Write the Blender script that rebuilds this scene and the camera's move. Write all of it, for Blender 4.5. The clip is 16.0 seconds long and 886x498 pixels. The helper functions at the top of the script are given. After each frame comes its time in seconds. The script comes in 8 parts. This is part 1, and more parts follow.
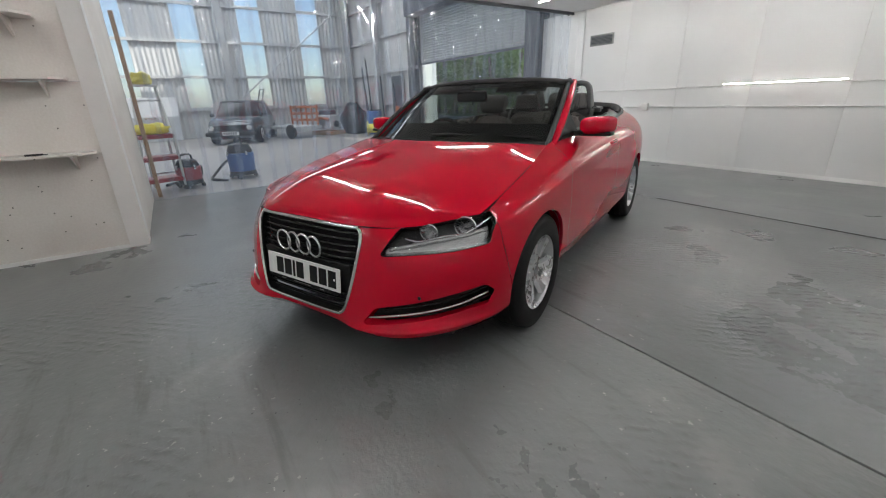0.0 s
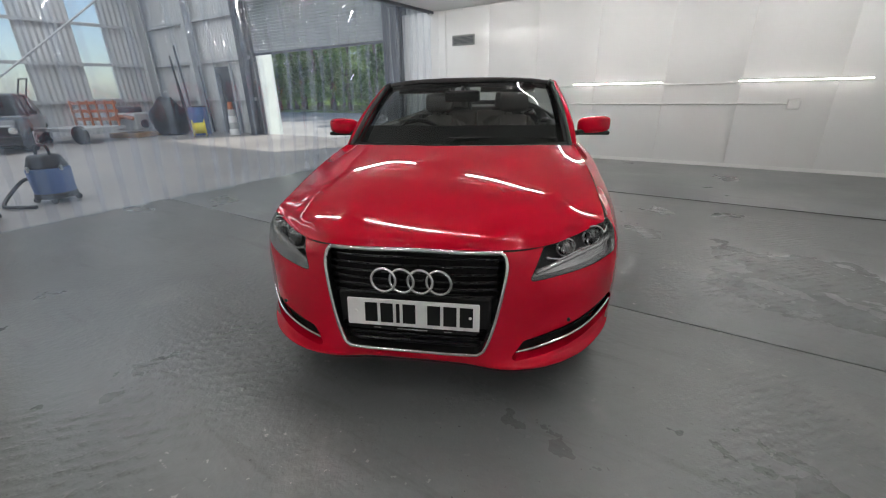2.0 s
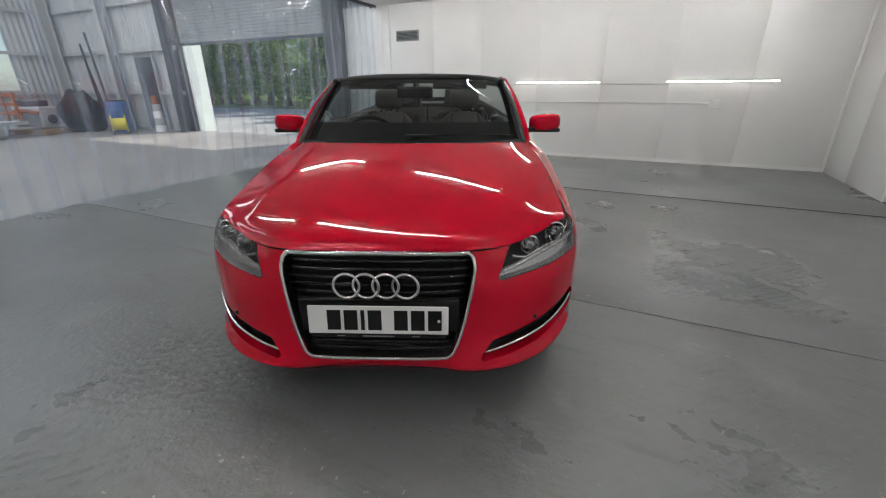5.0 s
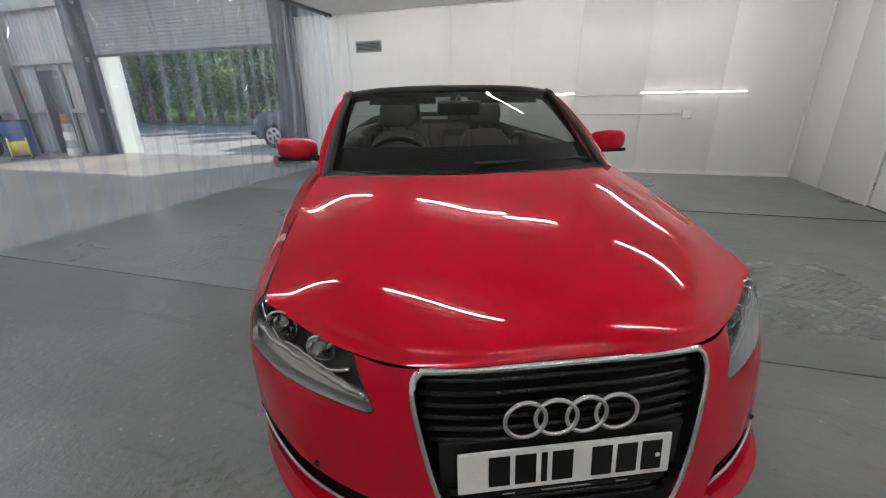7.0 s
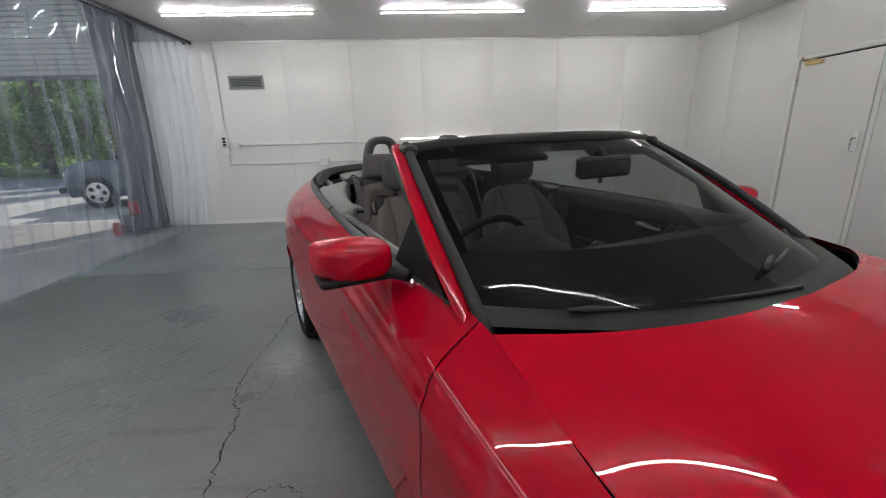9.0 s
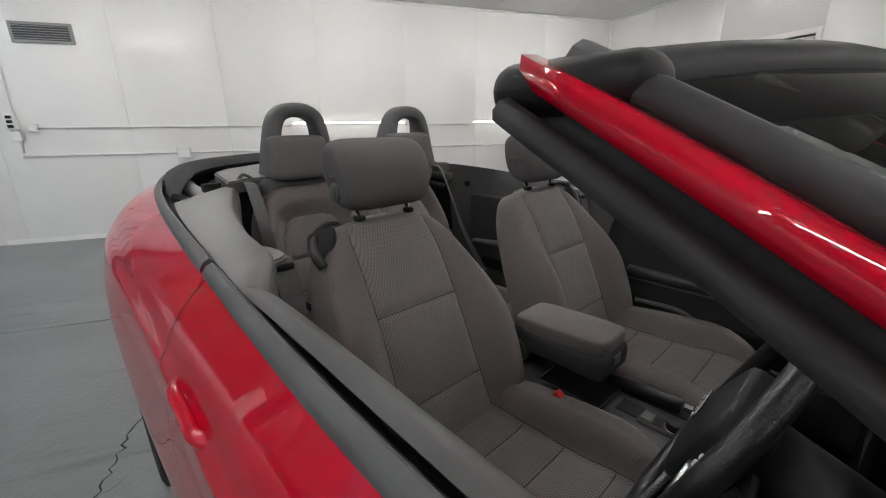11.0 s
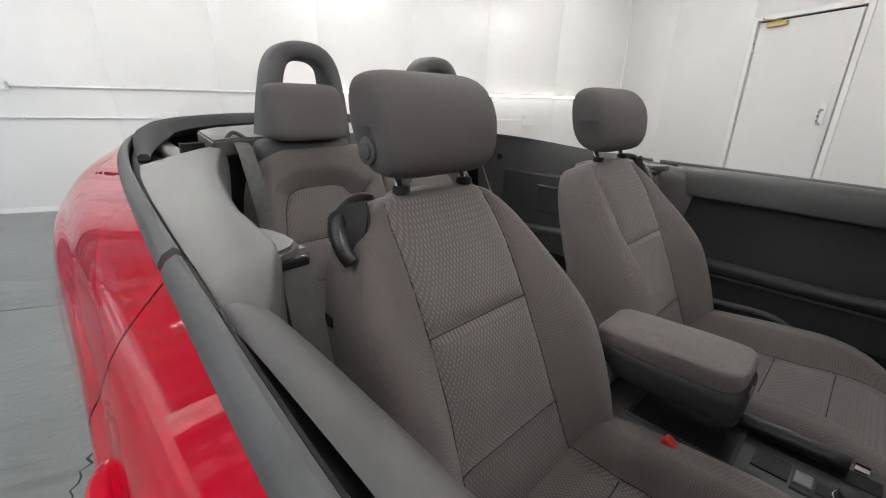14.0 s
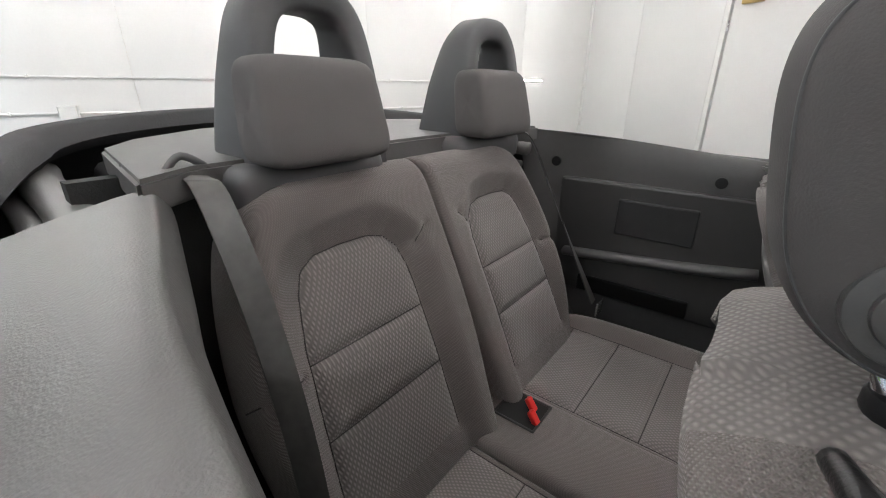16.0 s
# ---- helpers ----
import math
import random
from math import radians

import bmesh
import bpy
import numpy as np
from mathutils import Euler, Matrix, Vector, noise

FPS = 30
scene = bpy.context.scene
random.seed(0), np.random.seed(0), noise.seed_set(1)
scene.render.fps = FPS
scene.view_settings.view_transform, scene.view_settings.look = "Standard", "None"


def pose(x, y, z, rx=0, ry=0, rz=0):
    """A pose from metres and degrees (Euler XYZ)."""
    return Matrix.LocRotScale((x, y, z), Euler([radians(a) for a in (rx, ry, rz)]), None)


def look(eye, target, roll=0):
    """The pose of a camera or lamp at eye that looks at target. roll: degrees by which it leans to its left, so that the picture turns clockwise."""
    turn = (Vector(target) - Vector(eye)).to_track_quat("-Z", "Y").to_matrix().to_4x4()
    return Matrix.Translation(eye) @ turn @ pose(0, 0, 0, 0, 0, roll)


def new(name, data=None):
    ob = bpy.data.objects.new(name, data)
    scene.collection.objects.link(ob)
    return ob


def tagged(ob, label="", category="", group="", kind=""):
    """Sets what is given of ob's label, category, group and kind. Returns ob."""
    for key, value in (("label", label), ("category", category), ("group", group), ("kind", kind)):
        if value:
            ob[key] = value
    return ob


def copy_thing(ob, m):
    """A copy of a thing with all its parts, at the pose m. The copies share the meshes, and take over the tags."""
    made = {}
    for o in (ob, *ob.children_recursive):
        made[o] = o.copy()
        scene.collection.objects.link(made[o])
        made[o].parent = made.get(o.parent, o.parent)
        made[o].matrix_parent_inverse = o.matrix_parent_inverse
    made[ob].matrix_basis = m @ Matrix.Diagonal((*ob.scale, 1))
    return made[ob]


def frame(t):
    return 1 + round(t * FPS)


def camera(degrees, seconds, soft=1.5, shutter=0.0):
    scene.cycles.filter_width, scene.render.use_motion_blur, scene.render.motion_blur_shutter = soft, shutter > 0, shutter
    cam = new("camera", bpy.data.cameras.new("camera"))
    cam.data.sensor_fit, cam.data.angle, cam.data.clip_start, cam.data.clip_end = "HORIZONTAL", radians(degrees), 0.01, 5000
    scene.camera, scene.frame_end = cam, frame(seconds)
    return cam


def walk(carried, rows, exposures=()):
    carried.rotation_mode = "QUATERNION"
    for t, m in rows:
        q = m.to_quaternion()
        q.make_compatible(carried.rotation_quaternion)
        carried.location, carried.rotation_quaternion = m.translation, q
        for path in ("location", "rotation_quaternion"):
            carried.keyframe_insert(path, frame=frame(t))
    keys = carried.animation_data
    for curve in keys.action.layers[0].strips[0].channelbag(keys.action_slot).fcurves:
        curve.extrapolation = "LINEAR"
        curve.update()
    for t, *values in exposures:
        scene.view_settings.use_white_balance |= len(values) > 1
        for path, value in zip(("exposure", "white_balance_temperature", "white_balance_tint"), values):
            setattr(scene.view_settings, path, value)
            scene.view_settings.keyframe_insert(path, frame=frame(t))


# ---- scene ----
cam = camera(94.9, 16.0, soft=1.1)
PATH = [
    (0, (2.108, -0.239, 1.206), (0.522, 0.766, 0.519), -1.7),
    (0.5, (1.864, -0.41, 1.21), (0.402, 0.754, 0.496), -2.1),
    (1, (1.55, -0.563, 1.217), (0.235, 0.757, 0.49), -2.2),
    (1.5, (1.294, -0.742, 1.23), (0.136, 0.715, 0.498), -1.7),
    (2, (1.086, -0.926, 1.263), (0.064, 0.633, 0.537), -1.1),
    (2.5, (1.036, -0.972, 1.269), (0.113, 0.65, 0.549), -0.4),
    (3, (1.028, -0.973, 1.272), (0.161, 0.679, 0.553), -0.2),
    (3.5, (1.033, -0.976, 1.27), (0.186, 0.686, 0.549), -0.3),
    (4, (1.04, -0.969, 1.27), (0.203, 0.695, 0.541), -0.3),
    (6.5, (0.523, -0.718, 1.245), (-0.118, 1.023, 0.497), -0.9),
    (7, (0.173, -0.623, 1.272), (-0.378, 1.171, 0.58), -0.9),
    (7.5, (-0.154, -0.504, 1.302), (-0.615, 1.333, 0.659), -0.4),
    (8, (-0.5, -0.276, 1.335), (-0.829, 1.607, 0.747), -0.6),
    (8.5, (-0.829, -0.038, 1.341), (-0.929, 1.882, 0.791), -1.5),
    (9, (-1.064, 0.257, 1.341), (-0.957, 2.182, 0.807), -1.6),
    (11.5, (-1.315, 1.557, 1.22), (-0.634, 3.332, 0.601), -0.0),
    (12, (-1.277, 1.594, 1.171), (-0.585, 3.332, 0.462), 0.8),
    (12.5, (-1.277, 1.602, 1.156), (-0.577, 3.316, 0.4), 1.1),
    (13, (-1.276, 1.598, 1.151), (-0.593, 3.315, 0.384), 1.3),
    (13.5, (-1.282, 1.616, 1.154), (-0.62, 3.356, 0.423), 1.3),
    (14, (-1.347, 1.744, 1.191), (-0.7, 3.514, 0.52), 1.1),
    (14.5, (-1.448, 1.962, 1.247), (-0.796, 3.752, 0.638), 0.2),
    (15, (-1.461, 2.192, 1.222), (-0.809, 3.961, 0.554), 0.6),
    (15.5, (-1.433, 2.325, 1.194), (-0.721, 4.049, 0.473), 1.1),
    (16, (-1.443, 2.364, 1.193), (-0.57, 4.009, 0.464), 0.2),
]
walk(cam, [(t, look(e, g, r)) for t, e, g, r in PATH],
     [(0.0, 0.38), (7.0, 0.32), (8.0, 0.18), (9.0, 0.05), (11.5, 0.55), (12.5, 0.88), (13.5, 0.95), (14.5, 0.8), (15.4, 0.9), (16.0, 1.1)])

# ------------------------------------------------------------------ light
SUN_AZ, SUN_EL = math.atan2(2.7, 1.5), radians(38)
world = bpy.data.worlds.new("World")
scene.world = world
world.use_nodes = True
wn = world.node_tree.nodes
sky = wn.new("ShaderNodeTexSky")
sky.sky_type, sky.sun_disc = "NISHITA", False
sky.sun_elevation, sky.sun_rotation = SUN_EL, math.pi / 2 - SUN_AZ
wn["Background"].inputs["Strength"].default_value = 0.15
world.node_tree.links.new(sky.outputs[0], wn["Background"].inputs["Color"])
sun = new("sun", bpy.data.lights.new("sun", "SUN"))
sun.data.energy, sun.data.angle, sun.data.color = 5.0, radians(0.6), (1.0, 0.95, 0.87)
sun.matrix_world = look((1.5 * 4, 2.7 * 4, 3.09 * 4 * math.tan(SUN_EL)), (0, 0, 0))
TUBE_POWER = 104.0
# strength of the fill lamps added in the workshop roof, out of view
ROOF_FILL_POWER = 265.0
# the last row, at -4.1, is unseen and added to brighten the car's front
ROWS_Y = (5.86, 3.35, 0.98, -1.6, -4.1)
scene.view_settings.exposure = 0.0

# ------------------------------------------------------------------ materials
def nodes_of(name):
    m = bpy.data.materials.new(name)
    m.use_nodes = True
    nt = m.node_tree
    return m, nt, nt.nodes, nt.links, nt.nodes["Principled BSDF"]


def surf(name, base, rough=0.5, metal=0.0, var=0.12, scale=3.0, fine=60.0, bump=0.0, bscale=80.0, coat=0.0, rvar=0.1, tint=None,
         spec=0.5, isle=0.0, stretch=(1, 1, 1)):
    """A surface with broad and fine colour variation, uneven gloss and fine relief."""
    m, nt, n, l, b = nodes_of(name)
    tc = n.new("ShaderNodeTexCoord")
    mp = n.new("ShaderNodeMapping")
    mp.inputs["Scale"].default_value = stretch
    l.new(tc.outputs["Object"], mp.inputs["Vector"])
    broad = n.new("ShaderNodeTexNoise")
    broad.inputs["Scale"].default_value, broad.inputs["Detail"].default_value = scale, 5
    grain = n.new("ShaderNodeTexNoise")
    grain.inputs["Scale"].default_value, grain.inputs["Detail"].default_value = fine, 3
    for t in (broad, grain):
        l.new(mp.outputs["Vector"], t.inputs["Vector"])
    mix = n.new("ShaderNodeMix")
    mix.data_type = "RGBA"
    lo = [c * (1 - var) for c in base] if tint is None else list(tint)
    hi = [min(1.0, c * (1 + var)) for c in base]
    mix.inputs["A"].default_value, mix.inputs["B"].default_value = (*lo, 1), (*hi, 1)
    add = n.new("ShaderNodeMath")
    add.operation = "MULTIPLY_ADD"
    add.inputs[1].default_value, add.inputs[2].default_value = 0.35, 0.0
    l.new(grain.outputs["Fac"], add.inputs[0])
    sm = n.new("ShaderNodeMath")
    sm.operation = "MULTIPLY_ADD"
    sm.inputs[1].default_value = 0.65
    l.new(broad.outputs["Fac"], sm.inputs[0])
    l.new(add.outputs[0], sm.inputs[2])
    ct = n.new("ShaderNodeMapRange")
    ct.inputs["From Min"].default_value, ct.inputs["From Max"].default_value = 0.32, 0.68
    l.new(sm.outputs[0], ct.inputs["Value"])
    l.new(ct.outputs[0], mix.inputs["Factor"])
    out = mix.outputs["Result"]
    if isle:
        oi = n.new("ShaderNodeObjectInfo")
        hs = n.new("ShaderNodeHueSaturation")
        mr = n.new("ShaderNodeMapRange")
        mr.inputs["To Min"].default_value, mr.inputs["To Max"].default_value = 1 - isle, 1 + isle
        l.new(oi.outputs["Random"], mr.inputs["Value"])
        l.new(mr.outputs[0], hs.inputs["Value"])
        l.new(out, hs.inputs["Color"])
        out = hs.outputs["Color"]
    l.new(out, b.inputs["Base Color"])
    rr = n.new("ShaderNodeMapRange")
    rr.inputs["To Min"].default_value, rr.inputs["To Max"].default_value = max(0.02, rough - rvar * rough), min(1, rough + rvar * rough)
    l.new(ct.outputs[0], rr.inputs["Value"])
    l.new(rr.outputs[0], b.inputs["Roughness"])
    b.inputs["Metallic"].default_value = metal
    b.inputs["Specular IOR Level"].default_value = spec
    if coat:
        b.inputs["Coat Weight"].default_value, b.inputs["Coat Roughness"].default_value = coat, 0.004
        b.inputs["Coat IOR"].default_value = 1.46
    if bump:
        bt = n.new("ShaderNodeTexNoise")
        bt.inputs["Scale"].default_value, bt.inputs["Detail"].default_value = bscale, 3
        l.new(mp.outputs["Vector"], bt.inputs["Vector"])
        bp = n.new("ShaderNodeBump")
        bp.inputs["Strength"].default_value, bp.inputs["Distance"].default_value = min(1, bump), 0.002
        l.new(bt.outputs["Fac"], bp.inputs["Height"])
        l.new(bp.outputs["Normal"], b.inputs["Normal"])
    return m


def glowing(name, colour, strength):
    m, nt, n, l, b = nodes_of(name)
    b.inputs["Emission Color"].default_value = (*colour, 1)
    b.inputs["Emission Strength"].default_value = strength
    b.inputs["Base Color"].default_value = (0.8, 0.8, 0.8, 1)
    return m


def clear(name, tint, rough=0.0, gloss=0.06, haze=0.0, ior=1.45, haze_tint=(0.8, 0.85, 0.9)):
    """A thin clear sheet: light passes straight through, with a mirror gloss that grows at grazing angles."""
    m, nt, n, l, b = nodes_of(name)
    tr = n.new("ShaderNodeBsdfTransparent")
    tr.inputs["Color"].default_value = (*tint, 1)
    gl = n.new("ShaderNodeBsdfGlossy")
    gl.inputs["Roughness"].default_value = rough
    fr = n.new("ShaderNodeFresnel")
    fr.inputs["IOR"].default_value = ior
    ad = n.new("ShaderNodeMath")
    ad.operation, ad.inputs[1].default_value = "ADD", gloss
    ad.use_clamp = True
    l.new(fr.outputs[0], ad.inputs[0])
    mx = n.new("ShaderNodeMixShader")
    l.new(ad.outputs[0], mx.inputs["Fac"])
    l.new(tr.outputs[0], mx.inputs[1])
    l.new(gl.outputs[0], mx.inputs[2])
    out = mx
    if haze:
        d0 = n.new("ShaderNodeBsdfDiffuse")
        d1 = n.new("ShaderNodeBsdfTranslucent")
        for d_ in (d0, d1):
            d_.inputs["Color"].default_value = (*haze_tint, 1)
        df = n.new("ShaderNodeMixShader")
        df.inputs["Fac"].default_value = 0.6
        l.new(d0.outputs[0], df.inputs[1])
        l.new(d1.outputs[0], df.inputs[2])
        m2 = n.new("ShaderNodeMixShader")
        tc = n.new("ShaderNodeTexCoord")
        nz = n.new("ShaderNodeTexNoise")
        nz.inputs["Scale"].default_value = 2.2
        mr = n.new("ShaderNodeMapRange")
        mr.inputs["To Min"].default_value, mr.inputs["To Max"].default_value = haze * 0.4, haze * 1.6
        l.new(tc.outputs["Object"], nz.inputs["Vector"])
        l.new(nz.outputs["Fac"], mr.inputs["Value"])
        l.new(mr.outputs[0], m2.inputs["Fac"])
        l.new(mx.outputs[0], m2.inputs[1])
        l.new(df.outputs[0], m2.inputs[2])
        out = m2
    l.new(out.outputs[0], n["Material Output"].inputs["Surface"])
    return m


def woven(name, base, pitch=0.0042, contrast=0.35, rough=0.9):
    """Woven cloth: a fine two-way weave with lighter ribs."""
    m, nt, n, l, b = nodes_of(name)
    tc = n.new("ShaderNodeTexCoord")
    mp = n.new("ShaderNodeMapping")
    mp.inputs["Rotation"].default_value = (0, 0, 0)
    l.new(tc.outputs["Object"], mp.inputs["Vector"])
    waves = []
    for rot in ((0.0, 0.75, 0.45), (0.0, -0.75, -0.45)):
        m1 = n.new("ShaderNodeMapping")
        m1.inputs["Rotation"].default_value = rot
        l.new(tc.outputs["Object"], m1.inputs["Vector"])
        w = n.new("ShaderNodeTexWave")
        w.inputs["Scale"].default_value = 0.314 / pitch * 0.5
        w.inputs["Distortion"].default_value = 0.4
        l.new(m1.outputs[0], w.inputs["Vector"])
        waves.append(w)
    mul = n.new("ShaderNodeMath")
    mul.operation = "MULTIPLY"
    l.new(waves[0].outputs["Fac"], mul.inputs[0])
    l.new(waves[1].outputs["Fac"], mul.inputs[1])
    nz = n.new("ShaderNodeTexNoise")
    nz.inputs["Scale"].default_value, nz.inputs["Detail"].default_value = 9, 4
    l.new(tc.outputs["Object"], nz.inputs["Vector"])
    ad = n.new("ShaderNodeMath")
    ad.operation = "MULTIPLY_ADD"
    ad.inputs[1].default_value = 0.5
    l.new(nz.outputs["Fac"], ad.inputs[0])
    l.new(mul.outputs[0], ad.inputs[2])
    mix = n.new("ShaderNodeMix")
    mix.data_type = "RGBA"
    mix.inputs["A"].default_value = (*[c * (1 - contrast) for c in base], 1)
    mix.inputs["B"].default_value = (*[c * (1 + contrast) for c in base], 1)
    l.new(ad.outputs[0], mix.inputs["Factor"])
    l.new(mix.outputs["Result"], b.inputs["Base Color"])
    b.inputs["Roughness"].default_value = rough
    b.inputs["Sheen Weight"].default_value = 0.15
    bp = n.new("ShaderNodeBump")
    bp.inputs["Strength"].default_value, bp.inputs["Distance"].default_value = 0.6, 0.0014
    l.new(mul.outputs[0], bp.inputs["Height"])
    l.new(bp.outputs["Normal"], b.inputs["Normal"])
    return m


def floor_paint():
    """Grey floor paint on rough concrete: scuffs, chips, dark tyre smears and worn ribbed patches."""
    m, nt, n, l, b = nodes_of("floor_paint")
    geo = n.new("ShaderNodeNewGeometry")
    P = geo.outputs["Position"]

    def noise_tex(scale, detail=4, rough=0.55, stretch=None):
        t = n.new("ShaderNodeTexNoise")
        t.inputs["Scale"].default_value, t.inputs["Detail"].default_value, t.inputs["Roughness"].default_value = scale, detail, rough
        if stretch:
            mp = n.new("ShaderNodeMapping")
            mp.inputs["Scale"].default_value = stretch[0]
            mp.inputs["Rotation"].default_value = (0, 0, stretch[1])
            l.new(P, mp.inputs["Vector"])
            l.new(mp.outputs[0], t.inputs["Vector"])
        else:
            l.new(P, t.inputs["Vector"])
        return t.outputs["Fac"]

    def ramp(v, a, c, lo=0.0, hi=1.0):
        r = n.new("ShaderNodeMapRange")
        r.interpolation_type = "SMOOTHSTEP"
        for k, x in (("From Min", a), ("From Max", c), ("To Min", lo), ("To Max", hi)):
            r.inputs[k].default_value = x
        l.new(v, r.inputs["Value"])
        return r.outputs[0]

    def math_(op, a, c):
        r = n.new("ShaderNodeMath")
        r.operation = op
        for k, x in enumerate((a, c)):
            if isinstance(x, (int, float)):
                r.inputs[k].default_value = x
            else:
                l.new(x, r.inputs[k])
        return r.outputs[0]

    def mixc(fac, a, c):
        r = n.new("ShaderNodeMix")
        r.data_type = "RGBA"
        l.new(fac, r.inputs["Factor"])
        for k, x in (("A", a), ("B", c)):
            if isinstance(x, tuple):
                r.inputs[k].default_value = (*x, 1)
            else:
                l.new(x, r.inputs[k])
        return r.outputs["Result"]

    base = mixc(ramp(noise_tex(0.8, 7, 0.6), 0.25, 0.75), (0.155, 0.167, 0.165), (0.195, 0.207, 0.205))
    base = mixc(ramp(noise_tex(7, 5, 0.6), 0.2, 0.9, 0, 0.3), base, (0.15, 0.158, 0.156))
    base = mixc(ramp(noise_tex(2.4, 7, 0.62, ((0.35, 2.2, 1), 0.8)), 0.35, 0.95, 0, 0.45), base, (0.12, 0.122, 0.118))
    base = mixc(ramp(noise_tex(1.7, 7, 0.62), 0.5, 0.9, 0, 0.25), base, (0.20, 0.165, 0.14))
    patch = ramp(noise_tex(0.7, 7, 0.6), 0.44, 0.66, 0.10, 1.0)
    # scuffs dragged along the tamping and pale worn areas
    base = mixc(ramp(noise_tex(5.5, 5, 0.65, ((0.22, 1.6, 1), 0.8)), 0.54, 0.70, 0, 0.55), base, (0.10, 0.10, 0.097))
    base = mixc(ramp(noise_tex(1.3, 4, 0.6), 0.55, 0.72, 0, 0.40), base, (0.29, 0.29, 0.28))
    chips = math_("MULTIPLY", ramp(noise_tex(24, 4, 0.6), 0.65, 0.68, 0, 0.85), patch)
    base = mixc(chips, base, (0.46, 0.45, 0.42))
    specks = ramp(noise_tex(38, 3), 0.70, 0.725, 0, 0.85)
    base = mixc(specks, base, (0.05, 0.05, 0.048))
    l.new(base, b.inputs["Base Color"])
    # ribbed patches where the slab was tamped
    sep = n.new("ShaderNodeSeparateXYZ")
    l.new(P, sep.inputs[0])

    def box(x0, x1, y0, y1):
        a = math_("MULTIPLY", ramp(sep.outputs[0], x0, x0 + 0.2), ramp(sep.outputs[0], x1, x1 - 0.2))
        c = math_("MULTIPLY", ramp(sep.outputs[1], y0, y0 + 0.25), ramp(sep.outputs[1], y1, y1 - 0.25))
        return math_("MULTIPLY", a, c)

    def ribs(direction, pitch, zone, turn=0.0):
        mp = n.new("ShaderNodeMapping")
        mp.inputs["Rotation"].default_value = (0, 0, turn)
        l.new(P, mp.inputs["Vector"])
        wv = n.new("ShaderNodeTexWave")
        wv.bands_direction = direction
        wv.inputs["Scale"].default_value, wv.inputs["Distortion"].default_value = 0.314 / pitch, 3.2
        wv.inputs["Detail"].default_value, wv.inputs["Detail Scale"].default_value = 3, 1.6
        l.new(mp.outputs[0], wv.inputs["Vector"])
        broken = ramp(noise_tex(14, 3, 0.6), 0.35, 0.75)
        return math_("MULTIPLY", math_("MULTIPLY", wv.outputs["Fac"], broken), zone)

    worn = ramp(noise_tex(1.1, 8, 0.65), 0.30, 0.72)
    z1 = math_("MAXIMUM", box(1.10, 2.45, 1.7, 4.3), box(1.2, 1.9, 0.2, 1.3))
    z1 = math_("MULTIPLY", math_("MAXIMUM", z1, box(0.0, 0.95, 2.3, 4.3)), worn)
    z2 = math_("MULTIPLY", math_("MAXIMUM", box(-1.3, -0.3, -2.6, 0.4), box(-3.6, -2.5, 1.5, 3.6)), worn)
    z3 = math_("MULTIPLY", box(0.3, 1.2, -1.9, -0.3), worn)
    zone = math_("MAXIMUM", z1, math_("MAXIMUM", z2, z3))
    grooves = math_("ADD", ribs("X", 0.050, z1, 0.80), math_("ADD", ribs("X", 0.06, z2, 0.75), ribs("X", 0.055, z3, 0.82)))
    grooves = math_("ADD", math_("MULTIPLY", grooves, 0.75), math_("MULTIPLY", ribs("X", 0.05, worn, 0.78), 0.15))
    l.new(mixc(grooves, base, (0.075, 0.074, 0.070)), b.inputs["Base Color"])
    relief = math_("ADD", math_("MULTIPLY", ribs("X", 0.050, z1, 0.80), 0.75), math_("MULTIPLY", math_("ADD", ribs("X", 0.06, z2, 0.75), ribs("X", 0.055, z3, 0.82)), 0.9))
    relief = math_("ADD", relief, math_("MULTIPLY", ribs("X", 0.050, worn, 0.78), 0.05))
    relief = math_("ADD", relief, math_("MULTIPLY", noise_tex(26, 4, 0.65), 0.40))
    relief = math_("ADD", relief, math_("MULTIPLY", noise_tex(2.2, 6, 0.5), 0.22))
    bp = n.new("ShaderNodeBump")
    bp.inputs["Strength"].default_value, bp.inputs["Distance"].default_value = 0.9, 0.010
    l.new(relief, bp.inputs["Height"])
    l.new(bp.outputs["Normal"], b.inputs["Normal"])
    rg = ramp(noise_tex(0.6, 7, 0.6), 0.2, 0.8, 0.25, 0.36)
    rg = math_("SUBTRACT", rg, math_("MULTIPLY", zone, 0.03))
    l.new(math_("ADD", rg, math_("MULTIPLY", chips, 0.25)), b.inputs["Roughness"])
    return m


def leafy(name, base, rough=0.7, **kw):
    """Leaf surface that lets part of the light through."""
    m = surf(name, base, rough, **kw)
    n, l = m.node_tree.nodes, m.node_tree.links
    b = n["Principled BSDF"]
    tl = n.new("ShaderNodeBsdfTranslucent")
    l.new(b.inputs["Base Color"].links[0].from_socket, tl.inputs["Color"])
    mx = n.new("ShaderNodeMixShader")
    mx.inputs["Fac"].default_value = 0.62
    l.new(b.outputs[0], mx.inputs[1])
    l.new(tl.outputs[0], mx.inputs[2])
    l.new(mx.outputs[0], n["Material Output"].inputs["Surface"])
    return m


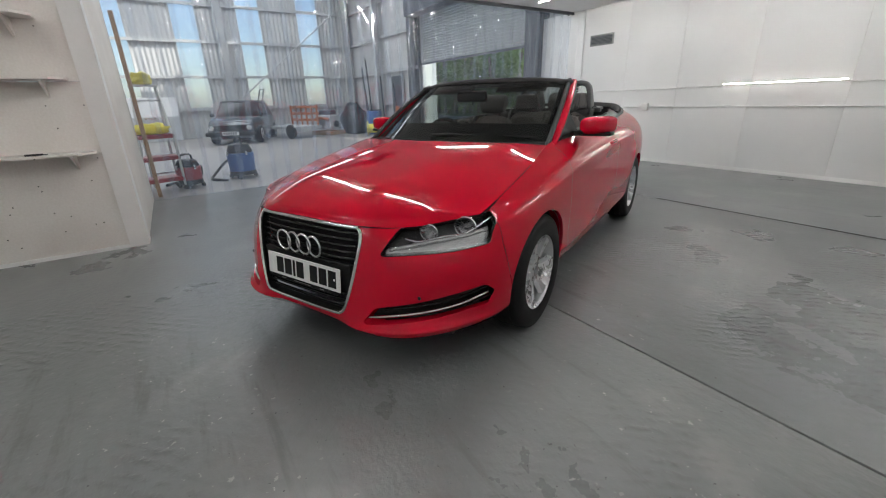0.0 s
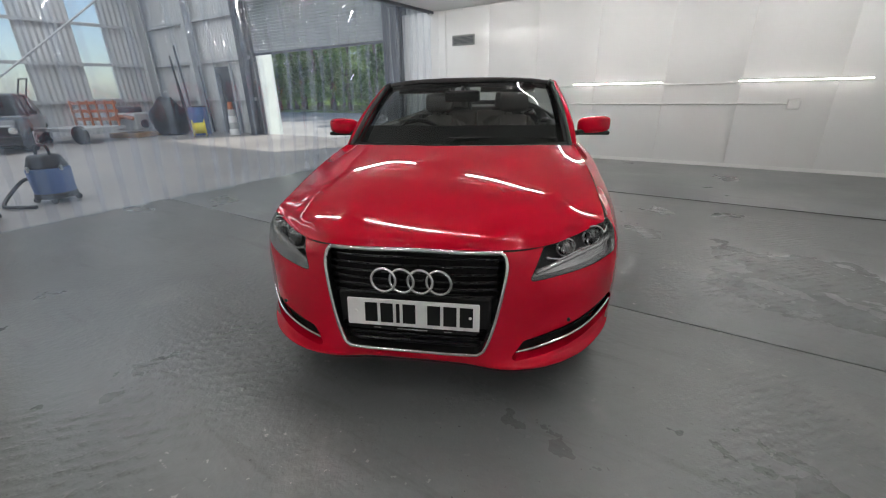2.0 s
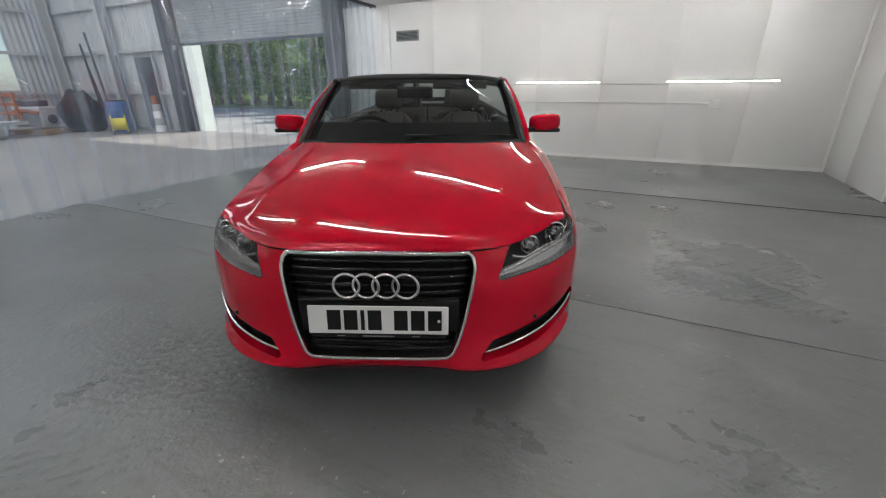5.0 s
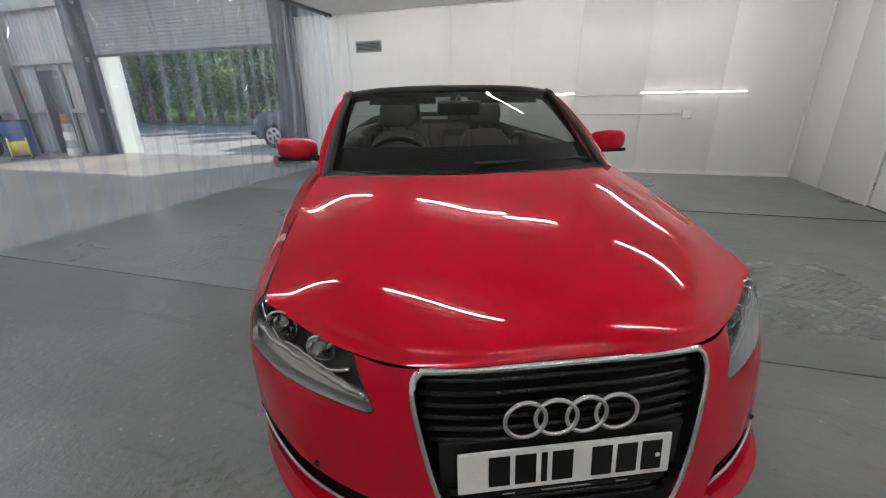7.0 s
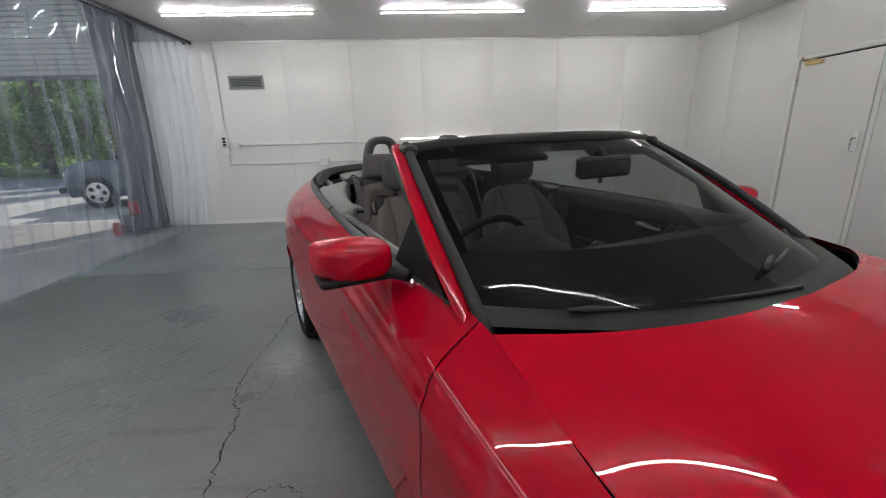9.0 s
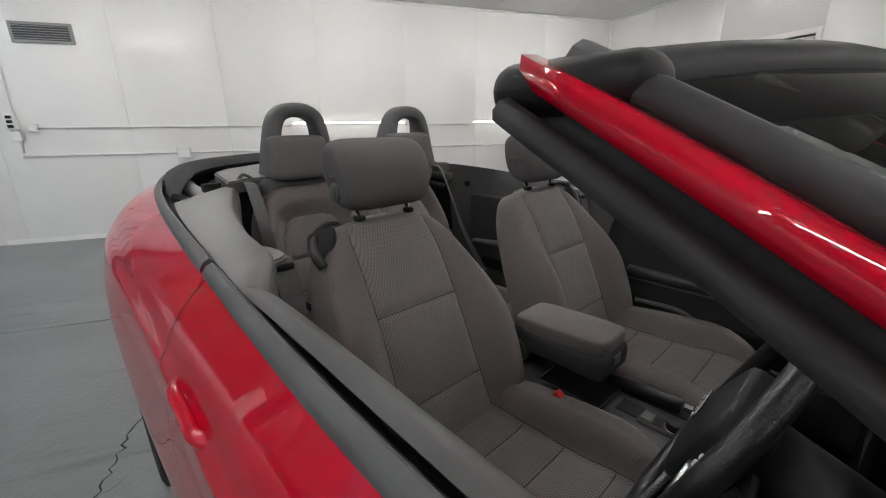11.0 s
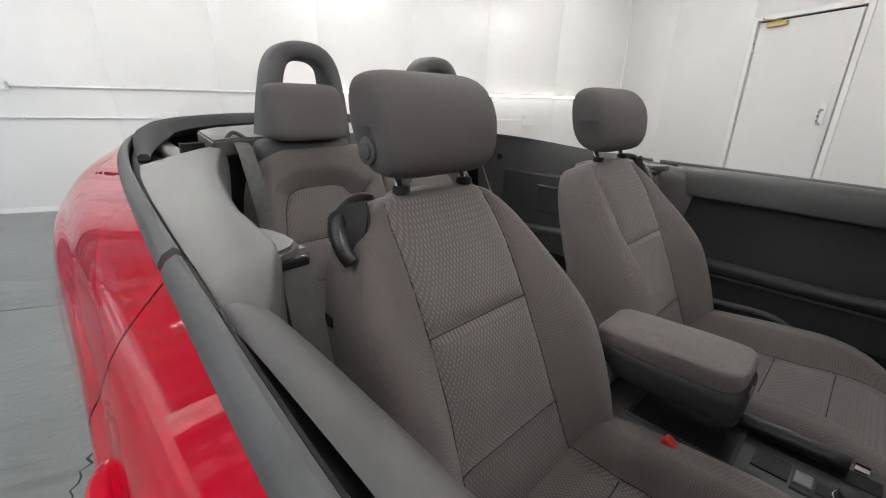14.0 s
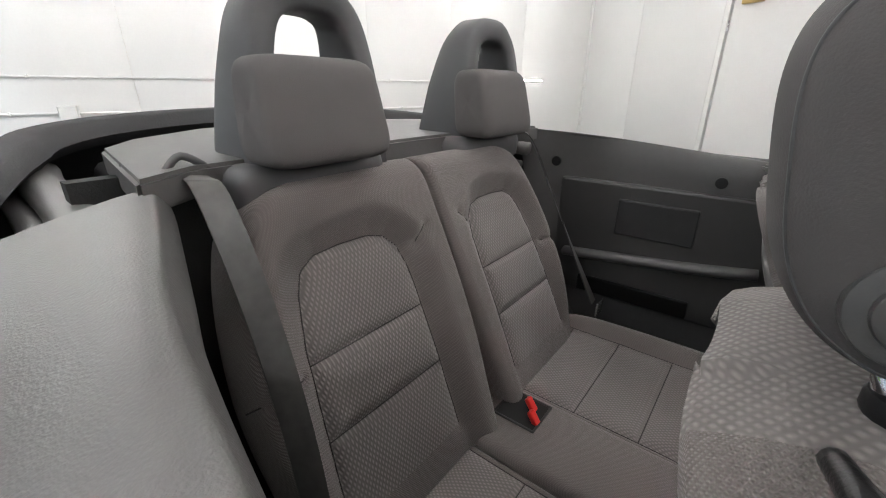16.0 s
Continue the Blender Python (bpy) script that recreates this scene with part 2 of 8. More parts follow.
M = {
    "floor": floor_paint(),
    "wall": surf("white_sheet", (0.75, 0.75, 0.735), 0.22, spec=0.4, var=0.03, scale=1.2, bump=0.05, bscale=4, rvar=0.15, isle=0.012),
    "ceil": surf("white_ceiling", (0.74, 0.74, 0.73), 0.45, var=0.03, scale=0.8),
    "ply": surf("white_painted_board", (0.76, 0.74, 0.70), 0.5, var=0.05, scale=2.0, bump=0.15, bscale=25, tint=(0.66, 0.63, 0.58)),
    "trim": surf("white_trim", (0.78, 0.78, 0.76), 0.35, var=0.03),
    "glow": glowing("tube_glow", (1.0, 0.982, 0.975), TUBE_POWER),
    "glow_wall": glowing("wall_tube_glow", (1.0, 0.965, 0.88), 14.0),
    "conduit": surf("white_conduit", (0.72, 0.72, 0.70), 0.35, var=0.05),
    "dark_gap": surf("dark_joint", (0.02, 0.02, 0.019), 0.9, var=0.3),
    "grey_steel": surf("grey_steel", (0.27, 0.28, 0.27), 0.4, metal=0.3, var=0.1),
    "brass": surf("brass", (0.62, 0.47, 0.20), 0.3, metal=0.9, var=0.1),
    "pvc": clear("clear_vinyl", (0.95, 0.965, 0.98), rough=0.02, gloss=0.06, haze=0.085, ior=1.48, haze_tint=(0.66, 0.79, 1.0)),
    "clad": surf("grey_cladding", (0.46, 0.465, 0.46), 0.6, var=0.08, scale=1.0, bump=0.1, bscale=6),
    "steelwork": surf("painted_steelwork", (0.42, 0.43, 0.43), 0.5, var=0.12, scale=2),
    "dark_steel": surf("dark_steelwork", (0.055, 0.06, 0.07), 0.45, var=0.25, scale=2),
    "shutter": surf("shutter_slats", (0.30, 0.31, 0.32), 0.4, metal=0.4, var=0.1),
    "shopfloor": surf("workshop_concrete", (0.27, 0.25, 0.235), 0.45, var=0.25, scale=0.8, fine=12, bump=0.2, bscale=8),
    "wood": surf("plank_wood", (0.33, 0.20, 0.10), 0.6, var=0.3, scale=3, stretch=(1, 1, 0.1)),
    "asphalt": surf("worn_yard_concrete", (0.34, 0.335, 0.32), 0.9, var=0.2, scale=0.6, fine=30, bump=0.3, bscale=30),
    "grass": surf("grass", (0.11, 0.16, 0.04), 0.9, var=0.5, scale=1.2, fine=14, bump=0.6, bscale=14),
    "leaf": leafy("conifer_leaf", (0.165, 0.30, 0.07), 0.7, var=0.55, scale=0.5, fine=5),
    "leaf2": leafy("light_leaf", (0.24, 0.38, 0.085), 0.7, var=0.5, scale=0.5, fine=5),
    "milky": clear("milky_panel", (0.93, 0.97, 1.0), rough=0.2, gloss=0.02, haze=0.12, haze_tint=(0.85, 0.92, 0.97)),
    "pale_panel": surf("pale_painted_wall", (0.62, 0.68, 0.64), 0.6, var=0.08),
    "blue_plastic": surf("blue_plastic", (0.05, 0.12, 0.32), 0.4, var=0.12),
    "dark_red": surf("dark_red_paint", (0.26, 0.02, 0.025), 0.4, var=0.15),
    "white_metal": surf("white_metal", (0.68, 0.68, 0.66), 0.35, var=0.08),
    "yellow": surf("yellow_cloth", (0.72, 0.62, 0.05), 0.7, var=0.15, scale=6),
    "rust": surf("rusty_orange", (0.36, 0.13, 0.06), 0.7, var=0.35, scale=5),
    "dark_blue_paint": surf("dark_blue_paint", (0.018, 0.024, 0.034), 0.25, var=0.1, coat=0.8),
    "steel_blue_paint": surf("steel_blue_paint", (0.075, 0.105, 0.14), 0.25, var=0.1, coat=0.8),
    # the sky's reflection is painted into this glass as a pale blue-grey base
    "sky_tint_window": surf("glass_tinted_as_sky_reflection", (0.16, 0.20, 0.23), 0.08, var=0.1, coat=0.8),
    "bark": surf("bark", (0.16, 0.12, 0.085), 0.9, var=0.35, scale=4, stretch=(1, 1, 0.2), bump=0.5, bscale=12),
    # car
    "red": surf("red_paint", (0.50, 0.0012, 0.0180), 0.6, var=0.02, scale=2, coat=1.0, rvar=0.05, spec=0.0),
    "black_plastic": surf("black_plastic", (0.011, 0.011, 0.0115), 0.5, spec=0.3, var=0.2, scale=8, bump=0.1, bscale=300),
    "gloss_black": surf("gloss_black", (0.008, 0.008, 0.009), 0.12, spec=0.3, var=0.1),
    "rubber": surf("black_rubber", (0.022, 0.022, 0.023), 0.65, var=0.25, scale=10, bump=0.2, bscale=120),
    "tyre": surf("tyre_rubber", (0.011, 0.011, 0.011), 0.7, spec=0.25, var=0.3, scale=6, bump=0.2, bscale=80),
    "chrome": surf("chrome", (0.82, 0.82, 0.83), 0.07, metal=1.0, var=0.04),
    "alloy": surf("silver_alloy", (0.66, 0.67, 0.68), 0.28, metal=0.85, var=0.08, scale=8),
    "disc": surf("brake_disc", (0.28, 0.27, 0.26), 0.4, metal=0.9, var=0.2, scale=20),
    # the grey haze stands in for the ceiling's soft reflection in the glass
    "glass": clear("windscreen_glass", (0.31, 0.34, 0.33), gloss=0.0, ior=1.24, haze=0.018, haze_tint=(0.62, 0.64, 0.62)),
    "lens": clear("lamp_lens", (0.95, 0.96, 0.97), gloss=0.0, ior=1.25),
    "lamp_dark": surf("lamp_housing", (0.045, 0.046, 0.048), 0.35, metal=0.2, var=0.1),
    "silver": surf("silver_trim", (0.62, 0.62, 0.62), 0.25, metal=0.8, var=0.05),
    "mirror": surf("mirror_glass", (0.8, 0.8, 0.8), 0.02, metal=1.0, var=0.0),
    "plate": surf("plate_white", (0.80, 0.80, 0.79), 0.3, var=0.03),
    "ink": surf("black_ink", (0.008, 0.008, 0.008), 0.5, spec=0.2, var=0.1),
    "cloth": woven("plain_cloth", (0.125, 0.109, 0.102), 0.0011, 0.12),
    "insert": woven("patterned_cloth", (0.150, 0.136, 0.128), 0.0026, 0.34),
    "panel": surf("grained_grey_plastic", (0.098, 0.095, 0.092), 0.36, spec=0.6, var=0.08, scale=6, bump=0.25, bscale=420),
    # own colour of the dark plastics; doubles as the shaded copy of panel
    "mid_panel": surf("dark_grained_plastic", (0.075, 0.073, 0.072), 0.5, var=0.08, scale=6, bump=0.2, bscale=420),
    "beltline": surf("weathered_grey_rubber", (0.085, 0.087, 0.088), 0.6, var=0.2, scale=6, bump=0.15, bscale=200),
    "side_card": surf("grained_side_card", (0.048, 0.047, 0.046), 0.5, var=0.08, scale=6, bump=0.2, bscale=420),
    "seam": surf("dark_seam", (0.032, 0.029, 0.027), 0.9, var=0.2, scale=40),
    "hoop": surf("soft_dark_plastic", (0.070, 0.070, 0.072), 0.55, var=0.08, scale=6, bump=0.15, bscale=500),
    "headcloth": surf("smooth_dark_cloth", (0.090, 0.083, 0.082), 0.85, var=0.08, scale=5, fine=400, bump=0.25, bscale=900),
    "dash": surf("dark_dashboard_plastic", (0.033, 0.033, 0.0335), 0.6, spec=0.35, var=0.12, scale=6, bump=0.2, bscale=400),
    "belt": surf("belt_webbing", (0.085, 0.083, 0.080), 0.38, var=0.2, scale=30),
    "buckle_red": surf("red_plastic", (0.62, 0.025, 0.02), 0.35, var=0.06),
    "roofcloth": surf("folded_roof_fabric", (0.030, 0.030, 0.031), 0.85, var=0.25, scale=8, bump=0.4, bscale=200),
    "leather": surf("black_leather", (0.012, 0.012, 0.012), 0.32, var=0.2, scale=12, bump=0.3, bscale=260),
    "carpet": surf("carpet", (0.018, 0.018, 0.018), 0.95, var=0.3, scale=30, bump=0.5, bscale=300),
    "tail": surf("tail_lamp_red", (0.45, 0.01, 0.015), 0.15, var=0.1, coat=1.0),
}

# ------------------------------------------------------------------ mesh helpers
def mesh_ob(name, verts, faces, material, parent=None, label="", smooth=True, normals=None):
    me = bpy.data.meshes.new(name)
    me.from_pydata([tuple(map(float, v)) for v in verts], [], [tuple(map(int, q)) for q in faces])
    me.update()
    for mt in material if isinstance(material, (list, tuple)) else [material]:
        me.materials.append(mt)
    if smooth:
        me.polygons.foreach_set("use_smooth", [True] * len(me.polygons))
        if normals is not None:
            me.normals_split_custom_set_from_vertices([tuple(map(float, v)) for v in normals])
    ob = new(name, me)
    if parent is not None:
        ob.parent = parent
    if label:
        tagged(ob, label)
    return ob


def part(name, bm, material, parent, label="", smooth=False, angle=None):
    """Links a bmesh as one mesh object under a thing or a part."""
    me = bpy.data.meshes.new(name)
    bmesh.ops.recalc_face_normals(bm, faces=bm.faces)
    bm.to_mesh(me)
    bm.free()
    for mt in material if isinstance(material, (list, tuple)) else [material]:
        me.materials.append(mt)
    if smooth:
        me.polygons.foreach_set("use_smooth", [True] * len(me.polygons))
        if angle:
            me.set_sharp_from_angle(angle=radians(angle))
    ob = new(name, me)
    if parent is not None:
        ob.parent = parent
    if label:
        tagged(ob, label)
    return ob


def thing(name, label, category, m=None, group="", kind=""):
    ob = new(name)
    ob.empty_display_size = 0.1
    if m is not None:
        ob.matrix_world = m
    return tagged(ob, label, category, group, kind)


def bm_box(sx, sy, sz, at=(0, 0, 0), bevel=0.0, seg=2, bm=None, rot=None):
    """A box of that size centred at the place, with rounded edges."""
    own = bmesh.new()
    bmesh.ops.create_cube(own, size=1.0)
    bmesh.ops.scale(own, vec=(sx, sy, sz), verts=own.verts)
    if bevel:
        bmesh.ops.bevel(own, geom=own.edges[:], offset=bevel, segments=seg, profile=0.5, affect="EDGES")
    if rot is not None:
        bmesh.ops.transform(own, matrix=rot.to_4x4(), verts=own.verts)
    bmesh.ops.translate(own, vec=at, verts=own.verts)
    return merge(bm, own)


def merge(bm, own):
    if bm is None:
        return own
    me = bpy.data.meshes.new("tmp")
    own.to_mesh(me)
    own.free()
    bm.from_mesh(me)
    bpy.data.meshes.remove(me)
    return bm


def bm_cyl(r, h, at=(0, 0, 0), axis="z", seg=24, r2=None, bevel=0.0, bm=None):
    own = bmesh.new()
    bmesh.ops.create_cone(own, cap_ends=True, segments=seg, radius1=r, radius2=r if r2 is None else r2, depth=h)
    if bevel:
        rim = [e for e in own.edges if len(e.link_faces) == 2 and any(len(f.verts) > 4 for f in e.link_faces)]
        bmesh.ops.bevel(own, geom=rim, offset=bevel, segments=2, profile=0.5, affect="EDGES")
    if axis == "x":
        bmesh.ops.rotate(own, matrix=Matrix.Rotation(math.pi / 2, 3, "Y"), verts=own.verts)
    if axis == "y":
        bmesh.ops.rotate(own, matrix=Matrix.Rotation(-math.pi / 2, 3, "X"), verts=own.verts)
    bmesh.ops.translate(own, vec=at, verts=own.verts)
    return merge(bm, own)


def spline(pts, n, closed=False):
    """Catmull-Rom through the points, n steps a span."""
    P = np.array(pts, float)
    k = len(P)
    out = []
    spans = k if closed else k - 1
    for i in range(spans):
        if closed:
            a, b, c, d = P[(i - 1) % k], P[i], P[(i + 1) % k], P[(i + 2) % k]
        else:
            b, c = P[i], P[i + 1]
            a = P[i - 1] if i > 0 else 2 * b - c
            d = P[i + 2] if i + 2 < k else 2 * c - b
        for s in range(n):
            t = s / n
            out.append(0.5 * (2 * b + (c - a) * t + (2 * a - 5 * b + 4 * c - d) * t * t + (3 * b - a - 3 * c + d) * t ** 3))
    if not closed:
        out.append(P[-1])
    return np.array(out)


def bm_tube(pts, r, seg=10, bm=None, closed=False, flat=1.0, caps=True):
    """A round (or flattened) bar swept along points; r may be one number or one for each point."""
    P = np.array(pts, float)
    k = len(P)
    R = np.full(k, r) if np.isscalar(r) else np.array(r, float)
    bm = bm or bmesh.new()
    up = np.array((0.0, 0.0, 1.0))
    rings = []
    prev = None
    for i in range(k):
        a, b = (P[(i - 1) % k], P[(i + 1) % k]) if closed else (P[max(0, i - 1)], P[min(k - 1, i + 1)])
        d = b - a
        d = d / (np.linalg.norm(d) + 1e-12)
        if prev is None:
            s = np.cross(d, up)
            if np.linalg.norm(s) < 0.2:
                s = np.cross(d, (1.0, 0, 0))
        else:
            s = prev - d * (prev @ d)
        s = s / (np.linalg.norm(s) + 1e-12)
        prev = s
        q = np.cross(s, d)
        rings.append([bm.verts.new(P[i] + R[i] * (math.cos(2 * math.pi * j / seg) * s + flat * math.sin(2 * math.pi * j / seg) * q)) for j in range(seg)])
    for i in range(k if closed else k - 1):
        A, B = rings[i], rings[(i + 1) % k]
        for j in range(seg):
            bm.faces.new((A[j], A[(j + 1) % seg], B[(j + 1) % seg], B[j]))
    if caps and not closed:
        bm.faces.new(rings[0][::-1])
        bm.faces.new(rings[-1])
    return bm


def sheet(rows, nu, nv):
    """A smooth sheet through rows of control points: (points, normals) as grids."""
    R = np.array(rows, float)
    A = np.array([spline(r, nu) for r in R])
    B = np.array([spline(A[:, j], nv) for j in range(A.shape[1])]).transpose(1, 0, 2)
    du = np.gradient(B, axis=1)
    dv = np.gradient(B, axis=0)
    N = np.cross(du, dv)
    N /= np.linalg.norm(N, axis=2, keepdims=True) + 1e-12
    return B, N


class Skin:
    """Triangles with normals, which can be cut along the zero line of a function of place."""

    def __init__(self, V, N, F):
        self.V, self.N, self.F = V, N, F
        self.rim = []

    @classmethod
    def grid(cls, B, N, flip=False):
        a, b = B.shape[:2]
        idx = np.arange(a * b).reshape(a, b)
        q = np.stack([idx[:-1, :-1], idx[:-1, 1:], idx[1:, 1:], idx[1:, :-1]], -1).reshape(-1, 4)
        F = np.concatenate([q[:, [0, 1, 2]], q[:, [0, 2, 3]]])
        if flip:
            F, N = F[:, ::-1], -N
        return cls(B.reshape(-1, 3), N.reshape(-1, 3), F)

    def cut(self, fn, keep=1):
        """Keeps what lies where fn * keep > 0; the new edges go to rim."""
        d = np.array(fn(self.V)) * keep
        d[np.abs(d) < 1e-6] = 1e-6
        V, N = list(self.V), list(self.N)
        made, F, rim = {}, [], []

        def mid(i, j):
            key = (min(i, j), max(i, j))
            if key not in made:
                t = d[i] / (d[i] - d[j])
                V.append(V[i] + t * (V[j] - V[i]))
                nn = N[i] + t * (N[j] - N[i])
                N.append(nn / (np.linalg.norm(nn) + 1e-12))
                made[key] = len(V) - 1
            return made[key]

        for tri in self.F:
            s = [d[i] > 0 for i in tri]
            c = sum(s)
            if c == 3:
                F.append(tuple(tri))
            elif c:
                k = s.index(True) if c == 1 else s.index(False)
                a, b, e = tri[k], tri[(k + 1) % 3], tri[(k + 2) % 3]
                p, q = mid(a, b), mid(a, e)
                if c == 1:
                    F.append((a, p, q))
                    rim.append((p, q))
                else:
                    F += [(p, b, e), (p, e, q)]
                    rim.append((q, p))
        used = sorted({i for t in F for i in t})
        new_i = {o: k for k, o in enumerate(used)}
        out = Skin(np.array([V[i] for i in used]).reshape(-1, 3), np.array([N[i] for i in used]).reshape(-1, 3),
                   np.array([[new_i[i] for i in t] for t in F]).reshape(-1, 3))
        out.rim = [(out_V(V, a), out_V(V, b)) for a, b in rim]
        return out

    def moved(self, dist):
        s = Skin(self.V + dist * self.N, self.N, self.F)
        s.rim = [(a, b) for a, b in self.rim]
        return s

    def both(self):
        """With its mirror image across the car's middle."""
        k = len(self.V)
        m = np.array((-1.0, 1, 1))
        s = Skin(np.concatenate([self.V, self.V * m]), np.concatenate([self.N, self.N * m]), np.concatenate([self.F, self.F[:, ::-1] + k]))
        s.rim = self.rim + [(b * m, a * m) for a, b in self.rim]
        return s

    def mirrored(self):
        m = np.array((-1.0, 1, 1))
        s = Skin(self.V * m, self.N * m, self.F[:, ::-1])
        s.rim = [(b * m, a * m) for a, b in self.rim]
        return s

    def ob(self, name, material, parent, label="", lip=None, smooth=True):
        """As an object; lip: a way along which every cut edge is folded inwards."""
        V, F, N = list(self.V), [tuple(f) for f in self.F], list(self.N)
        if lip is not None:
            for a, b in self.rim:
                k = len(V)
                w = np.array(lip(0.5 * (a + b)) if callable(lip) else lip)
                V += [a, b, b + w, a + w]
                nn = np.cross(b - a, w)
                nn = -nn / (np.linalg.norm(nn) + 1e-12)
                N += [nn] * 4
                F.append((k + 1, k, k + 3, k + 2))
        return mesh_ob(name, V, F, material, parent, label, True, N)


def out_V(V, i):
    return np.array(V[i])


def poly_sd(P, poly, r=0.0):
    """Signed distance to a polygon, negative inside; r rounds its corners."""
    Q = np.array(poly, float)
    if r:
        c = Q.mean(0)
        Q = c + (Q - c) * (1 - r / np.abs(Q - c).max(0))
    d = np.full(len(P), 1e9)
    inside = np.zeros(len(P), bool)
    for a, b in zip(Q, np.roll(Q, -1, 0)):
        ab, ap = b - a, P - a
        t = np.clip((ap @ ab) / (ab @ ab), 0, 1)
        d = np.minimum(d, np.linalg.norm(ap - t[:, None] * ab, axis=1))
        cond = (a[1] > P[:, 1]) != (b[1] > P[:, 1])
        xi = a[0] + (P[:, 1] - a[1]) / (b[1] - a[1] + 1e-12) * ab[0]
        inside ^= cond & (P[:, 0] < xi)
    return np.where(inside, -d, d) - r


def pad(outline, thick, rings=8, per=6, power=2.6, dome=0.0, back=0.5, shape=None):
    """A padded cushion from a closed outline in its own plane (a, b), thick along c; dome bulges its face, shape(V) bends it.
    Returns verts and faces with c the third coordinate."""
    O = spline(outline, per, closed=True)
    c = O.mean(0)
    k = len(O)
    V, F = [], []

    def ring(scale_, z):
        for p in O:
            v = c + (p - c) * scale_
            V.append((v[0], v[1], z))

    edge = min(thick * 0.9, 0.45 * np.abs(O - c).min() + 0.02)
    half = thick / 2
    size = np.linalg.norm(O - c, axis=1).mean()
    # face from the middle outwards, over the edge and to the back
    seq = []
    for s in np.linspace(0.0, 1.0, rings)[1:]:
        seq.append((s * (1 - edge / size * 0.5), half + dome * (1 - s * s)))
    m = max(4, rings)
    for i in range(1, m):
        a = math.pi * i / m
        x, z = math.sin(a), math.cos(a)
        x, z = abs(x) ** (2 / power), math.copysign(abs(z) ** (2 / power), z)
        seq.append(((1 - edge / size * 0.5) + edge / size * 0.5 * x, half * z if z > 0 else half * z * back * 2))
    for s in np.linspace(1.0, 0.0, 4)[:-1]:
        seq.append((s * (1 - edge / size * 0.5), -half * back * 2))
    V.append((c[0], c[1], half + dome))
    for s, z in seq:
        ring(s, z)
    V.append((c[0], c[1], -half * back * 2))
    n_r = len(seq)
    for j in range(k):
        F.append((0, 1 + j, 1 + (j + 1) % k))
        last = 1 + (n_r - 1) * k
        F.append((len(V) - 1, last + (j + 1) % k, last + j))
    for i in range(n_r - 1):
        a, b = 1 + i * k, 1 + (i + 1) * k
        for j in range(k):
            F.append((a + j, b + j, b + (j + 1) % k, a + (j + 1) % k))
    V = np.array(V)
    return (shape(V) if shape else V), F

# ------------------------------------------------------------------ the bay
XL, XR, YB, YF, ZC = -4.73, 3.62, -6.2, 7.314, 2.84


def slab(name, x0, x1, y0, y1, z0, z1, material, parent=None, label="", bevel=0.0, kind="structure", category=""):
    bm = bm_box(x1 - x0, y1 - y0, z1 - z0, ((x0 + x1) / 2, (y0 + y1) / 2, (z0 + z1) / 2), bevel)
    ob = part(name, bm, material, parent, label, smooth=bevel > 0, angle=40)
    if parent is None:
        tagged(ob, kind=kind, category=category)
    return ob


ground = slab("ground", -400, 400, -300, 900, -0.4, -0.05, M["asphalt"], label="grey tarmac yard reaching far beyond the building", category="ground")
shop_floor = slab("floor_workshop", -18.3, XL - 0.14, -9, 7.95, -0.3, -0.004, M["shopfloor"], label="worn brownish concrete workshop floor", category="floor")
sub_floor = slab("floor_base", XL - 0.14, XR + 0.3, YB - 0.3, YF + 0.3, -0.3, -0.012, M["dark_gap"], label="dark concrete under the painted slabs", category="floor")
floor = tagged(new("floor"), "grey painted concrete floor in slabs with dark joints", "floor", kind="structure")
for y0, y1 in ((YB, 1.498), (1.511, 4.608), (4.621, YF)):
    slab("floor_slab", XL - 0.13, XR, y0, y1, -0.10, 0.0, M["floor"], floor, bevel=0.002)


slab("joint_sealant", -0.6, XR - 0.01, 4.594, 4.636, -0.02, 0.0012, M["dark_gap"], floor, "dark sealed joint")


def crack(name, pts, width, seed, label):
    """A ragged crack as a thin dark sliver just above the slab."""
    rnd = random.Random(seed)
    P = spline([(x, y, 0) for x, y in pts], 14)
    V, F = [], []
    for i, p in enumerate(P):
        d = P[min(i + 1, len(P) - 1)] - P[max(i - 1, 0)]
        s = np.array((-d[1], d[0], 0)) / (np.linalg.norm(d) + 1e-9)
        c = p + s * rnd.uniform(-0.014, 0.014)
        w = width * rnd.uniform(0.3, 1.0) * min(1, 6 * (i + 1) / len(P), 6 * (len(P) - i) / len(P))
        V += [c + s * w + np.array((0, 0, 0.0015)), c - s * w + np.array((0, 0, 0.0015))]
    F = [(2 * i, 2 * i + 1, 2 * i + 3, 2 * i + 2) for i in range(len(P) - 1)]
    return tagged(mesh_ob(name, V, F, M["dark_gap"], floor, label, smooth=False))


crack("crack", ((-1.95, 1.52), (-1.96, 1.62), (-2.0, 1.88), (-2.03, 2.09), (-2.11, 2.24), (-2.15, 2.52), (-2.12, 2.94), (-2.11, 3.34), (-2.02, 3.9), (-1.92, 4.45)), 0.0055, 3, "ragged dark crack")
crack("crack", ((-2.05, 3.0), (-2.3, 2.6), (-2.5, 2.35)), 0.0022, 5, "fine crack")
crack("crack", ((-1.92, 1.5), (-1.7, 1.62), (-1.55, 1.56)), 0.003, 6, "fine crack")


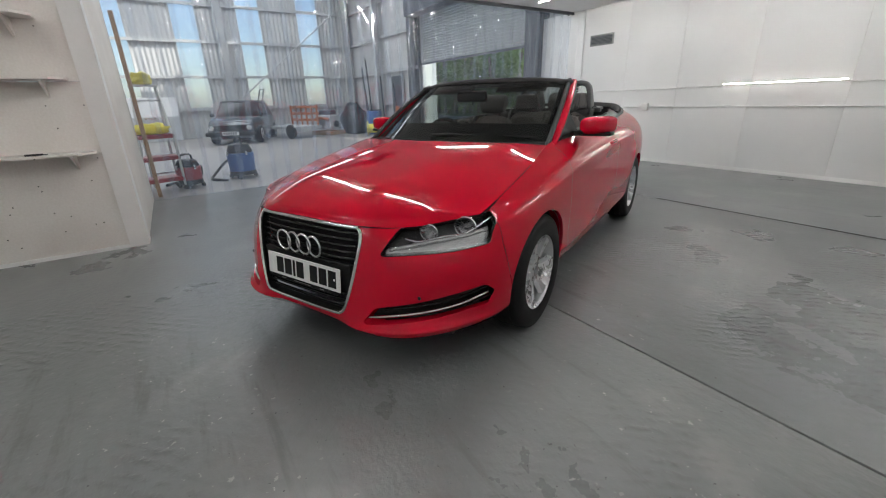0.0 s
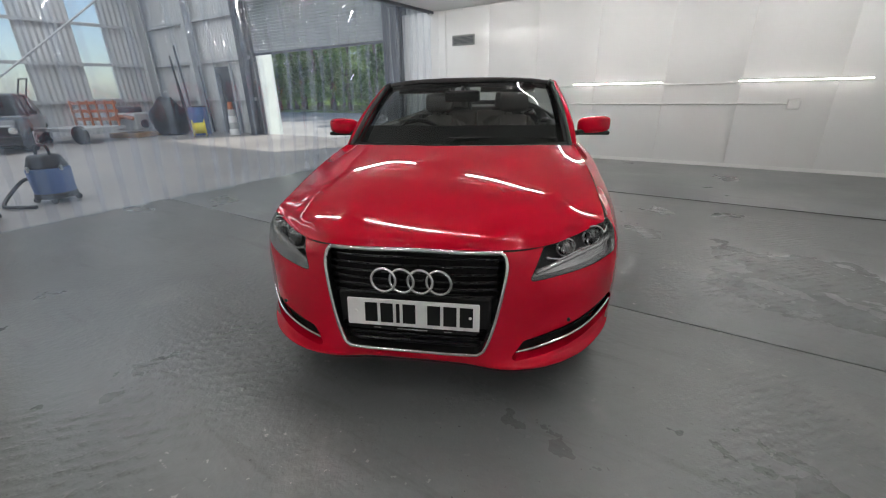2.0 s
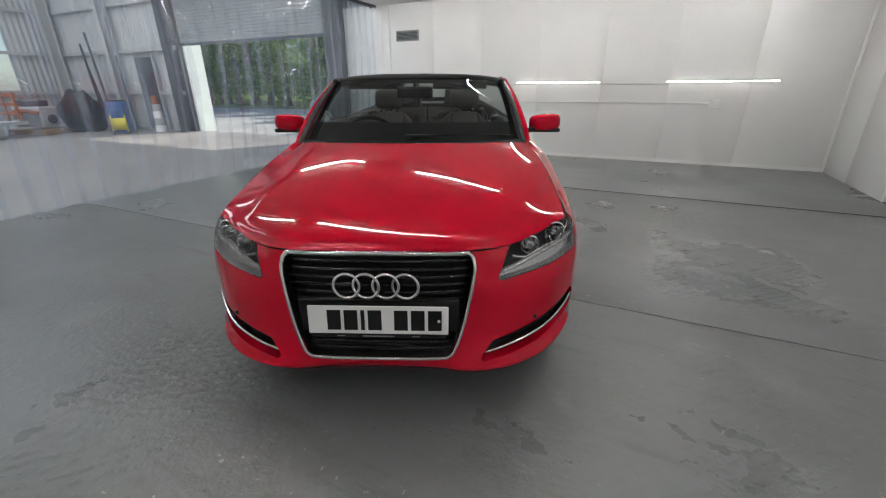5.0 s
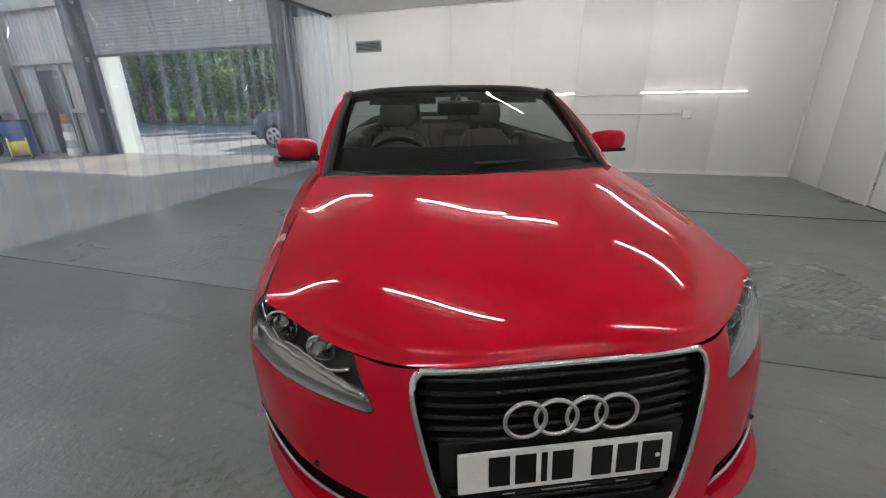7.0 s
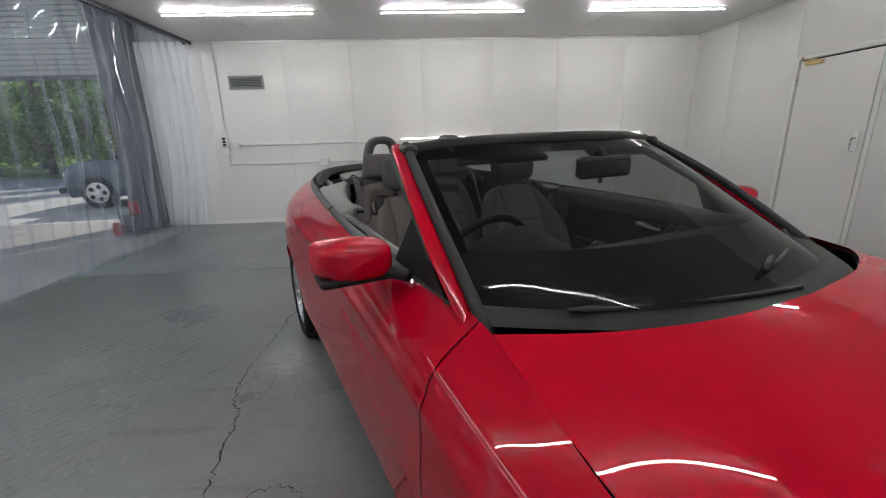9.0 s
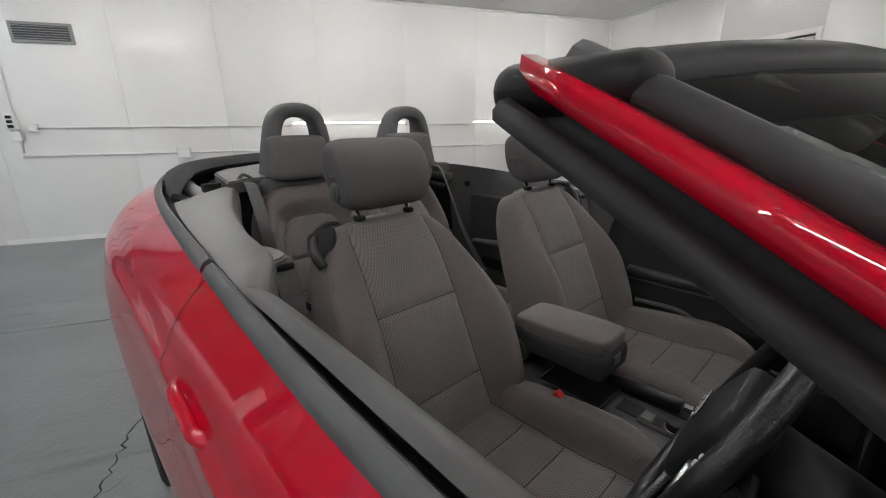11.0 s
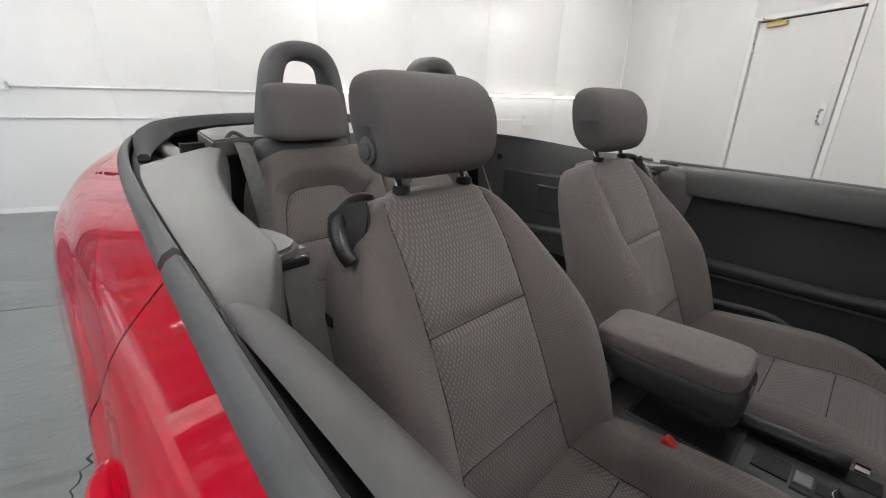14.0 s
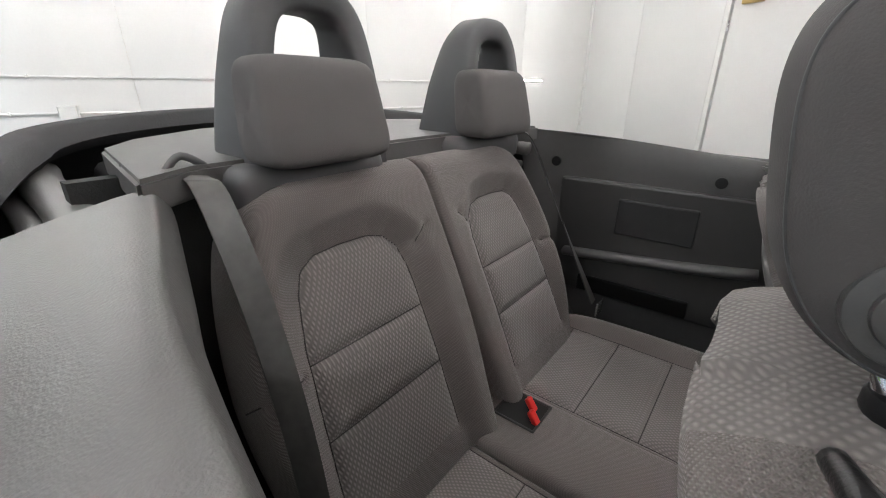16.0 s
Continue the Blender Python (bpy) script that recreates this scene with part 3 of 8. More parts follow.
# walls of white sheets with recessed joints
def wall_sheets(name, axis, at, spans, z0, z1, thick, label, out=1):
    root = tagged(new(name), label, "wall", kind="structure")
    lo, hi = spans[0], spans[-1]
    if axis == "y":
        slab("backing", lo, hi, at + out * 0.006, at + out * thick, z0, z1, M["ply"], root) if out > 0 else slab("backing", lo, hi, at - thick, at - 0.006, z0, z1, M["ply"], root)
    else:
        slab("backing", at + 0.006, at + thick, lo, hi, z0, z1, M["ply"], root) if out > 0 else slab("backing", at - thick, at - 0.006, lo, hi, z0, z1, M["ply"], root)
    for a, b in zip(spans, spans[1:]):
        if axis == "y":
            y = sorted((at, at + out * 0.005))
            slab("panel", a + 0.0012, b - 0.0012, y[0], y[1], z0, z1, M["wall"], root, bevel=0.001)
        else:
            x = sorted((at, at + out * 0.005))
            slab("panel", x[0], x[1], a + 0.0012, b - 0.0012, z0, z1, M["wall"], root, bevel=0.001)
    return root


wall_north = wall_sheets("wall_north", "y", YF, (-5.3, -4.33, -3.11, -2.07, -0.94, 0.21, 1.28, 2.42, XR), 0.0, ZC, 0.16, "glossy white plastic sheet wall with thin upright joints")
# the far wall beside the door opening
wall_east = wall_sheets("wall_east", "x", XR, (YB, -5.4, -4.2, -3.0, -1.8, -0.6, 0.6, 1.8, 3.0, 4.32), 0.0, ZC, 0.16, "glossy white plastic sheet wall beside the door")
wall_east_far = wall_sheets("wall_east_far", "x", XR, (5.40, 6.45, YF), 0.0, ZC, 0.16, "glossy white plastic sheet wall in the corner")
wall_over = wall_sheets("wall_over_door", "x", XR, (4.32, 5.40), 2.16, ZC, 0.16, "white sheet over the door")
wall_south = wall_sheets("wall_south", "y", YB, (-2.6, -1.3, 0.0, 1.3, 2.6, XR), 0.0, ZC, 0.16, "white sheet wall closing the bay", out=-1)
# low white skirting
slab("baseboard", XL + 0.2, XR - 0.02, YF - 0.012, YF - 0.001, 0.0, 0.055, M["trim"], label="thin white skirting board", category="skirting")
slab("trim", XR - 0.03, XR - 0.001, YF - 0.03, YF - 0.013, 0.0, ZC - 0.02, M["trim"], label="white corner strip between two walls", category="trim")
slab("trim", XL + 0.3, XR - 0.03, YF - 0.02, YF - 0.001, ZC - 0.03, ZC - 0.005, M["trim"], label="white coving strip along the ceiling", category="trim")
slab("trim", XR - 0.02, XR - 0.001, YB + 0.1, YF - 0.04, ZC - 0.03, ZC - 0.005, M["trim"], label="white coving strip along the ceiling", category="trim")

# ceiling in one mesh with panel joints
bm = bmesh.new()
xs = [-4.45, -3.3, -2.1, -0.9, 0.3, 1.5, 2.7, XR + 0.16]
ys = [YB - 0.16, -4.2, -1.8, 0.6, 3.0, 5.4, YF + 0.16]
for x0, x1 in zip(xs, xs[1:]):
    for y0, y1 in zip(ys, ys[1:]):
        bm_box(x1 - x0 - 0.004, y1 - y0 - 0.004, 0.03, ((x0 + x1) / 2, (y0 + y1) / 2, ZC + 0.015), 0.0, bm=bm)
bm_box(XR + 0.16 + 4.45, YF - YB + 0.32, 0.04, ((XR + 0.16 - 4.45) / 2, (YF + YB) / 2, ZC + 0.055), bm=bm)
tagged(part("ceiling", bm, M["ceil"], None, "white boarded ceiling with thin joints"), category="ceiling", kind="structure")
slab("trim", -4.50, -4.44, -0.7, YF, ZC - 0.05, ZC + 0.10, M["dark_steel"], label="dark steel rail carrying the strip curtain", category="rail")
# two boards out of view, added only to block sun and sky
slab("wall_upper_west", -4.62, -4.50, -9.0, YF + 0.4, ZC + 0.10, 6.6, M["ply"], label="unseen board added above the strip curtain to keep daylight out", category="wall")
slab("roof_bay", -4.62, XR + 0.2, YB - 0.2, YF + 0.2, 3.2, 3.25, M["ply"], label="unseen board added over the bay to keep daylight out", category="roof")


def batten(length, m, group, label, glow=None):
    """A slim light fitting: white tray, glowing diffuser and end caps."""
    root = thing("tube_light", label, "light", m, group)
    part("tray", bm_box(length, 0.030, 0.018, (0, 0, -0.009), 0.003), M["trim"], root, smooth=True, angle=40)
    bm = bm_box(length - 0.03, 0.016, 0.011, (0, 0, -0.0235), 0.005, 3)
    part("diffuser", bm, glow or M["glow"], root, "glowing white diffuser", smooth=True)
    for s in (-1, 1):
        part("end_cap", bm_box(0.014, 0.030, 0.026, (s * (length / 2 - 0.005), 0, -0.024), 0.003), M["trim"], root)
    return root


lamp = batten(1.78, pose(-3.14, 5.86, ZC), "ceiling tube lights", "white tube light glowing on the ceiling")
for yy in ROWS_Y:
    for xx in (-3.14, -0.55, 2.06):
        if (xx, yy) != (-3.14, 5.86) and not (xx < -2.6 and yy < -0.3):
            copy_thing(lamp, pose(xx, yy, ZC))
for x0, x1 in ((-1.319, 0.186), (1.234, 2.769)):
    batten(x1 - x0, pose((x0 + x1) / 2, YF - 0.004, 1.32, -90, 0, 0), "wall tube lights", "white tube light glowing on the wall between conduits", M["glow_wall"])


def box_fitting(name, x, z, w, h, d, label, material=None, category="socket"):
    root = thing(name, label, category, pose(x, YF, z))
    part("box", bm_box(w, d, h, (0, -d / 2, 0), 0.008, 3), material or M["conduit"], root, smooth=True, angle=40)
    part("cover", bm_box(w * 0.86, 0.006, h * 0.86, (0, -d - 0.003, 0), 0.002), material or M["conduit"], root)
    return root


def run(x0, x1, z, label):
    root = thing("conduit", label, "conduit", pose(0, YF, 0))
    part("pipe", bm_tube([(x, -0.014, z) for x in np.linspace(x0, x1, 12)], 0.0105, 10), M["conduit"], root, smooth=True)
    for x in np.arange(x0 + 0.25, x1, 0.9):
        part("clip", bm_box(0.016, 0.028, 0.034, (x, -0.014, z), 0.003), M["conduit"], root)
    return root


run(-3.96, -1.33, 1.287, "thin white conduit pipe on the wall")
run(0.20, 1.22, 1.29, "thin white conduit pipe on the wall")
run(-4.15, 1.93, 0.985, "long thin white conduit pipe on the wall")
v = thing("conduit", "upright white conduit pipe above the switch", "conduit", pose(-4.14, YF, 0))
part("pipe", bm_tube([(0, -0.014, z) for z in np.linspace(1.02, ZC - 0.03, 8)], 0.0105, 10), M["conduit"], v, smooth=True)
box_fitting("junction_box", -3.995, 1.287, 0.085, 0.085, 0.05, "small white junction box on a conduit")
box_fitting("junction_box", -2.60, 0.985, 0.14, 0.13, 0.055, "white junction box on the lower conduit")
box_fitting("junction_box", 1.98, 0.978, 0.15, 0.14, 0.055, "white junction box at the conduit's end")
sw = box_fitting("switch_panel", -4.165, 1.35, 0.10, 0.17, 0.05, "small white switch panel with dark buttons", category="switch")
for k in range(3):
    part("button", bm_box(0.05, 0.014, 0.032, (0, -0.06, 0.048 - 0.048 * k), 0.004), M["black_plastic"], sw, "dark button")
part("switch_base", bm_box(0.09, 0.05, 0.10, (0.015, -0.025, -0.15), 0.006), M["conduit"], sw)
vent = thing("wall_vent", "grey metal louvred vent in a flat frame", "vent", pose(-3.70, YF, 2.24))
part("frame", bm_box(0.54, 0.02, 0.20, (0, -0.01, 0), 0.003), M["grey_steel"], vent)
part("backing", bm_box(0.48, 0.006, 0.145, (0, -0.0215, 0), 0.0), M["dark_steel"], vent)
for k in range(6):
    part("slat", bm_box(0.48, 0.018, 0.005, (0, -0.026, -0.06 + 0.024 * k), 0.0, rot=Matrix.Rotation(radians(0), 3, "X")), M["grey_steel"], vent)
dome = thing("security_camera", "small white bullet camera with a black lens", "camera", pose(-4.49, YF, 2.83))
part("base", bm_cyl(0.045, 0.03, (0, -0.05, 0.0), seg=20), M["trim"], dome, smooth=True, angle=40)
part("body", bm_cyl(0.032, 0.09, (0, -0.075, -0.035), "y", 20, bevel=0.005), M["trim"], dome, smooth=True, angle=40)
part("lens", bm_cyl(0.026, 0.012, (0, -0.122, -0.035), "y", 20), M["gloss_black"], dome, "black lens")

# the door in the east wall
door = tagged(new("door_1"), "plain white flush door with a brass closer and white pull handle", "door", kind="structure")
door.matrix_world = pose(XR, 4.86, 0)
part("leaf", bm_box(0.045, 0.92, 2.08, (0.03, 0, 1.05), 0.003), M["wall"], door)
for s in (-1, 1):
    part("frame", bm_box(0.16, 0.055, 2.16, (0.075, s * 0.51, 1.08), 0.004), M["trim"], door)
part("frame", bm_box(0.16, 0.964, 0.05, (0.075, 0, 2.135), 0.004), M["trim"], door)
part("gap", bm_box(0.004, 0.964, 2.11, (0.056, 0, 1.055)), M["dark_gap"], door)
part("closer", bm_box(0.05, 0.20, 0.045, (-0.02, 0.26, 2.055), 0.008, 3), M["brass"], door, "brass door closer", smooth=True, angle=40)
part("closer_arm", bm_tube([(-0.05, 0.2, 2.08), (-0.09, 0.36, 2.1), (-0.02, 0.42, 2.13)], 0.008, 8), M["brass"], door)
part("handle_plate", bm_box(0.012, 0.06, 0.20, (-0.0, -0.385, 1.17), 0.004), M["trim"], door, "white handle plate")
part("handle", bm_tube(spline([(0, -0.385, 1.075), (-0.045, -0.385, 1.08), (-0.05, -0.385, 1.14), (-0.045, -0.385, 1.20), (0, -0.385, 1.205)], 5), 0.011, 10), M["alloy"], door, "curved pull handle", smooth=True)
for z in (0.25, 1.05, 1.85):
    part("hinge", bm_cyl(0.009, 0.1, (0.0, 0.468, z), seg=10), M["alloy"], door)
slab("threshold", XR - 0.01, XR + 0.12, 4.38, 5.34, -0.001, 0.012, M["dark_steel"], label="dark steel door threshold", category="threshold")
slab("wall_behind_door", XR + 0.17, XR + 0.3, 4.2, 5.5, 0, 2.4, M["ply"], label="board behind the closed door", category="wall")

# the shelf partition
PX, PY = -2.50, -0.66
wp = tagged(new("wall_partition"), "white painted board partition with screw marks", "wall", kind="structure")
slab("face_board", PX - 0.03, PX, YB, PY - 0.002, 0.0, 0.86, M["ply"], wp, bevel=0.002)
slab("face_board", PX - 0.03, PX, YB, PY - 0.002, 0.863, 1.43, M["ply"], wp, bevel=0.002)
slab("face_board", PX - 0.03, PX, YB, PY - 0.002, 1.433, ZC, M["ply"], wp, bevel=0.002)
slab("end_board", -4.9, PX - 0.0, PY, PY + 0.03, 0.0, ZC, M["ply"], wp, bevel=0.002)
slab("corner_strip", PX - 0.20, PX + 0.012, PY + 0.031, PY + 0.04, 0.0, ZC, M["trim"], wp)
slab("corner_strip", PX + 0.001, PX + 0.012, PY - 0.11, PY + 0.03, 0.0, ZC, M["trim"], wp)
slab("skirting", PX + 0.001, PX + 0.016, YB, PY - 0.115, 0.0, 0.03, M["trim"], wp)
rnd = random.Random(4)
for k in range(26):
    part("screw", bm_cyl(0.005, 0.004, (PX + 0.002, -0.75 - 0.9 * rnd.random(), 0.06 + 1.9 * rnd.random()), "x", 8), M["dark_gap"], wp)


def shelf(z, y1, depth, label):
    root = thing("shelf", label, "shelf", pose(PX, 0, z), "shelves on the partition")
    bm = bmesh.new()
    L = y1 - YB
    out = [(0.002, y1), (depth * 0.55, y1), (depth, y1 - 0.09), (depth, YB + 0.02), (0.002, YB + 0.02)]
    top = [bm.verts.new((x, y, 0.018)) for x, y in out]
    bot = [bm.verts.new((x, y, 0.0)) for x, y in out]
    bm.faces.new(top)
    bm.faces.new(bot[::-1])
    for i in range(5):
        j = (i + 1) % 5
        bm.faces.new((top[j], top[i], bot[i], bot[j]))
    part("board", bm, M["ply"], root)
    for y in (y1 - 0.16, y1 - 1.1, y1 - 2.2):
        bm = bmesh.new()
        vs = [bm.verts.new(q) for q in ((0.002, y, -0.001), (depth * 0.8, y, -0.001), (0.002, y, -0.13))]
        vt = [bm.verts.new((v.co.x, y + 0.018, v.co.z)) for v in vs]
        bm.faces.new(vs)
        bm.faces.new(vt[::-1])
        for i in range(3):
            j = (i + 1) % 3
            bm.faces.new((vs[i], vt[i], vt[j], vs[j]))
        part("bracket", bm, M["ply"], root)
    return root


shelf(0.87, -0.80, 0.26, "white board shelf on brackets with a dark tool on it")
shelf(1.44, -0.84, 0.20, "white board shelf on triangular brackets")
shelf(1.87, -0.92, 0.26, "white board shelf high on the partition")
hk = thing("scraper", "thin black hand tool lying on the shelf", "tool", pose(PX + 0.20, -1.16, 0.8885))
part("body", bm_box(0.028, 0.11, 0.014, (0, 0, 0.007), 0.006, 3), M["black_plastic"], hk, smooth=True)
part("tip", bm_box(0.022, 0.03, 0.006, (0, 0.065, 0.005), 0.002), M["black_plastic"], hk)


def smooth_top(t):
    t = min(1.0, max(0.0, t))
    return t * (2 - t)


# strip curtain: overlapping clear strips, each a little wavy
def strip_curtain():
    root = thing("strip_curtain", "clear vinyl strip curtain hanging to the floor", "curtain", pose(XL, 0, 0))
    rnd = random.Random(11)
    y, k = -0.62, 0
    while y < YF - 0.02:
        w = 0.30
        ph, am, lean = rnd.uniform(0, 6.28), rnd.uniform(0.004, 0.012), rnd.uniform(-0.02, 0.02)
        V, F = [], []
        nz, nw = 70, 10
        bow, ph2, tilt = rnd.choice((-1, 1, 1)) * rnd.uniform(0.025, 0.06), rnd.uniform(0, 6.28), rnd.uniform(-0.03, 0.03)
        for i in range(nz + 1):
            z = 0.006 + (ZC - 0.02 - 0.006) * i / nz
            sag = (1 - i / nz)
            for j in range(nw + 1):
                a = j / nw
                x = 0.012 * (k % 2) + am * math.sin(2.3 * z + ph) * sag * 1.5 + bow * math.sin(math.pi * a) * (0.7 + 0.3 * math.cos(1.1 * z + ph2)) + tilt * (a - 0.5) * math.cos(0.8 * z + ph2) + lean * sag
                x += 0.014 * math.sin(4.6 * z + 1.2 * a + ph) + 0.0016 * math.sin(9 * z - 2 * a + ph2)
                x += 0.17 * smooth_top(z / 1.9)
                V.append((x, y + w * a + 0.01 * math.sin(1.3 * z + ph) * sag, z))
        for i in range(nz):
            for j in range(nw):
                p = i * (nw + 1) + j
                F.append((p, p + 1, p + nw + 2, p + nw + 1))
        ob = mesh_ob("strip", V, F, M["pvc"], root)
        ob.visible_shadow = False
        y += 0.225
        k += 1
    return root


strip_curtain()

# ------------------------------------------------------------------ the car, in its own axes: nose at y = 0, ground at z = 0
CAR = pose(0.242, 0.128, 0, 0, 0, 23.5)
car = thing("convertible_car", "bright red two-door convertible car with its roof folded down", "car", CAR)

HOOD = [
    [(0, 0.080, 0.717), (0.30, 0.090, 0.714), (0.52, 0.215, 0.703), (0.749, 0.42, 0.740)],
    [(0, 0.135, 0.762), (0.30, 0.150, 0.762), (0.53, 0.29, 0.757), (0.755, 0.49, 0.760)],
    [(0, 0.38, 0.845), (0.31, 0.40, 0.845), (0.56, 0.51, 0.830), (0.757, 0.68, 0.806)],
    [(0, 0.76, 0.922), (0.31, 0.78, 0.921), (0.56, 0.86, 0.905), (0.748, 0.98, 0.878)],
    [(0, 1.035, 0.970), (0.30, 1.06, 0.969), (0.54, 1.145, 0.962), (0.717, 1.275, 0.944)],
]
# body side from the nose round to the tail, from the top edge down
SIDE = [
    [(0, .085, .712), (.20, .087, .712), (.37, .108, .706), (.50, .20, .700), (.62, .30, .717), (.752, .43, .739), (.760, .62, .790), (.755, .92, .862),
     (.712, 1.38, .956), (.757, 2.0, .990), (.740, 2.62, 1.010), (.697, 3.32, 1.038), (.632, 3.73, 1.066), (.51, 3.97, 1.09), (.30, 4.07, 1.10), (0, 4.10, 1.105)],
    [(0, .052, .66), (.20, .055, .66), (.37, .087, .655), (.51, .165, .645), (.645, .27, .655), (.792, .42, .668), (.822, .60, .722), (.832, .90, .788),
     (.838, 1.40, .872), (.830, 2.0, .895), (.820, 2.66, .908), (.808, 3.42, .935), (.765, 3.85, .955), (.64, 4.08, .975), (.38, 4.17, .985), (0, 4.20, .99)],
    [(0, .032, .58), (.20, .035, .58), (.37, .068, .575), (.525, .135, .565), (.67, .24, .568), (.808, .41, .580), (.853, .60, .645), (.872, .90, .705),
     (.868, 1.40, .748), (.855, 2.0, .758), (.852, 2.7, .768), (.872, 3.45, .788), (.835, 3.88, .80), (.725, 4.12, .81), (.43, 4.22, .815), (0, 4.24, .815)],
    [(0, .014, .47), (.20, .018, .47), (.36, .047, .465), (.53, .115, .46), (.675, .222, .46), (.812, .41, .47), (.858, .60, .52), (.882, .90, .56),
     (.873, 1.40, .58), (.862, 2.0, .58), (.860, 2.7, .59), (.889, 3.45, .60), (.845, 3.88, .60), (.74, 4.13, .60), (.44, 4.235, .60), (0, 4.255, .60)],
    [(0, .004, .36), (.20, .006, .36), (.355, .030, .355), (.525, .095, .345), (.672, .208, .34), (.808, .41, .345), (.853, .60, .38), (.874, .90, .40),
     (.862, 1.40, .40), (.860, 2.0, .40), (.862, 2.7, .40), (.879, 3.45, .42), (.835, 3.88, .42), (.72, 4.13, .42), (.43, 4.23, .42), (0, 4.25, .42)],
    [(0, .008, .285), (.20, .008, .280), (.36, .012, .262), (.525, .065, .252), (.675, .190, .250), (.80, .41, .255), (.84, .60, .265), (.858, .90, .275),
     (.842, 1.40, .265), (.842, 2.0, .262), (.845, 2.7, .265), (.855, 3.45, .285), (.81, 3.87, .30), (.69, 4.08, .31), (.40, 4.18, .31), (0, 4.20, .31)],
    [(0, .06, .225), (.20, .06, .222), (.36, .055, .212), (.51, .11, .205), (.64, .23, .205), (.755, .42, .205), (.795, .60, .205), (.81, .90, .21),
     (.795, 1.40, .19), (.795, 2.0, .185), (.795, 2.7, .19), (.80, 3.45, .21), (.76, 3.84, .24), (.64, 4.02, .25), (.37, 4.12, .25), (0, 4.14, .25)],
]
AXLE_F, AXLE_R, HUB_Z, TRACK = 0.897, 3.475, 0.312, 0.765
GRILLE = ((-.350, .700), (.350, .700), (.350, .62), (.315, .45), (.270, .335), (.245, .318), (-.245, .318), (-.270, .335), (-.315, .45), (-.350, .62))
LAMP = ((.443, .592), (.487, .693), (.62, .722), (.80, .748), (.80, .622), (.70, .604))
FOG = ((.385, .290), (.425, .350), (.60, .385), (.80, .432), (.815, .40), (.80, .345), (.60, .312))


def fn_grille(V):
    return poly_sd(V[:, [0, 2]], GRILLE, 0.02)


def fn_lamp(V):
    d = poly_sd(V[:, [0, 2]], LAMP, 0.012)
    return np.maximum(d, np.maximum(V[:, 1] - 0.472, 0.02 - V[:, 1]))


def fn_fog(V):
    d = poly_sd(V[:, [0, 2]], FOG, 0.012)
    return np.maximum(d, V[:, 1] - 0.56)


def fn_arch(y0, r=0.345):
    def fn(V):
        return np.hypot(V[:, 1] - y0, (V[:, 2] - HUB_Z) * np.where(V[:, 2] < HUB_Z, 0.55, 1.0)) - r
    return fn


def fn_door(V):
    poly = ((1.36, 1.15), (1.31, .80), (1.33, .42), (1.40, .30), (2.50, .30), (2.59, .40), (2.63, .60), (2.65, .80), (2.62, 1.15))
    return poly_sd(V[:, [1, 2]], poly, 0.03)


B, N = sheet(SIDE, 12, 12)
# a pressed line along the flank
line_z = np.interp(B[..., 1], (0.5, 0.9, 1.4, 2.5, 3.4, 4.0), (0.70, 0.745, 0.805, 0.842, 0.872, 0.885))
lip_ = np.exp(-((B[..., 2] - 0.268) / 0.016) ** 2) * np.clip((0.62 - B[..., 1]) / 0.25, 0, 1) * np.clip((B[..., 0] - 0.25) / 0.15, 0, 1)
press = 0.010 * np.clip(1 - np.abs(B[..., 2] - line_z) / np.where(B[..., 2] > line_z, 0.030, 0.085), 0, 1)
press *= np.clip((B[..., 1] - 0.62) / 0.5, 0, 1) * np.clip((4.0 - B[..., 1]) / 0.5, 0, 1)
B = B + press[..., None] * np.array((1.0, 0, 0)) + 0.014 * lip_[..., None] * np.array((0.35, -1.0, 0))
_n = np.cross(np.gradient(B, axis=1), np.gradient(B, axis=0))
N = _n / (np.linalg.norm(_n, axis=2, keepdims=True) + 1e-12)
body = Skin.grid(B, N, flip=True)
if body.N[:, 0].mean() < 0:
    body = Skin(body.V, -body.N, body.F[:, ::-1])
inner = body.moved(-0.02)
body = body.cut(fn_grille)
grille_rim = body.rim
body = body.cut(fn_lamp)
lamp_rim = body.rim
body = body.cut(fn_fog)
fog_rim = body.rim
body = body.cut(fn_arch(AXLE_F))
arch_rim = body.rim
body = body.cut(fn_arch(AXLE_R))
arch_rim2 = body.rim


front_split = lambda V: np.where(V[:, 2] > 0.60, V[:, 1] - 0.475, V[:, 1] - 0.475 - (0.60 - V[:, 2]) * 0.35)
tail_split = lambda V: 3.93 - V[:, 1] - 0.5 * np.clip(V[:, 2] - 0.7, 0, 1)
bumper = body.cut(lambda V: -front_split(V) - 0.002)
rest = body.cut(lambda V: front_split(V) - 0.002)
doorskin = rest.cut(lambda V: -fn_door(V) - 0.002)
rest = rest.cut(lambda V: fn_door(V) - 0.002)
fender = rest.cut(lambda V: 2.0 - V[:, 1])
quarter = rest.cut(lambda V: V[:, 1] - 2.0)


def rim_fold(rim, way, name, material, parent, label=""):
    V, F = [], []
    for a, b in rim:
        k = len(V)
        w = np.array(way(a)), np.array(way(b))
        V += [a, b, b + w[1], a + w[0]]
        F.append((k, k + 1, k + 2, k + 3))
    return mesh_ob(name, V, F, material, parent, label, smooth=False)


def sided(skin, name, material, label="", parent=None):
    obs = [skin.ob(name, material, parent or car, label), skin.mirrored().ob(name, material, parent or car, label)]
    return obs


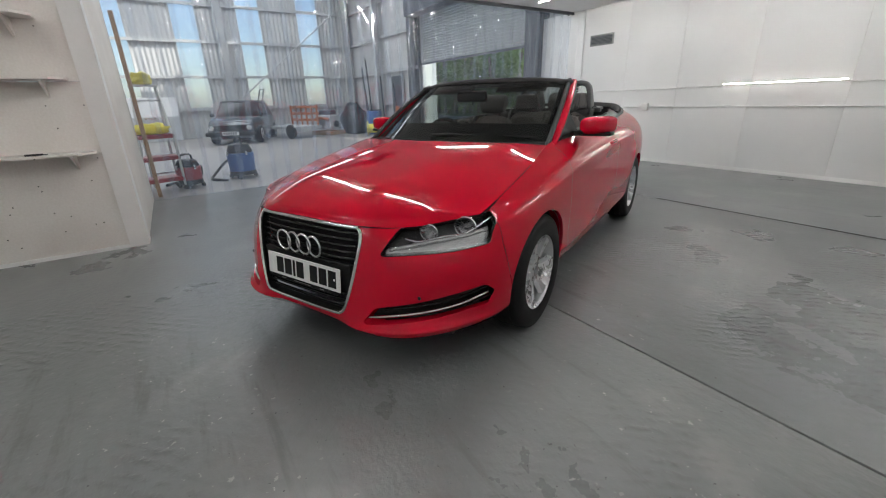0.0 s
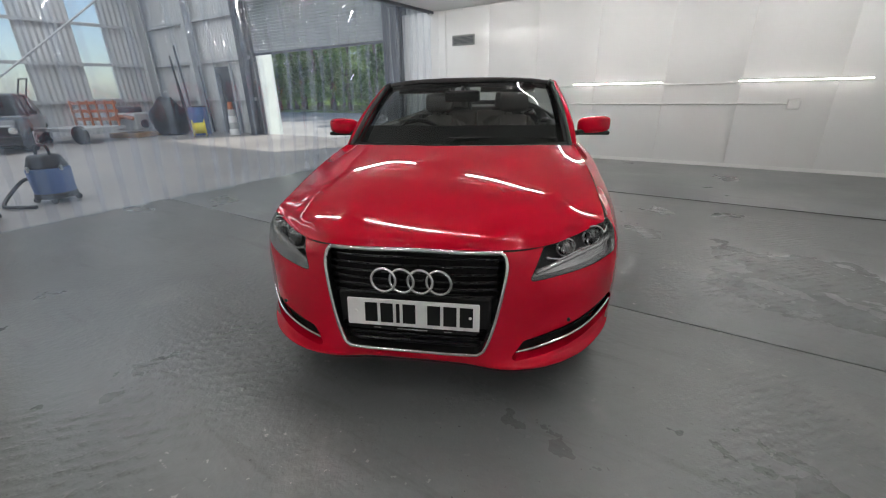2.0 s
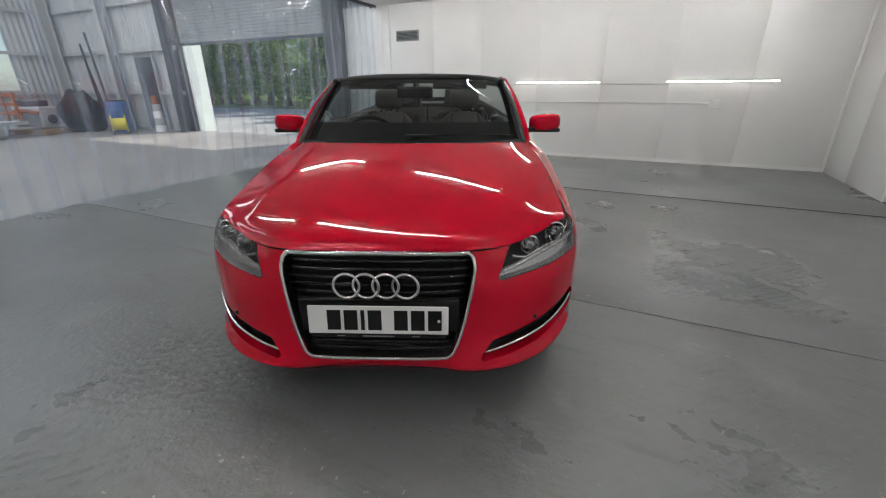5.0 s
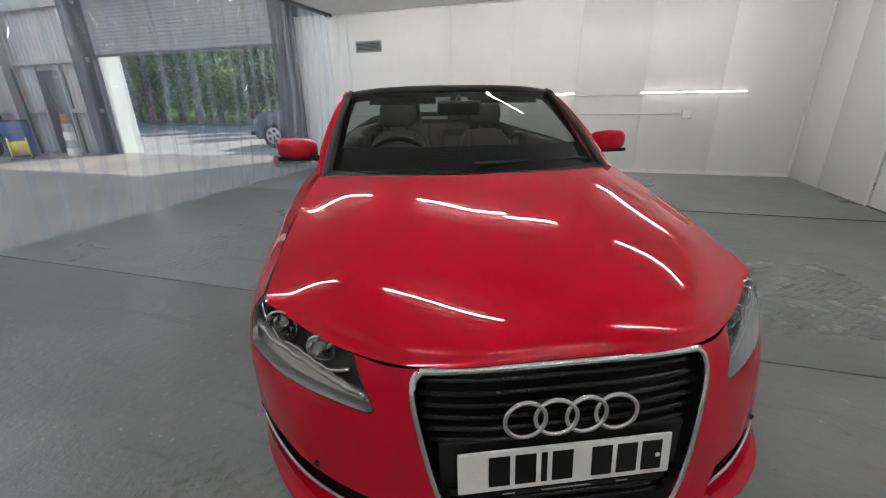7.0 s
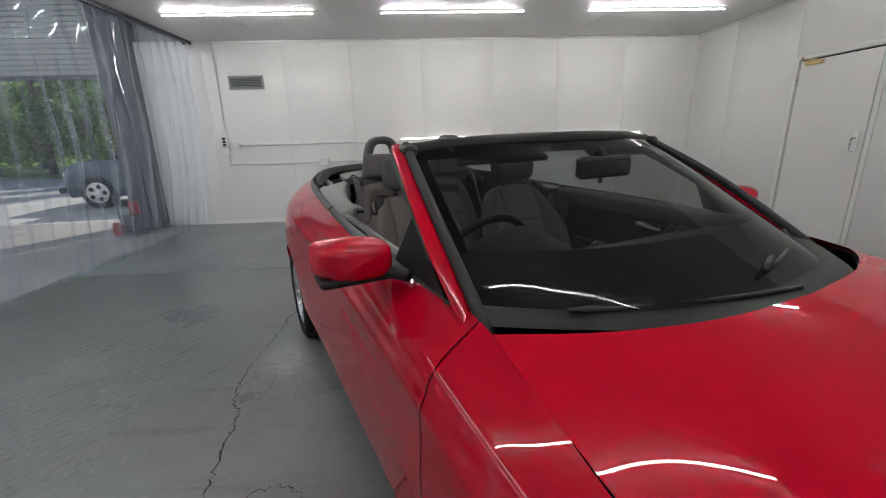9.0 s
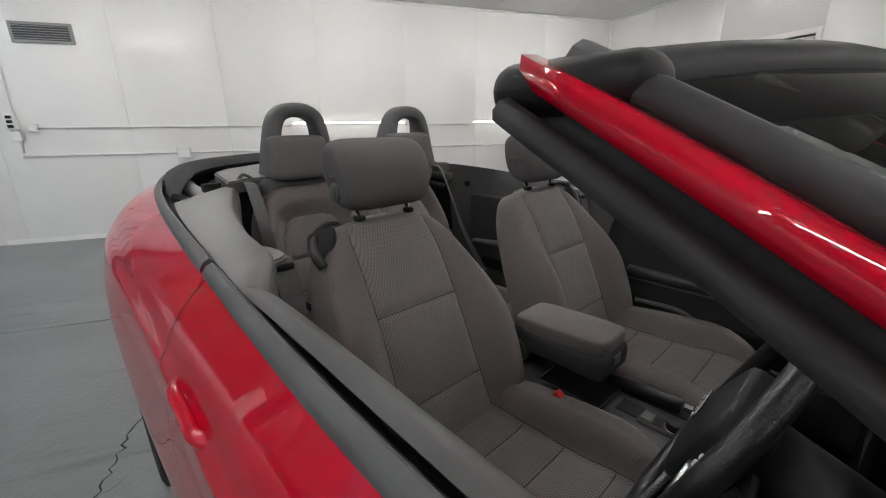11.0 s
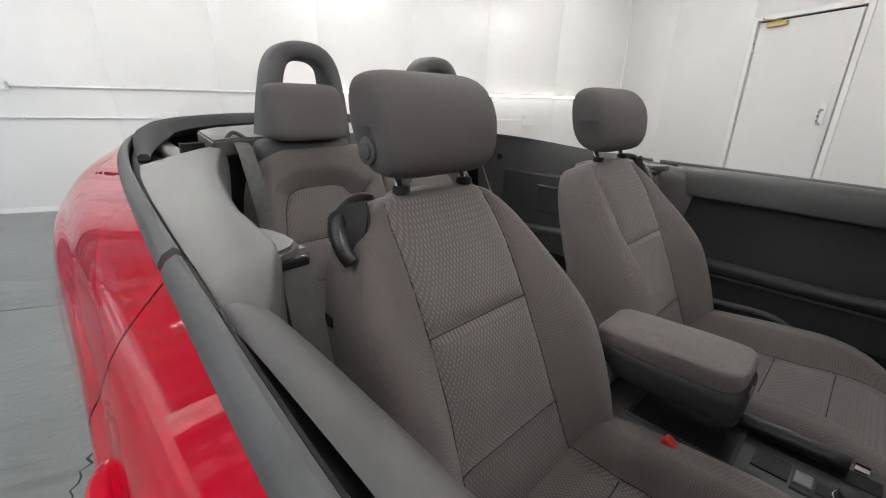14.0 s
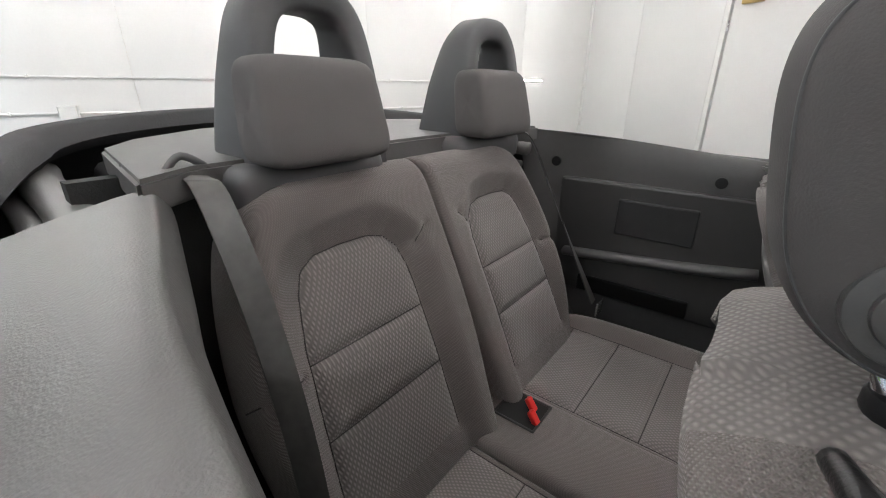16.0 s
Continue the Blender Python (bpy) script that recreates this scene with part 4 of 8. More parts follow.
bump = bumper.both().ob("front_bumper", M["red"], car, "red front bumper")
fenders = sided(fender, "front_wing", M["red"], "red front wing")
doors = sided(doorskin, "door", M["red"], "red door skin")
quarters = sided(quarter, "rear_quarter", M["red"], "red rear quarter panel")
mir = np.array((-1.0, 1, 1))
for s in (1, -1):
    sg = np.array((s, 1.0, 1.0))
    for rim, ob in ((arch_rim, fenders[0 if s > 0 else 1]), (arch_rim2, quarters[0 if s > 0 else 1])):
        rim_fold([(a * sg, b * sg) for a, b in rim], lambda p: (-0.06 * np.sign(p[0]), 0, 0), "arch_lip", M["red"], ob)
    for y0, ob in ((AXLE_F, fenders[0 if s > 0 else 1]), (AXLE_R, quarters[0 if s > 0 else 1])):
        # dark liner of the wheel arch
        V, F = [], []
        na = 22
        for i in range(na + 1):
            a = math.pi * (-0.12 + 1.24 * i / na)
            for x in (0.83, 0.56):
                V.append((s * x, y0 - 0.352 * math.cos(a), HUB_Z + 0.352 * math.sin(a)))
        F = [(2 * i, 2 * i + 1, 2 * i + 3, 2 * i + 2) for i in range(na)]
        mesh_ob("arch_liner", V, F, M["black_plastic"], ob)
    rim_fold([(a * sg, b * sg) for a, b in lamp_rim], lambda p: (-0.02 * np.sign(p[0]), 0.05, 0), "lamp_recess", M["black_plastic"], bump)
    rim_fold([(a * sg, b * sg) for a, b in fog_rim], lambda p: (0, 0.06, 0), "intake_recess", M["red"], bump)
for way in (np.ones(3), mir):
    rim_fold([(a * way, b * way) for a, b in grille_rim], lambda p: (0, 0.05, 0), "grille_recess", M["black_plastic"], bump)

# bonnet
Bh, Nh = sheet(HOOD, 12, 10)
hood = Skin.grid(Bh, Nh)
if hood.N[:, 2].mean() < 0:
    hood = Skin(hood.V, -hood.N, hood.F[:, ::-1])
hood.both().ob("bonnet", M["red"], car, "red bonnet")
# dark shell just under all panels, so that gaps read dark
core = inner.cut(fn_grille).cut(fn_lamp).cut(fn_fog).cut(fn_arch(AXLE_F, 0.34)).cut(fn_arch(AXLE_R, 0.34))
core.both().ob("inner_shell", M["black_plastic"], car)
hood.moved(-0.014).both().ob("bonnet_liner", M["black_plastic"], car)

# wheels
def wheel(x, y, s):
    prof = [(0.205, -0.095), (0.225, -0.102), (0.28, -0.104), (0.305, -0.094), (0.315, -0.075), (0.3165, -0.03), (0.3165, 0.03), (0.315, 0.075), (0.305, 0.094), (0.28, 0.104), (0.225, 0.102), (0.205, 0.095)]
    seg = 56
    V, F = [], []
    for i in range(seg):
        a = 2 * math.pi * i / seg
        for k, (r, w) in enumerate(prof):
            V.append((w, r * math.cos(a), r * math.sin(a)))
    m = len(prof)
    for i in range(seg):
        for k in range(m - 1):
            F.append((i * m + k, i * m + k + 1, ((i + 1) % seg) * m + k + 1, ((i + 1) % seg) * m + k))
    tyre = mesh_ob("wheel", V, F, M["tyre"], car, "black road tyre on a silver seven-spoke alloy wheel")
    grooves = bmesh.new()
    for w in (-0.045, 0.0, 0.045):
        bm_tube([(w, 0.3165 * math.cos(a), 0.3165 * math.sin(a)) for a in np.linspace(0, 2 * math.pi, 57)[:-1]], 0.003, 6, grooves, closed=True)
    part("tread_groove", grooves, M["ink"], tyre)
    # rim barrel, spokes and hub face towards +x
    prof = [(0.206, 0.094), (0.212, 0.097), (0.206, 0.088), (0.195, 0.07), (0.188, 0.0), (0.19, -0.09)]
    V, F = [], []
    for i in range(seg):
        a = 2 * math.pi * i / seg
        for r, w in prof:
            V.append((w, r * math.cos(a), r * math.sin(a)))
    m = len(prof)
    for i in range(seg):
        for k in range(m - 1):
            F.append((i * m + k, i * m + k + 1, ((i + 1) % seg) * m + k + 1, ((i + 1) % seg) * m + k))
    mesh_ob("rim", V, F, M["alloy"], tyre, "silver alloy rim")
    sp = bmesh.new()
    for i in range(7):
        a = 2 * math.pi * i / 7 + 0.2
        own = bmesh.new()
        rows = []
        for r, hw, fx, d in ((0.045, 0.030, 0.058, 0.03), (0.10, 0.021, 0.068, 0.03), (0.155, 0.024, 0.076, 0.028), (0.196, 0.036, 0.082, 0.022)):
            rows.append([own.verts.new((fx - d, -hw, r)), own.verts.new((fx, -hw * 0.72, r)), own.verts.new((fx + 0.004, 0, r)), own.verts.new((fx, hw * 0.72, r)), own.verts.new((fx - d, hw, r))])
        for p, q in zip(rows, rows[1:]):
            for j in range(4):
                own.faces.new((p[j], p[j + 1], q[j + 1], q[j]))
        bmesh.ops.rotate(own, matrix=Matrix.Rotation(a, 3, "X"), verts=own.verts)
        sp = merge(sp, own)
    part("spoke_face", sp, M["alloy"], tyre, smooth=True, angle=35)
    part("hub_cap", bm_cyl(0.062, 0.03, (0.052, 0, 0), "x", 28, bevel=0.008), M["alloy"], tyre, smooth=True, angle=40)
    part("centre_badge", bm_cyl(0.03, 0.006, (0.069, 0, 0), "x", 20), M["chrome"], tyre)
    for i in range(5):
        a = 2 * math.pi * i / 5
        part("wheel_bolt", bm_cyl(0.009, 0.012, (0.064, 0.045 * math.cos(a), 0.045 * math.sin(a)), "x", 6), M["disc"], tyre)
    part("brake_disc", bm_cyl(0.145, 0.02, (-0.01, 0, 0), "x", 40), M["disc"], tyre)
    part("wheel_well_cover", bm_cyl(0.186, 0.01, (-0.06, 0, 0), "x", 32), M["black_plastic"], tyre)
    tyre.matrix_basis = pose(x, y, HUB_Z, 0, 0, 0 if s > 0 else 180)
    return tyre


for s in (1, -1):
    for y in (AXLE_F, AXLE_R):
        wheel(s * TRACK, y, s)


# ---- nose: grille, rings, plate, lamps, intakes
_FV, _FN = B[:, :73].reshape(-1, 3), N[:, :73].reshape(-1, 3)


def front_y(x, z):
    """The nose's y at a place of its front view."""
    k = np.argmin((_FV[:, 0] - abs(x)) ** 2 + (_FV[:, 2] - z) ** 2)
    p, q = _FV[k], _FN[k]
    return p[1] - (q[0] * (abs(x) - p[0]) + q[2] * (z - p[2])) / q[1]


def on_front(pts, out=0.0):
    return [(x, front_y(x, z) - out, z) for x, z in pts]


gr = part("grille", bm_box(0.64, 0.01, 0.40, (0, 0.115, 0.51), 0.0), M["black_plastic"], car, "black slatted grille in a chrome frame")
loop = spline([(-.352, .672), (-.335, .700), (-.30, .703), (0, .705), (.30, .703), (.335, .700), (.352, .672), (.350, .61), (.318, .45), (.286, .35), (.262, .321), (.22, .314), (0, .312), (-.22, .314), (-.262, .321), (-.286, .35), (-.318, .45), (-.350, .61)], 5, closed=True)
part("chrome_frame", bm_tube(on_front(loop, 0.0), 0.0105, 8, closed=True, flat=0.75), M["chrome"], gr, "chrome grille frame", smooth=True)
for i in range(13):
    z = 0.345 + i * 0.0275
    if 0.395 < z < 0.53 and i not in (2,):
        continue
    hw = np.interp(z, (.318, .45, .62, .70), (.255, .305, .34, .335))
    xs = np.linspace(-hw, hw, 15)
    part("slat", bm_tube([(x, front_y(x, z) + 0.022, z) for x in xs], 0.0075, 6, flat=1.0), M["gloss_black"], gr, smooth=True)
part("plate_mount", bm_box(0.60, 0.03, 0.15, (0, 0.062, 0.462), 0.008), M["black_plastic"], gr)
# four plain chrome rings
for k in range(4):
    cx, cz = -0.1065 + 0.071 * k, 0.600
    part("badge_ring", bm_tube([(cx + 0.047 * math.cos(a), front_y(0, cz) - 0.006 - 0.004 * (k % 2) * math.cos(a), cz + 0.047 * math.sin(a)) for a in np.linspace(0, 2 * math.pi, 41)[:-1]], 0.0062, 8, closed=True), M["chrome"], gr, "chrome badge ring", smooth=True)
plate = part("number_plate", bm_box(0.52, 0.006, 0.111, (0, 0, 0), 0.004), M["plate"], car, "white number plate with dark plain bars")
plate.matrix_basis = pose(0, 0.026, 0.463, -6, 0, 0)
x = -0.188
for w in (0.050, 0.050, 0.014, 0.050, 0.0, 0.050, 0.050, 0.050):
    if w == 0:
        x += 0.034
        continue
    part("bar", bm_box(w, 0.002, 0.079, (x + w / 2, -0.004, 0)), M["ink"], plate, "dark plain bar")
    x += w + 0.0125
for s in (-1, 1):
    part("plate_screw", bm_cyl(0.006, 0.004, (s * 0.225, -0.004, 0), "y", 12), M["trim"], plate)
part("plate_strip", bm_box(0.50, 0.004, 0.012, (0, -0.001, -0.064)), M["gloss_black"], plate)
for k in range(3):
    part("print_bar", bm_box((0.03, 0.12, 0.03)[k], 0.001, 0.004, ((-0.14, 0, 0.14)[k], -0.0036, -0.064)), M["silver"], plate)

lens = Skin.grid(B[:, :89], N[:, :89])
if lens.N[:, 0].mean() < 0:
    lens = Skin(lens.V, -lens.N, lens.F[:, ::-1])
lamp_lens = lens.cut(lambda V: -fn_lamp(V) - 0.0025)
bowl = lamp_lens.moved(-0.062)
fog_back = lens.cut(lambda V: -fn_fog(V) + 0.01).moved(-0.055)


def lamp_y(x, z):
    k = np.argmin((lens.V[:, 0] - abs(x)) ** 2 + (lens.V[:, 2] - z) ** 2)
    return lens.V[k, 1]


for s in (1, -1):
    side = (lambda k: k) if s > 0 else (lambda k: k.mirrored())
    hl = side(lamp_lens).ob("headlamp", M["lens"], car, "clear headlamp lens over chrome reflectors")
    hl.visible_shadow = False
    side(bowl).ob("housing", M["lamp_dark"], hl, "dark lamp housing")
    rim_fold([(np.array(a) * (s, 1, 1), np.array(b) * (s, 1, 1)) for a, b in lamp_lens.rim], lambda p: (-0.03 * np.sign(p[0]), 0.055, 0), "housing_wall", M["silver"], hl)
    shelf = lamp_lens.cut(lambda V: 0.630 + 0.16 * (V[:, 0] - 0.5) - 0.9 * np.clip(V[:, 0] - 0.70, 0, 1) ** 2 - V[:, 2]).moved(-0.030)
    side(shelf).ob("reflector_shelf", M["silver"], hl, "silver lower reflector panel")
    for cx, cz, r in ((0.580, 0.672, 0.036), (0.700, 0.688, 0.044)):
        y = lamp_y(cx, cz) + 0.035
        V, F = [], []
        for i in range(9):
            t = i / 8
            for j in range(24):
                a = 2 * math.pi * j / 24
                V.append((s * (cx + r * (0.25 + 0.75 * t) * math.cos(a)), y + 0.045 * (1 - t * t) + 0.35 * (r * t * math.cos(a)), cz + r * (0.25 + 0.75 * t) * math.sin(a)))
        F = [(i * 24 + j, i * 24 + (j + 1) % 24, (i + 1) * 24 + (j + 1) % 24, (i + 1) * 24 + j) for i in range(8) for j in range(24)]
        mesh_ob("reflector", V, F, M["chrome"], hl, "chrome bowl reflector")
        part("bulb", bm_cyl(0.011, 0.03, (s * cx, y + 0.03, cz), "y", 14, bevel=0.003), M["silver"], hl, smooth=True, angle=40)
        part("reflector_ring", bm_tube([(s * (cx + r * math.cos(a)), y + 0.35 * r * math.cos(a), cz + r * math.sin(a)) for a in np.linspace(0, 2 * math.pi, 31)[:-1]], 0.004, 6, closed=True), M["chrome"], hl, smooth=True)
    low = [(0.462, .614), (0.54, .628), (.62, .643), (.70, .655), (.775, .675)]
    part("light_strip", bm_tube([(s * x, lamp_y(x, z) + 0.022, z) for x, z in spline(low, 5)], 0.011, 8, flat=0.9), M["silver"], hl, "silver lower strip", smooth=True)
    part("brow", bm_tube([(s * x, lamp_y(x, z) + 0.03, z) for x, z in spline([(.50, .655), (.56, .64), (.64, .655), (.70, .66), (.745, .69), (.775, .72)], 5)], 0.006, 8), M["chrome"], hl, smooth=True)
    fb = side(fog_back).ob("lower_intake", M["black_plastic"], car, "black lower air intake with a chrome blade")
    pts = spline([(.398, .318), (.50, .330), (.62, .345), (.72, .362), (.80, .392)], 5)
    part("chrome_blade", bm_tube([(s * x, front_y(x, z) + 0.008, z) for x, z in pts], 0.007, 8, flat=0.9), M["chrome"], fb, "chrome blade", smooth=True)
    for dz in (0.028, -0.020):
        part("blade", bm_tube([(s * x, front_y(x, z) + 0.028, z + dz) for x, z in pts[3:]], 0.006, 6), M["gloss_black"], fb, smooth=True)
    # washer cap and tow-eye outline
    part("sensor", bm_cyl(0.008, 0.006, (s * 0.60, front_y(0.60, 0.40) + 0.0, 0.413), "y", 14), M["black_plastic"], fb)
under = part("undertray", bm_box(1.40, 3.7, 0.03, (0, 2.1, 0.225), 0.01), M["black_plastic"], car)
part("front_valance", bm_tube([(x, front_y(x, 0.23) + 0.06, 0.222) for x in np.linspace(-0.62, 0.62, 21)], 0.016, 8), M["black_plastic"], under, smooth=True)

# ---- windscreen, its frame and the wipers
GLASS = [
    [(0, 1.10, .968), (.30, 1.14, .966), (.52, 1.27, .958), (.685, 1.42, .952)],
    [(0, 1.32, 1.085), (.29, 1.36, 1.083), (.50, 1.46, 1.076), (.662, 1.59, 1.066)],
    [(0, 1.56, 1.212), (.28, 1.59, 1.210), (.48, 1.67, 1.202), (.632, 1.78, 1.19)],
    [(0, 1.80, 1.322), (.27, 1.825, 1.320), (.45, 1.885, 1.314), (.595, 1.965, 1.302)],
]
Bg, Ng = sheet(GLASS, 12, 12)
gsk = Skin.grid(Bg, Ng)
if gsk.N[:, 2].mean() < 0:
    gsk = Skin(gsk.V, -gsk.N, gsk.F[:, ::-1])
ws = gsk.both().ob("windscreen", M["glass"], car, "raked windscreen of faintly green glass")
ws.visible_shadow = False
frame_u, frame_v = Bg.shape[1], Bg.shape[0]


def band(i0, i1, j0, j1, off=-0.004):
    sub = Skin.grid(Bg[i0:i1, j0:j1] + off * Ng[i0:i1, j0:j1] * (1 if Ng[..., 2].mean() > 0 else -1), Ng[i0:i1, j0:j1])
    if sub.N[:, 2].mean() < 0:
        sub = Skin(sub.V, -sub.N, sub.F[:, ::-1])
    return sub.both()


band(0, 11, 0, frame_u).ob("lower_band", M["ink"], ws, "black lower edge band")
band(frame_v - 5, frame_v, 0, frame_u).ob("upper_band", M["gloss_black"], ws, "black upper edge band")
band(10, frame_v - 4, frame_u - 4, frame_u, -0.0045).ob("side_band", M["gloss_black"], ws, "black side edge band")
head = [(-.60, 1.985, 1.305), (-.45, 1.91, 1.322), (-.27, 1.85, 1.33), (0, 1.825, 1.333), (.27, 1.85, 1.33), (.45, 1.91, 1.322), (.60, 1.985, 1.305)]
hp = spline(head, 8)
hb = bmesh.new()
rows = []
for p in hp:
    rows.append([hb.verts.new((p[0], p[1] + dy, p[2] + dz)) for dy, dz in ((-.035, -.012), (-.028, .004), (.0, .014), (.045, .012), (.080, -.004), (.085, -.032), (.055, -.048), (.0, -.044), (-.03, -.028))])
for a, b in zip(rows, rows[1:]):
    for j in range(9):
        hb.faces.new((a[j], a[(j + 1) % 9], b[(j + 1) % 9], b[j]))
hb.faces.new(rows[0][::-1])
hb.faces.new(rows[-1])
hdr = part("windscreen_header", hb, M["black_plastic"], car, "black windscreen header rail", smooth=True, angle=50)
part("header_seal", bm_tube([(p[0], p[1] + 0.074, p[2] - 0.008) for p in hp], 0.013, 8), M["rubber"], hdr, smooth=True)
for s in (1, -1):
    foot = np.array((.722, 1.325, .905))
    top = np.array((.622, 2.00, 1.300))
    line = [foot + t * (top - foot) + np.array((0.012, 0, 0.022)) * math.sin(math.pi * t) for t in np.linspace(0, 1, 18)]
    V, F = [], []
    sec = ((.022, -.010), (.026, .006), (.016, .018), (-.004, .020), (-.020, .012), (-.020, -.012), (.006, -.022))
    for k, p in enumerate(line):
        w = float(np.interp(k, (0, 2, 5, 17), (0.8, 1.1, 1.35, 1.1)))
        for a, b in sec:
            V.append((s * (p[0] + a * w), p[1] + b * w * 0.55, p[2] + b * w * 0.9))
    m = len(sec)
    for k in range(len(line) - 1):
        for j in range(m):
            q = (k * m + j, k * m + (j + 1) % m, (k + 1) * m + (j + 1) % m, (k + 1) * m + j)
            F.append(q if s < 0 else q[::-1])
    F.append(tuple(range(m)))
    F.append(tuple((len(line) - 1) * m + j for j in range(m)))
    ap = mesh_ob("windscreen_pillar", V, F, M["red"], car, "red windscreen pillar")
    part("pillar_seal", bm_tube([(s * (p[0] + 0.010), p[1] + 0.032, p[2] - 0.022) for p in line], 0.012, 8), M["rubber"], ap, "black rubber seal", smooth=True)
    part("glass_seal", bm_tube([(s * (p[0] - 0.020), p[1] - 0.015, p[2] + 0.014) for p in line], 0.0155, 10), M["rubber"], ap, smooth=True)
    part("inner_trim", bm_tube([(s * (p[0] - 0.03), p[1] + 0.02, p[2] - 0.018) for p in line], 0.021, 8), M["dash"], ap, smooth=True)
    # end cap of the header
    part("corner_cap", bm_box(0.052, 0.14, 0.044, (s * 0.606, 1.985, 1.294), 0.021, 5), M["black_plastic"], ap, smooth=True, angle=50)
# scuttle and wipers
V, F = [], []
base = spline([(-.70, 1.415, .945), (-.53, 1.285, .950), (-.30, 1.15, .956), (0, 1.108, .958), (.30, 1.15, .956), (.53, 1.285, .950), (.70, 1.415, .945)], 6)
for p in base:
    V += [(p[0], p[1] - 0.095, p[2] - 0.006), (p[0], p[1] - 0.005, p[2] + 0.006), (p[0], p[1] + 0.03, p[2] + 0.0)]
for k in range(len(base) - 1):
    for j in range(2):
        F.append((3 * k + j, 3 * k + j + 1, 3 * k + 4 + j, 3 * k + 3 + j))
sc = mesh_ob("scuttle_panel", V, F, M["ink"], car, "black scuttle panel under the windscreen")
for a, b in (((0.62, 1.37, .978), (0.02, 1.135, 1.0)), ((0.05, 1.075, .962), (-0.50, 1.245, .958))):
    a, b = np.array(a), np.array(b)
    wp_ = part("wiper", bm_tube([a + t * (b - a) + np.array((0, -0.03 * math.sin(math.pi * t), 0.006 * math.sin(math.pi * t))) for t in np.linspace(0, 1, 9)], 0.0065, 6), M["black_plastic"], car, "black wiper arm", smooth=True)
    part("blade", bm_tube([a + t * (b - a) + np.array((0, 0.005, 0.004)) for t in np.linspace(0.25, 1.05, 8)], 0.007, 6, flat=0.6), M["rubber"], wp_, smooth=True)

# ---- door mirrors
for s in (1, -1):
    V, F = [], []
    nu, nv = 20, 14
    for i in range(nv + 1):
        b = -math.pi / 2 + math.pi * i / nv
        for j in range(nu):
            a = 2 * math.pi * j / nu
            sx = math.copysign(abs(math.cos(a)) ** 0.5, math.cos(a)) * abs(math.sin(b + math.pi / 2)) ** 0.5
            sz = math.copysign(abs(math.sin(a)) ** 0.5, math.sin(a)) * abs(math.sin(b + math.pi / 2)) ** 0.5
            y = -math.cos(b + math.pi / 2)
            yy = y * 0.085 if y < 0 else y * 0.045
            taper = 1.0 - 0.10 * max(0, sx)
            V.append((s * (0.893 + 0.110 * sx), 1.70 + yy + 0.03 * sx * sx * (sx > 0), 1.030 + 0.058 * sz * taper * (1 - 0.12 * (sx < 0) * sx * sx) + 0.006 * sx))
    for i in range(nv):
        for j in range(nu):
            q = (i * nu + j, i * nu + (j + 1) % nu, (i + 1) * nu + (j + 1) % nu, (i + 1) * nu + j)
            F.append(q if s > 0 else q[::-1])
    dm = mesh_ob("door_mirror", V, F, M["red"], car, "red door mirror on a black foot")
    part("lower_trim", bm_box(0.205, 0.105, 0.026, (s * 0.888, 1.695, 0.980), 0.011, 3), M["black_plastic"], dm, "black lower trim", smooth=True, angle=50)
    part("mirror_glass", bm_box(0.155, 0.006, 0.088, (s * 0.908, 1.7455, 1.03), 0.002), M["mirror"], dm, "mirror glass")
    part("foot", bm_tube(spline([(s * 0.765, 1.60, .985), (s * 0.80, 1.64, .988), (s * 0.85, 1.685, .995)], 5), 0.021, 10, flat=0.8), M["black_plastic"], dm, "black mirror foot", smooth=True)
    tri = bmesh.new()
    pts = ((.742, 1.44, .968), (.758, 1.73, .995), (.694, 1.74, 1.11))
    fr = [tri.verts.new((s * x, y, z)) for x, y, z in pts]
    bk = [tri.verts.new((s * (x - 0.03), y, z)) for x, y, z in pts]
    tri.faces.new(fr)
    tri.faces.new(bk[::-1])
    for i in range(3):
        j = (i + 1) % 3
        tri.faces.new((fr[i], bk[i], bk[j], fr[j]))
    part("corner_panel", tri, M["ink"], dm, "black triangular corner panel")
# ---- belt strips, handles, sills
top_row = np.array(SIDE[0])
belt = spline(top_row[8:], 26)


def ribbon(pts, w0, w1, z0, name, material, parent, label="", thick=0.012, s=1, drop=0.0):
    """A rounded strip inside the body's top edge, from w0 to w1 inwards."""
    bm = bmesh.new()
    P = np.array(pts)
    rows = []
    for i, p in enumerate(P):
        d = P[min(i + 1, len(P) - 1)] - P[max(i - 1, 0)]
        q = np.array((-d[1], d[0], 0))
        q = q / (np.linalg.norm(q) + 1e-9)
        if q[0] > 0:
            q = -q
        if abs(q[0]) < 0.2 and q[1] > 0:
            q = -q
        prof = ((w0, z0 - thick - drop), (w0, z0 + thick * 0.3 - drop), (w0 + 0.25 * (w1 - w0), z0 + thick * 0.62 - 0.5 * drop), (w0 + 0.75 * (w1 - w0), z0 + thick * 0.62), (w1, z0 + thick * 0.3), (w1, z0 - thick))
        rows.append([bm.verts.new((s * (p[0] + q[0] * a), p[1] + q[1] * a, p[2] + b)) for a, b in prof])
    for a, b in zip(rows, rows[1:]):
        for j in range(6):
            bm.faces.new((a[j], a[(j + 1) % 6], b[(j + 1) % 6], b[j]))
    bm.faces.new(rows[0])
    bm.faces.new(rows[-1][::-1])
    return part(name, bm, material, parent, label, smooth=True, angle=45)


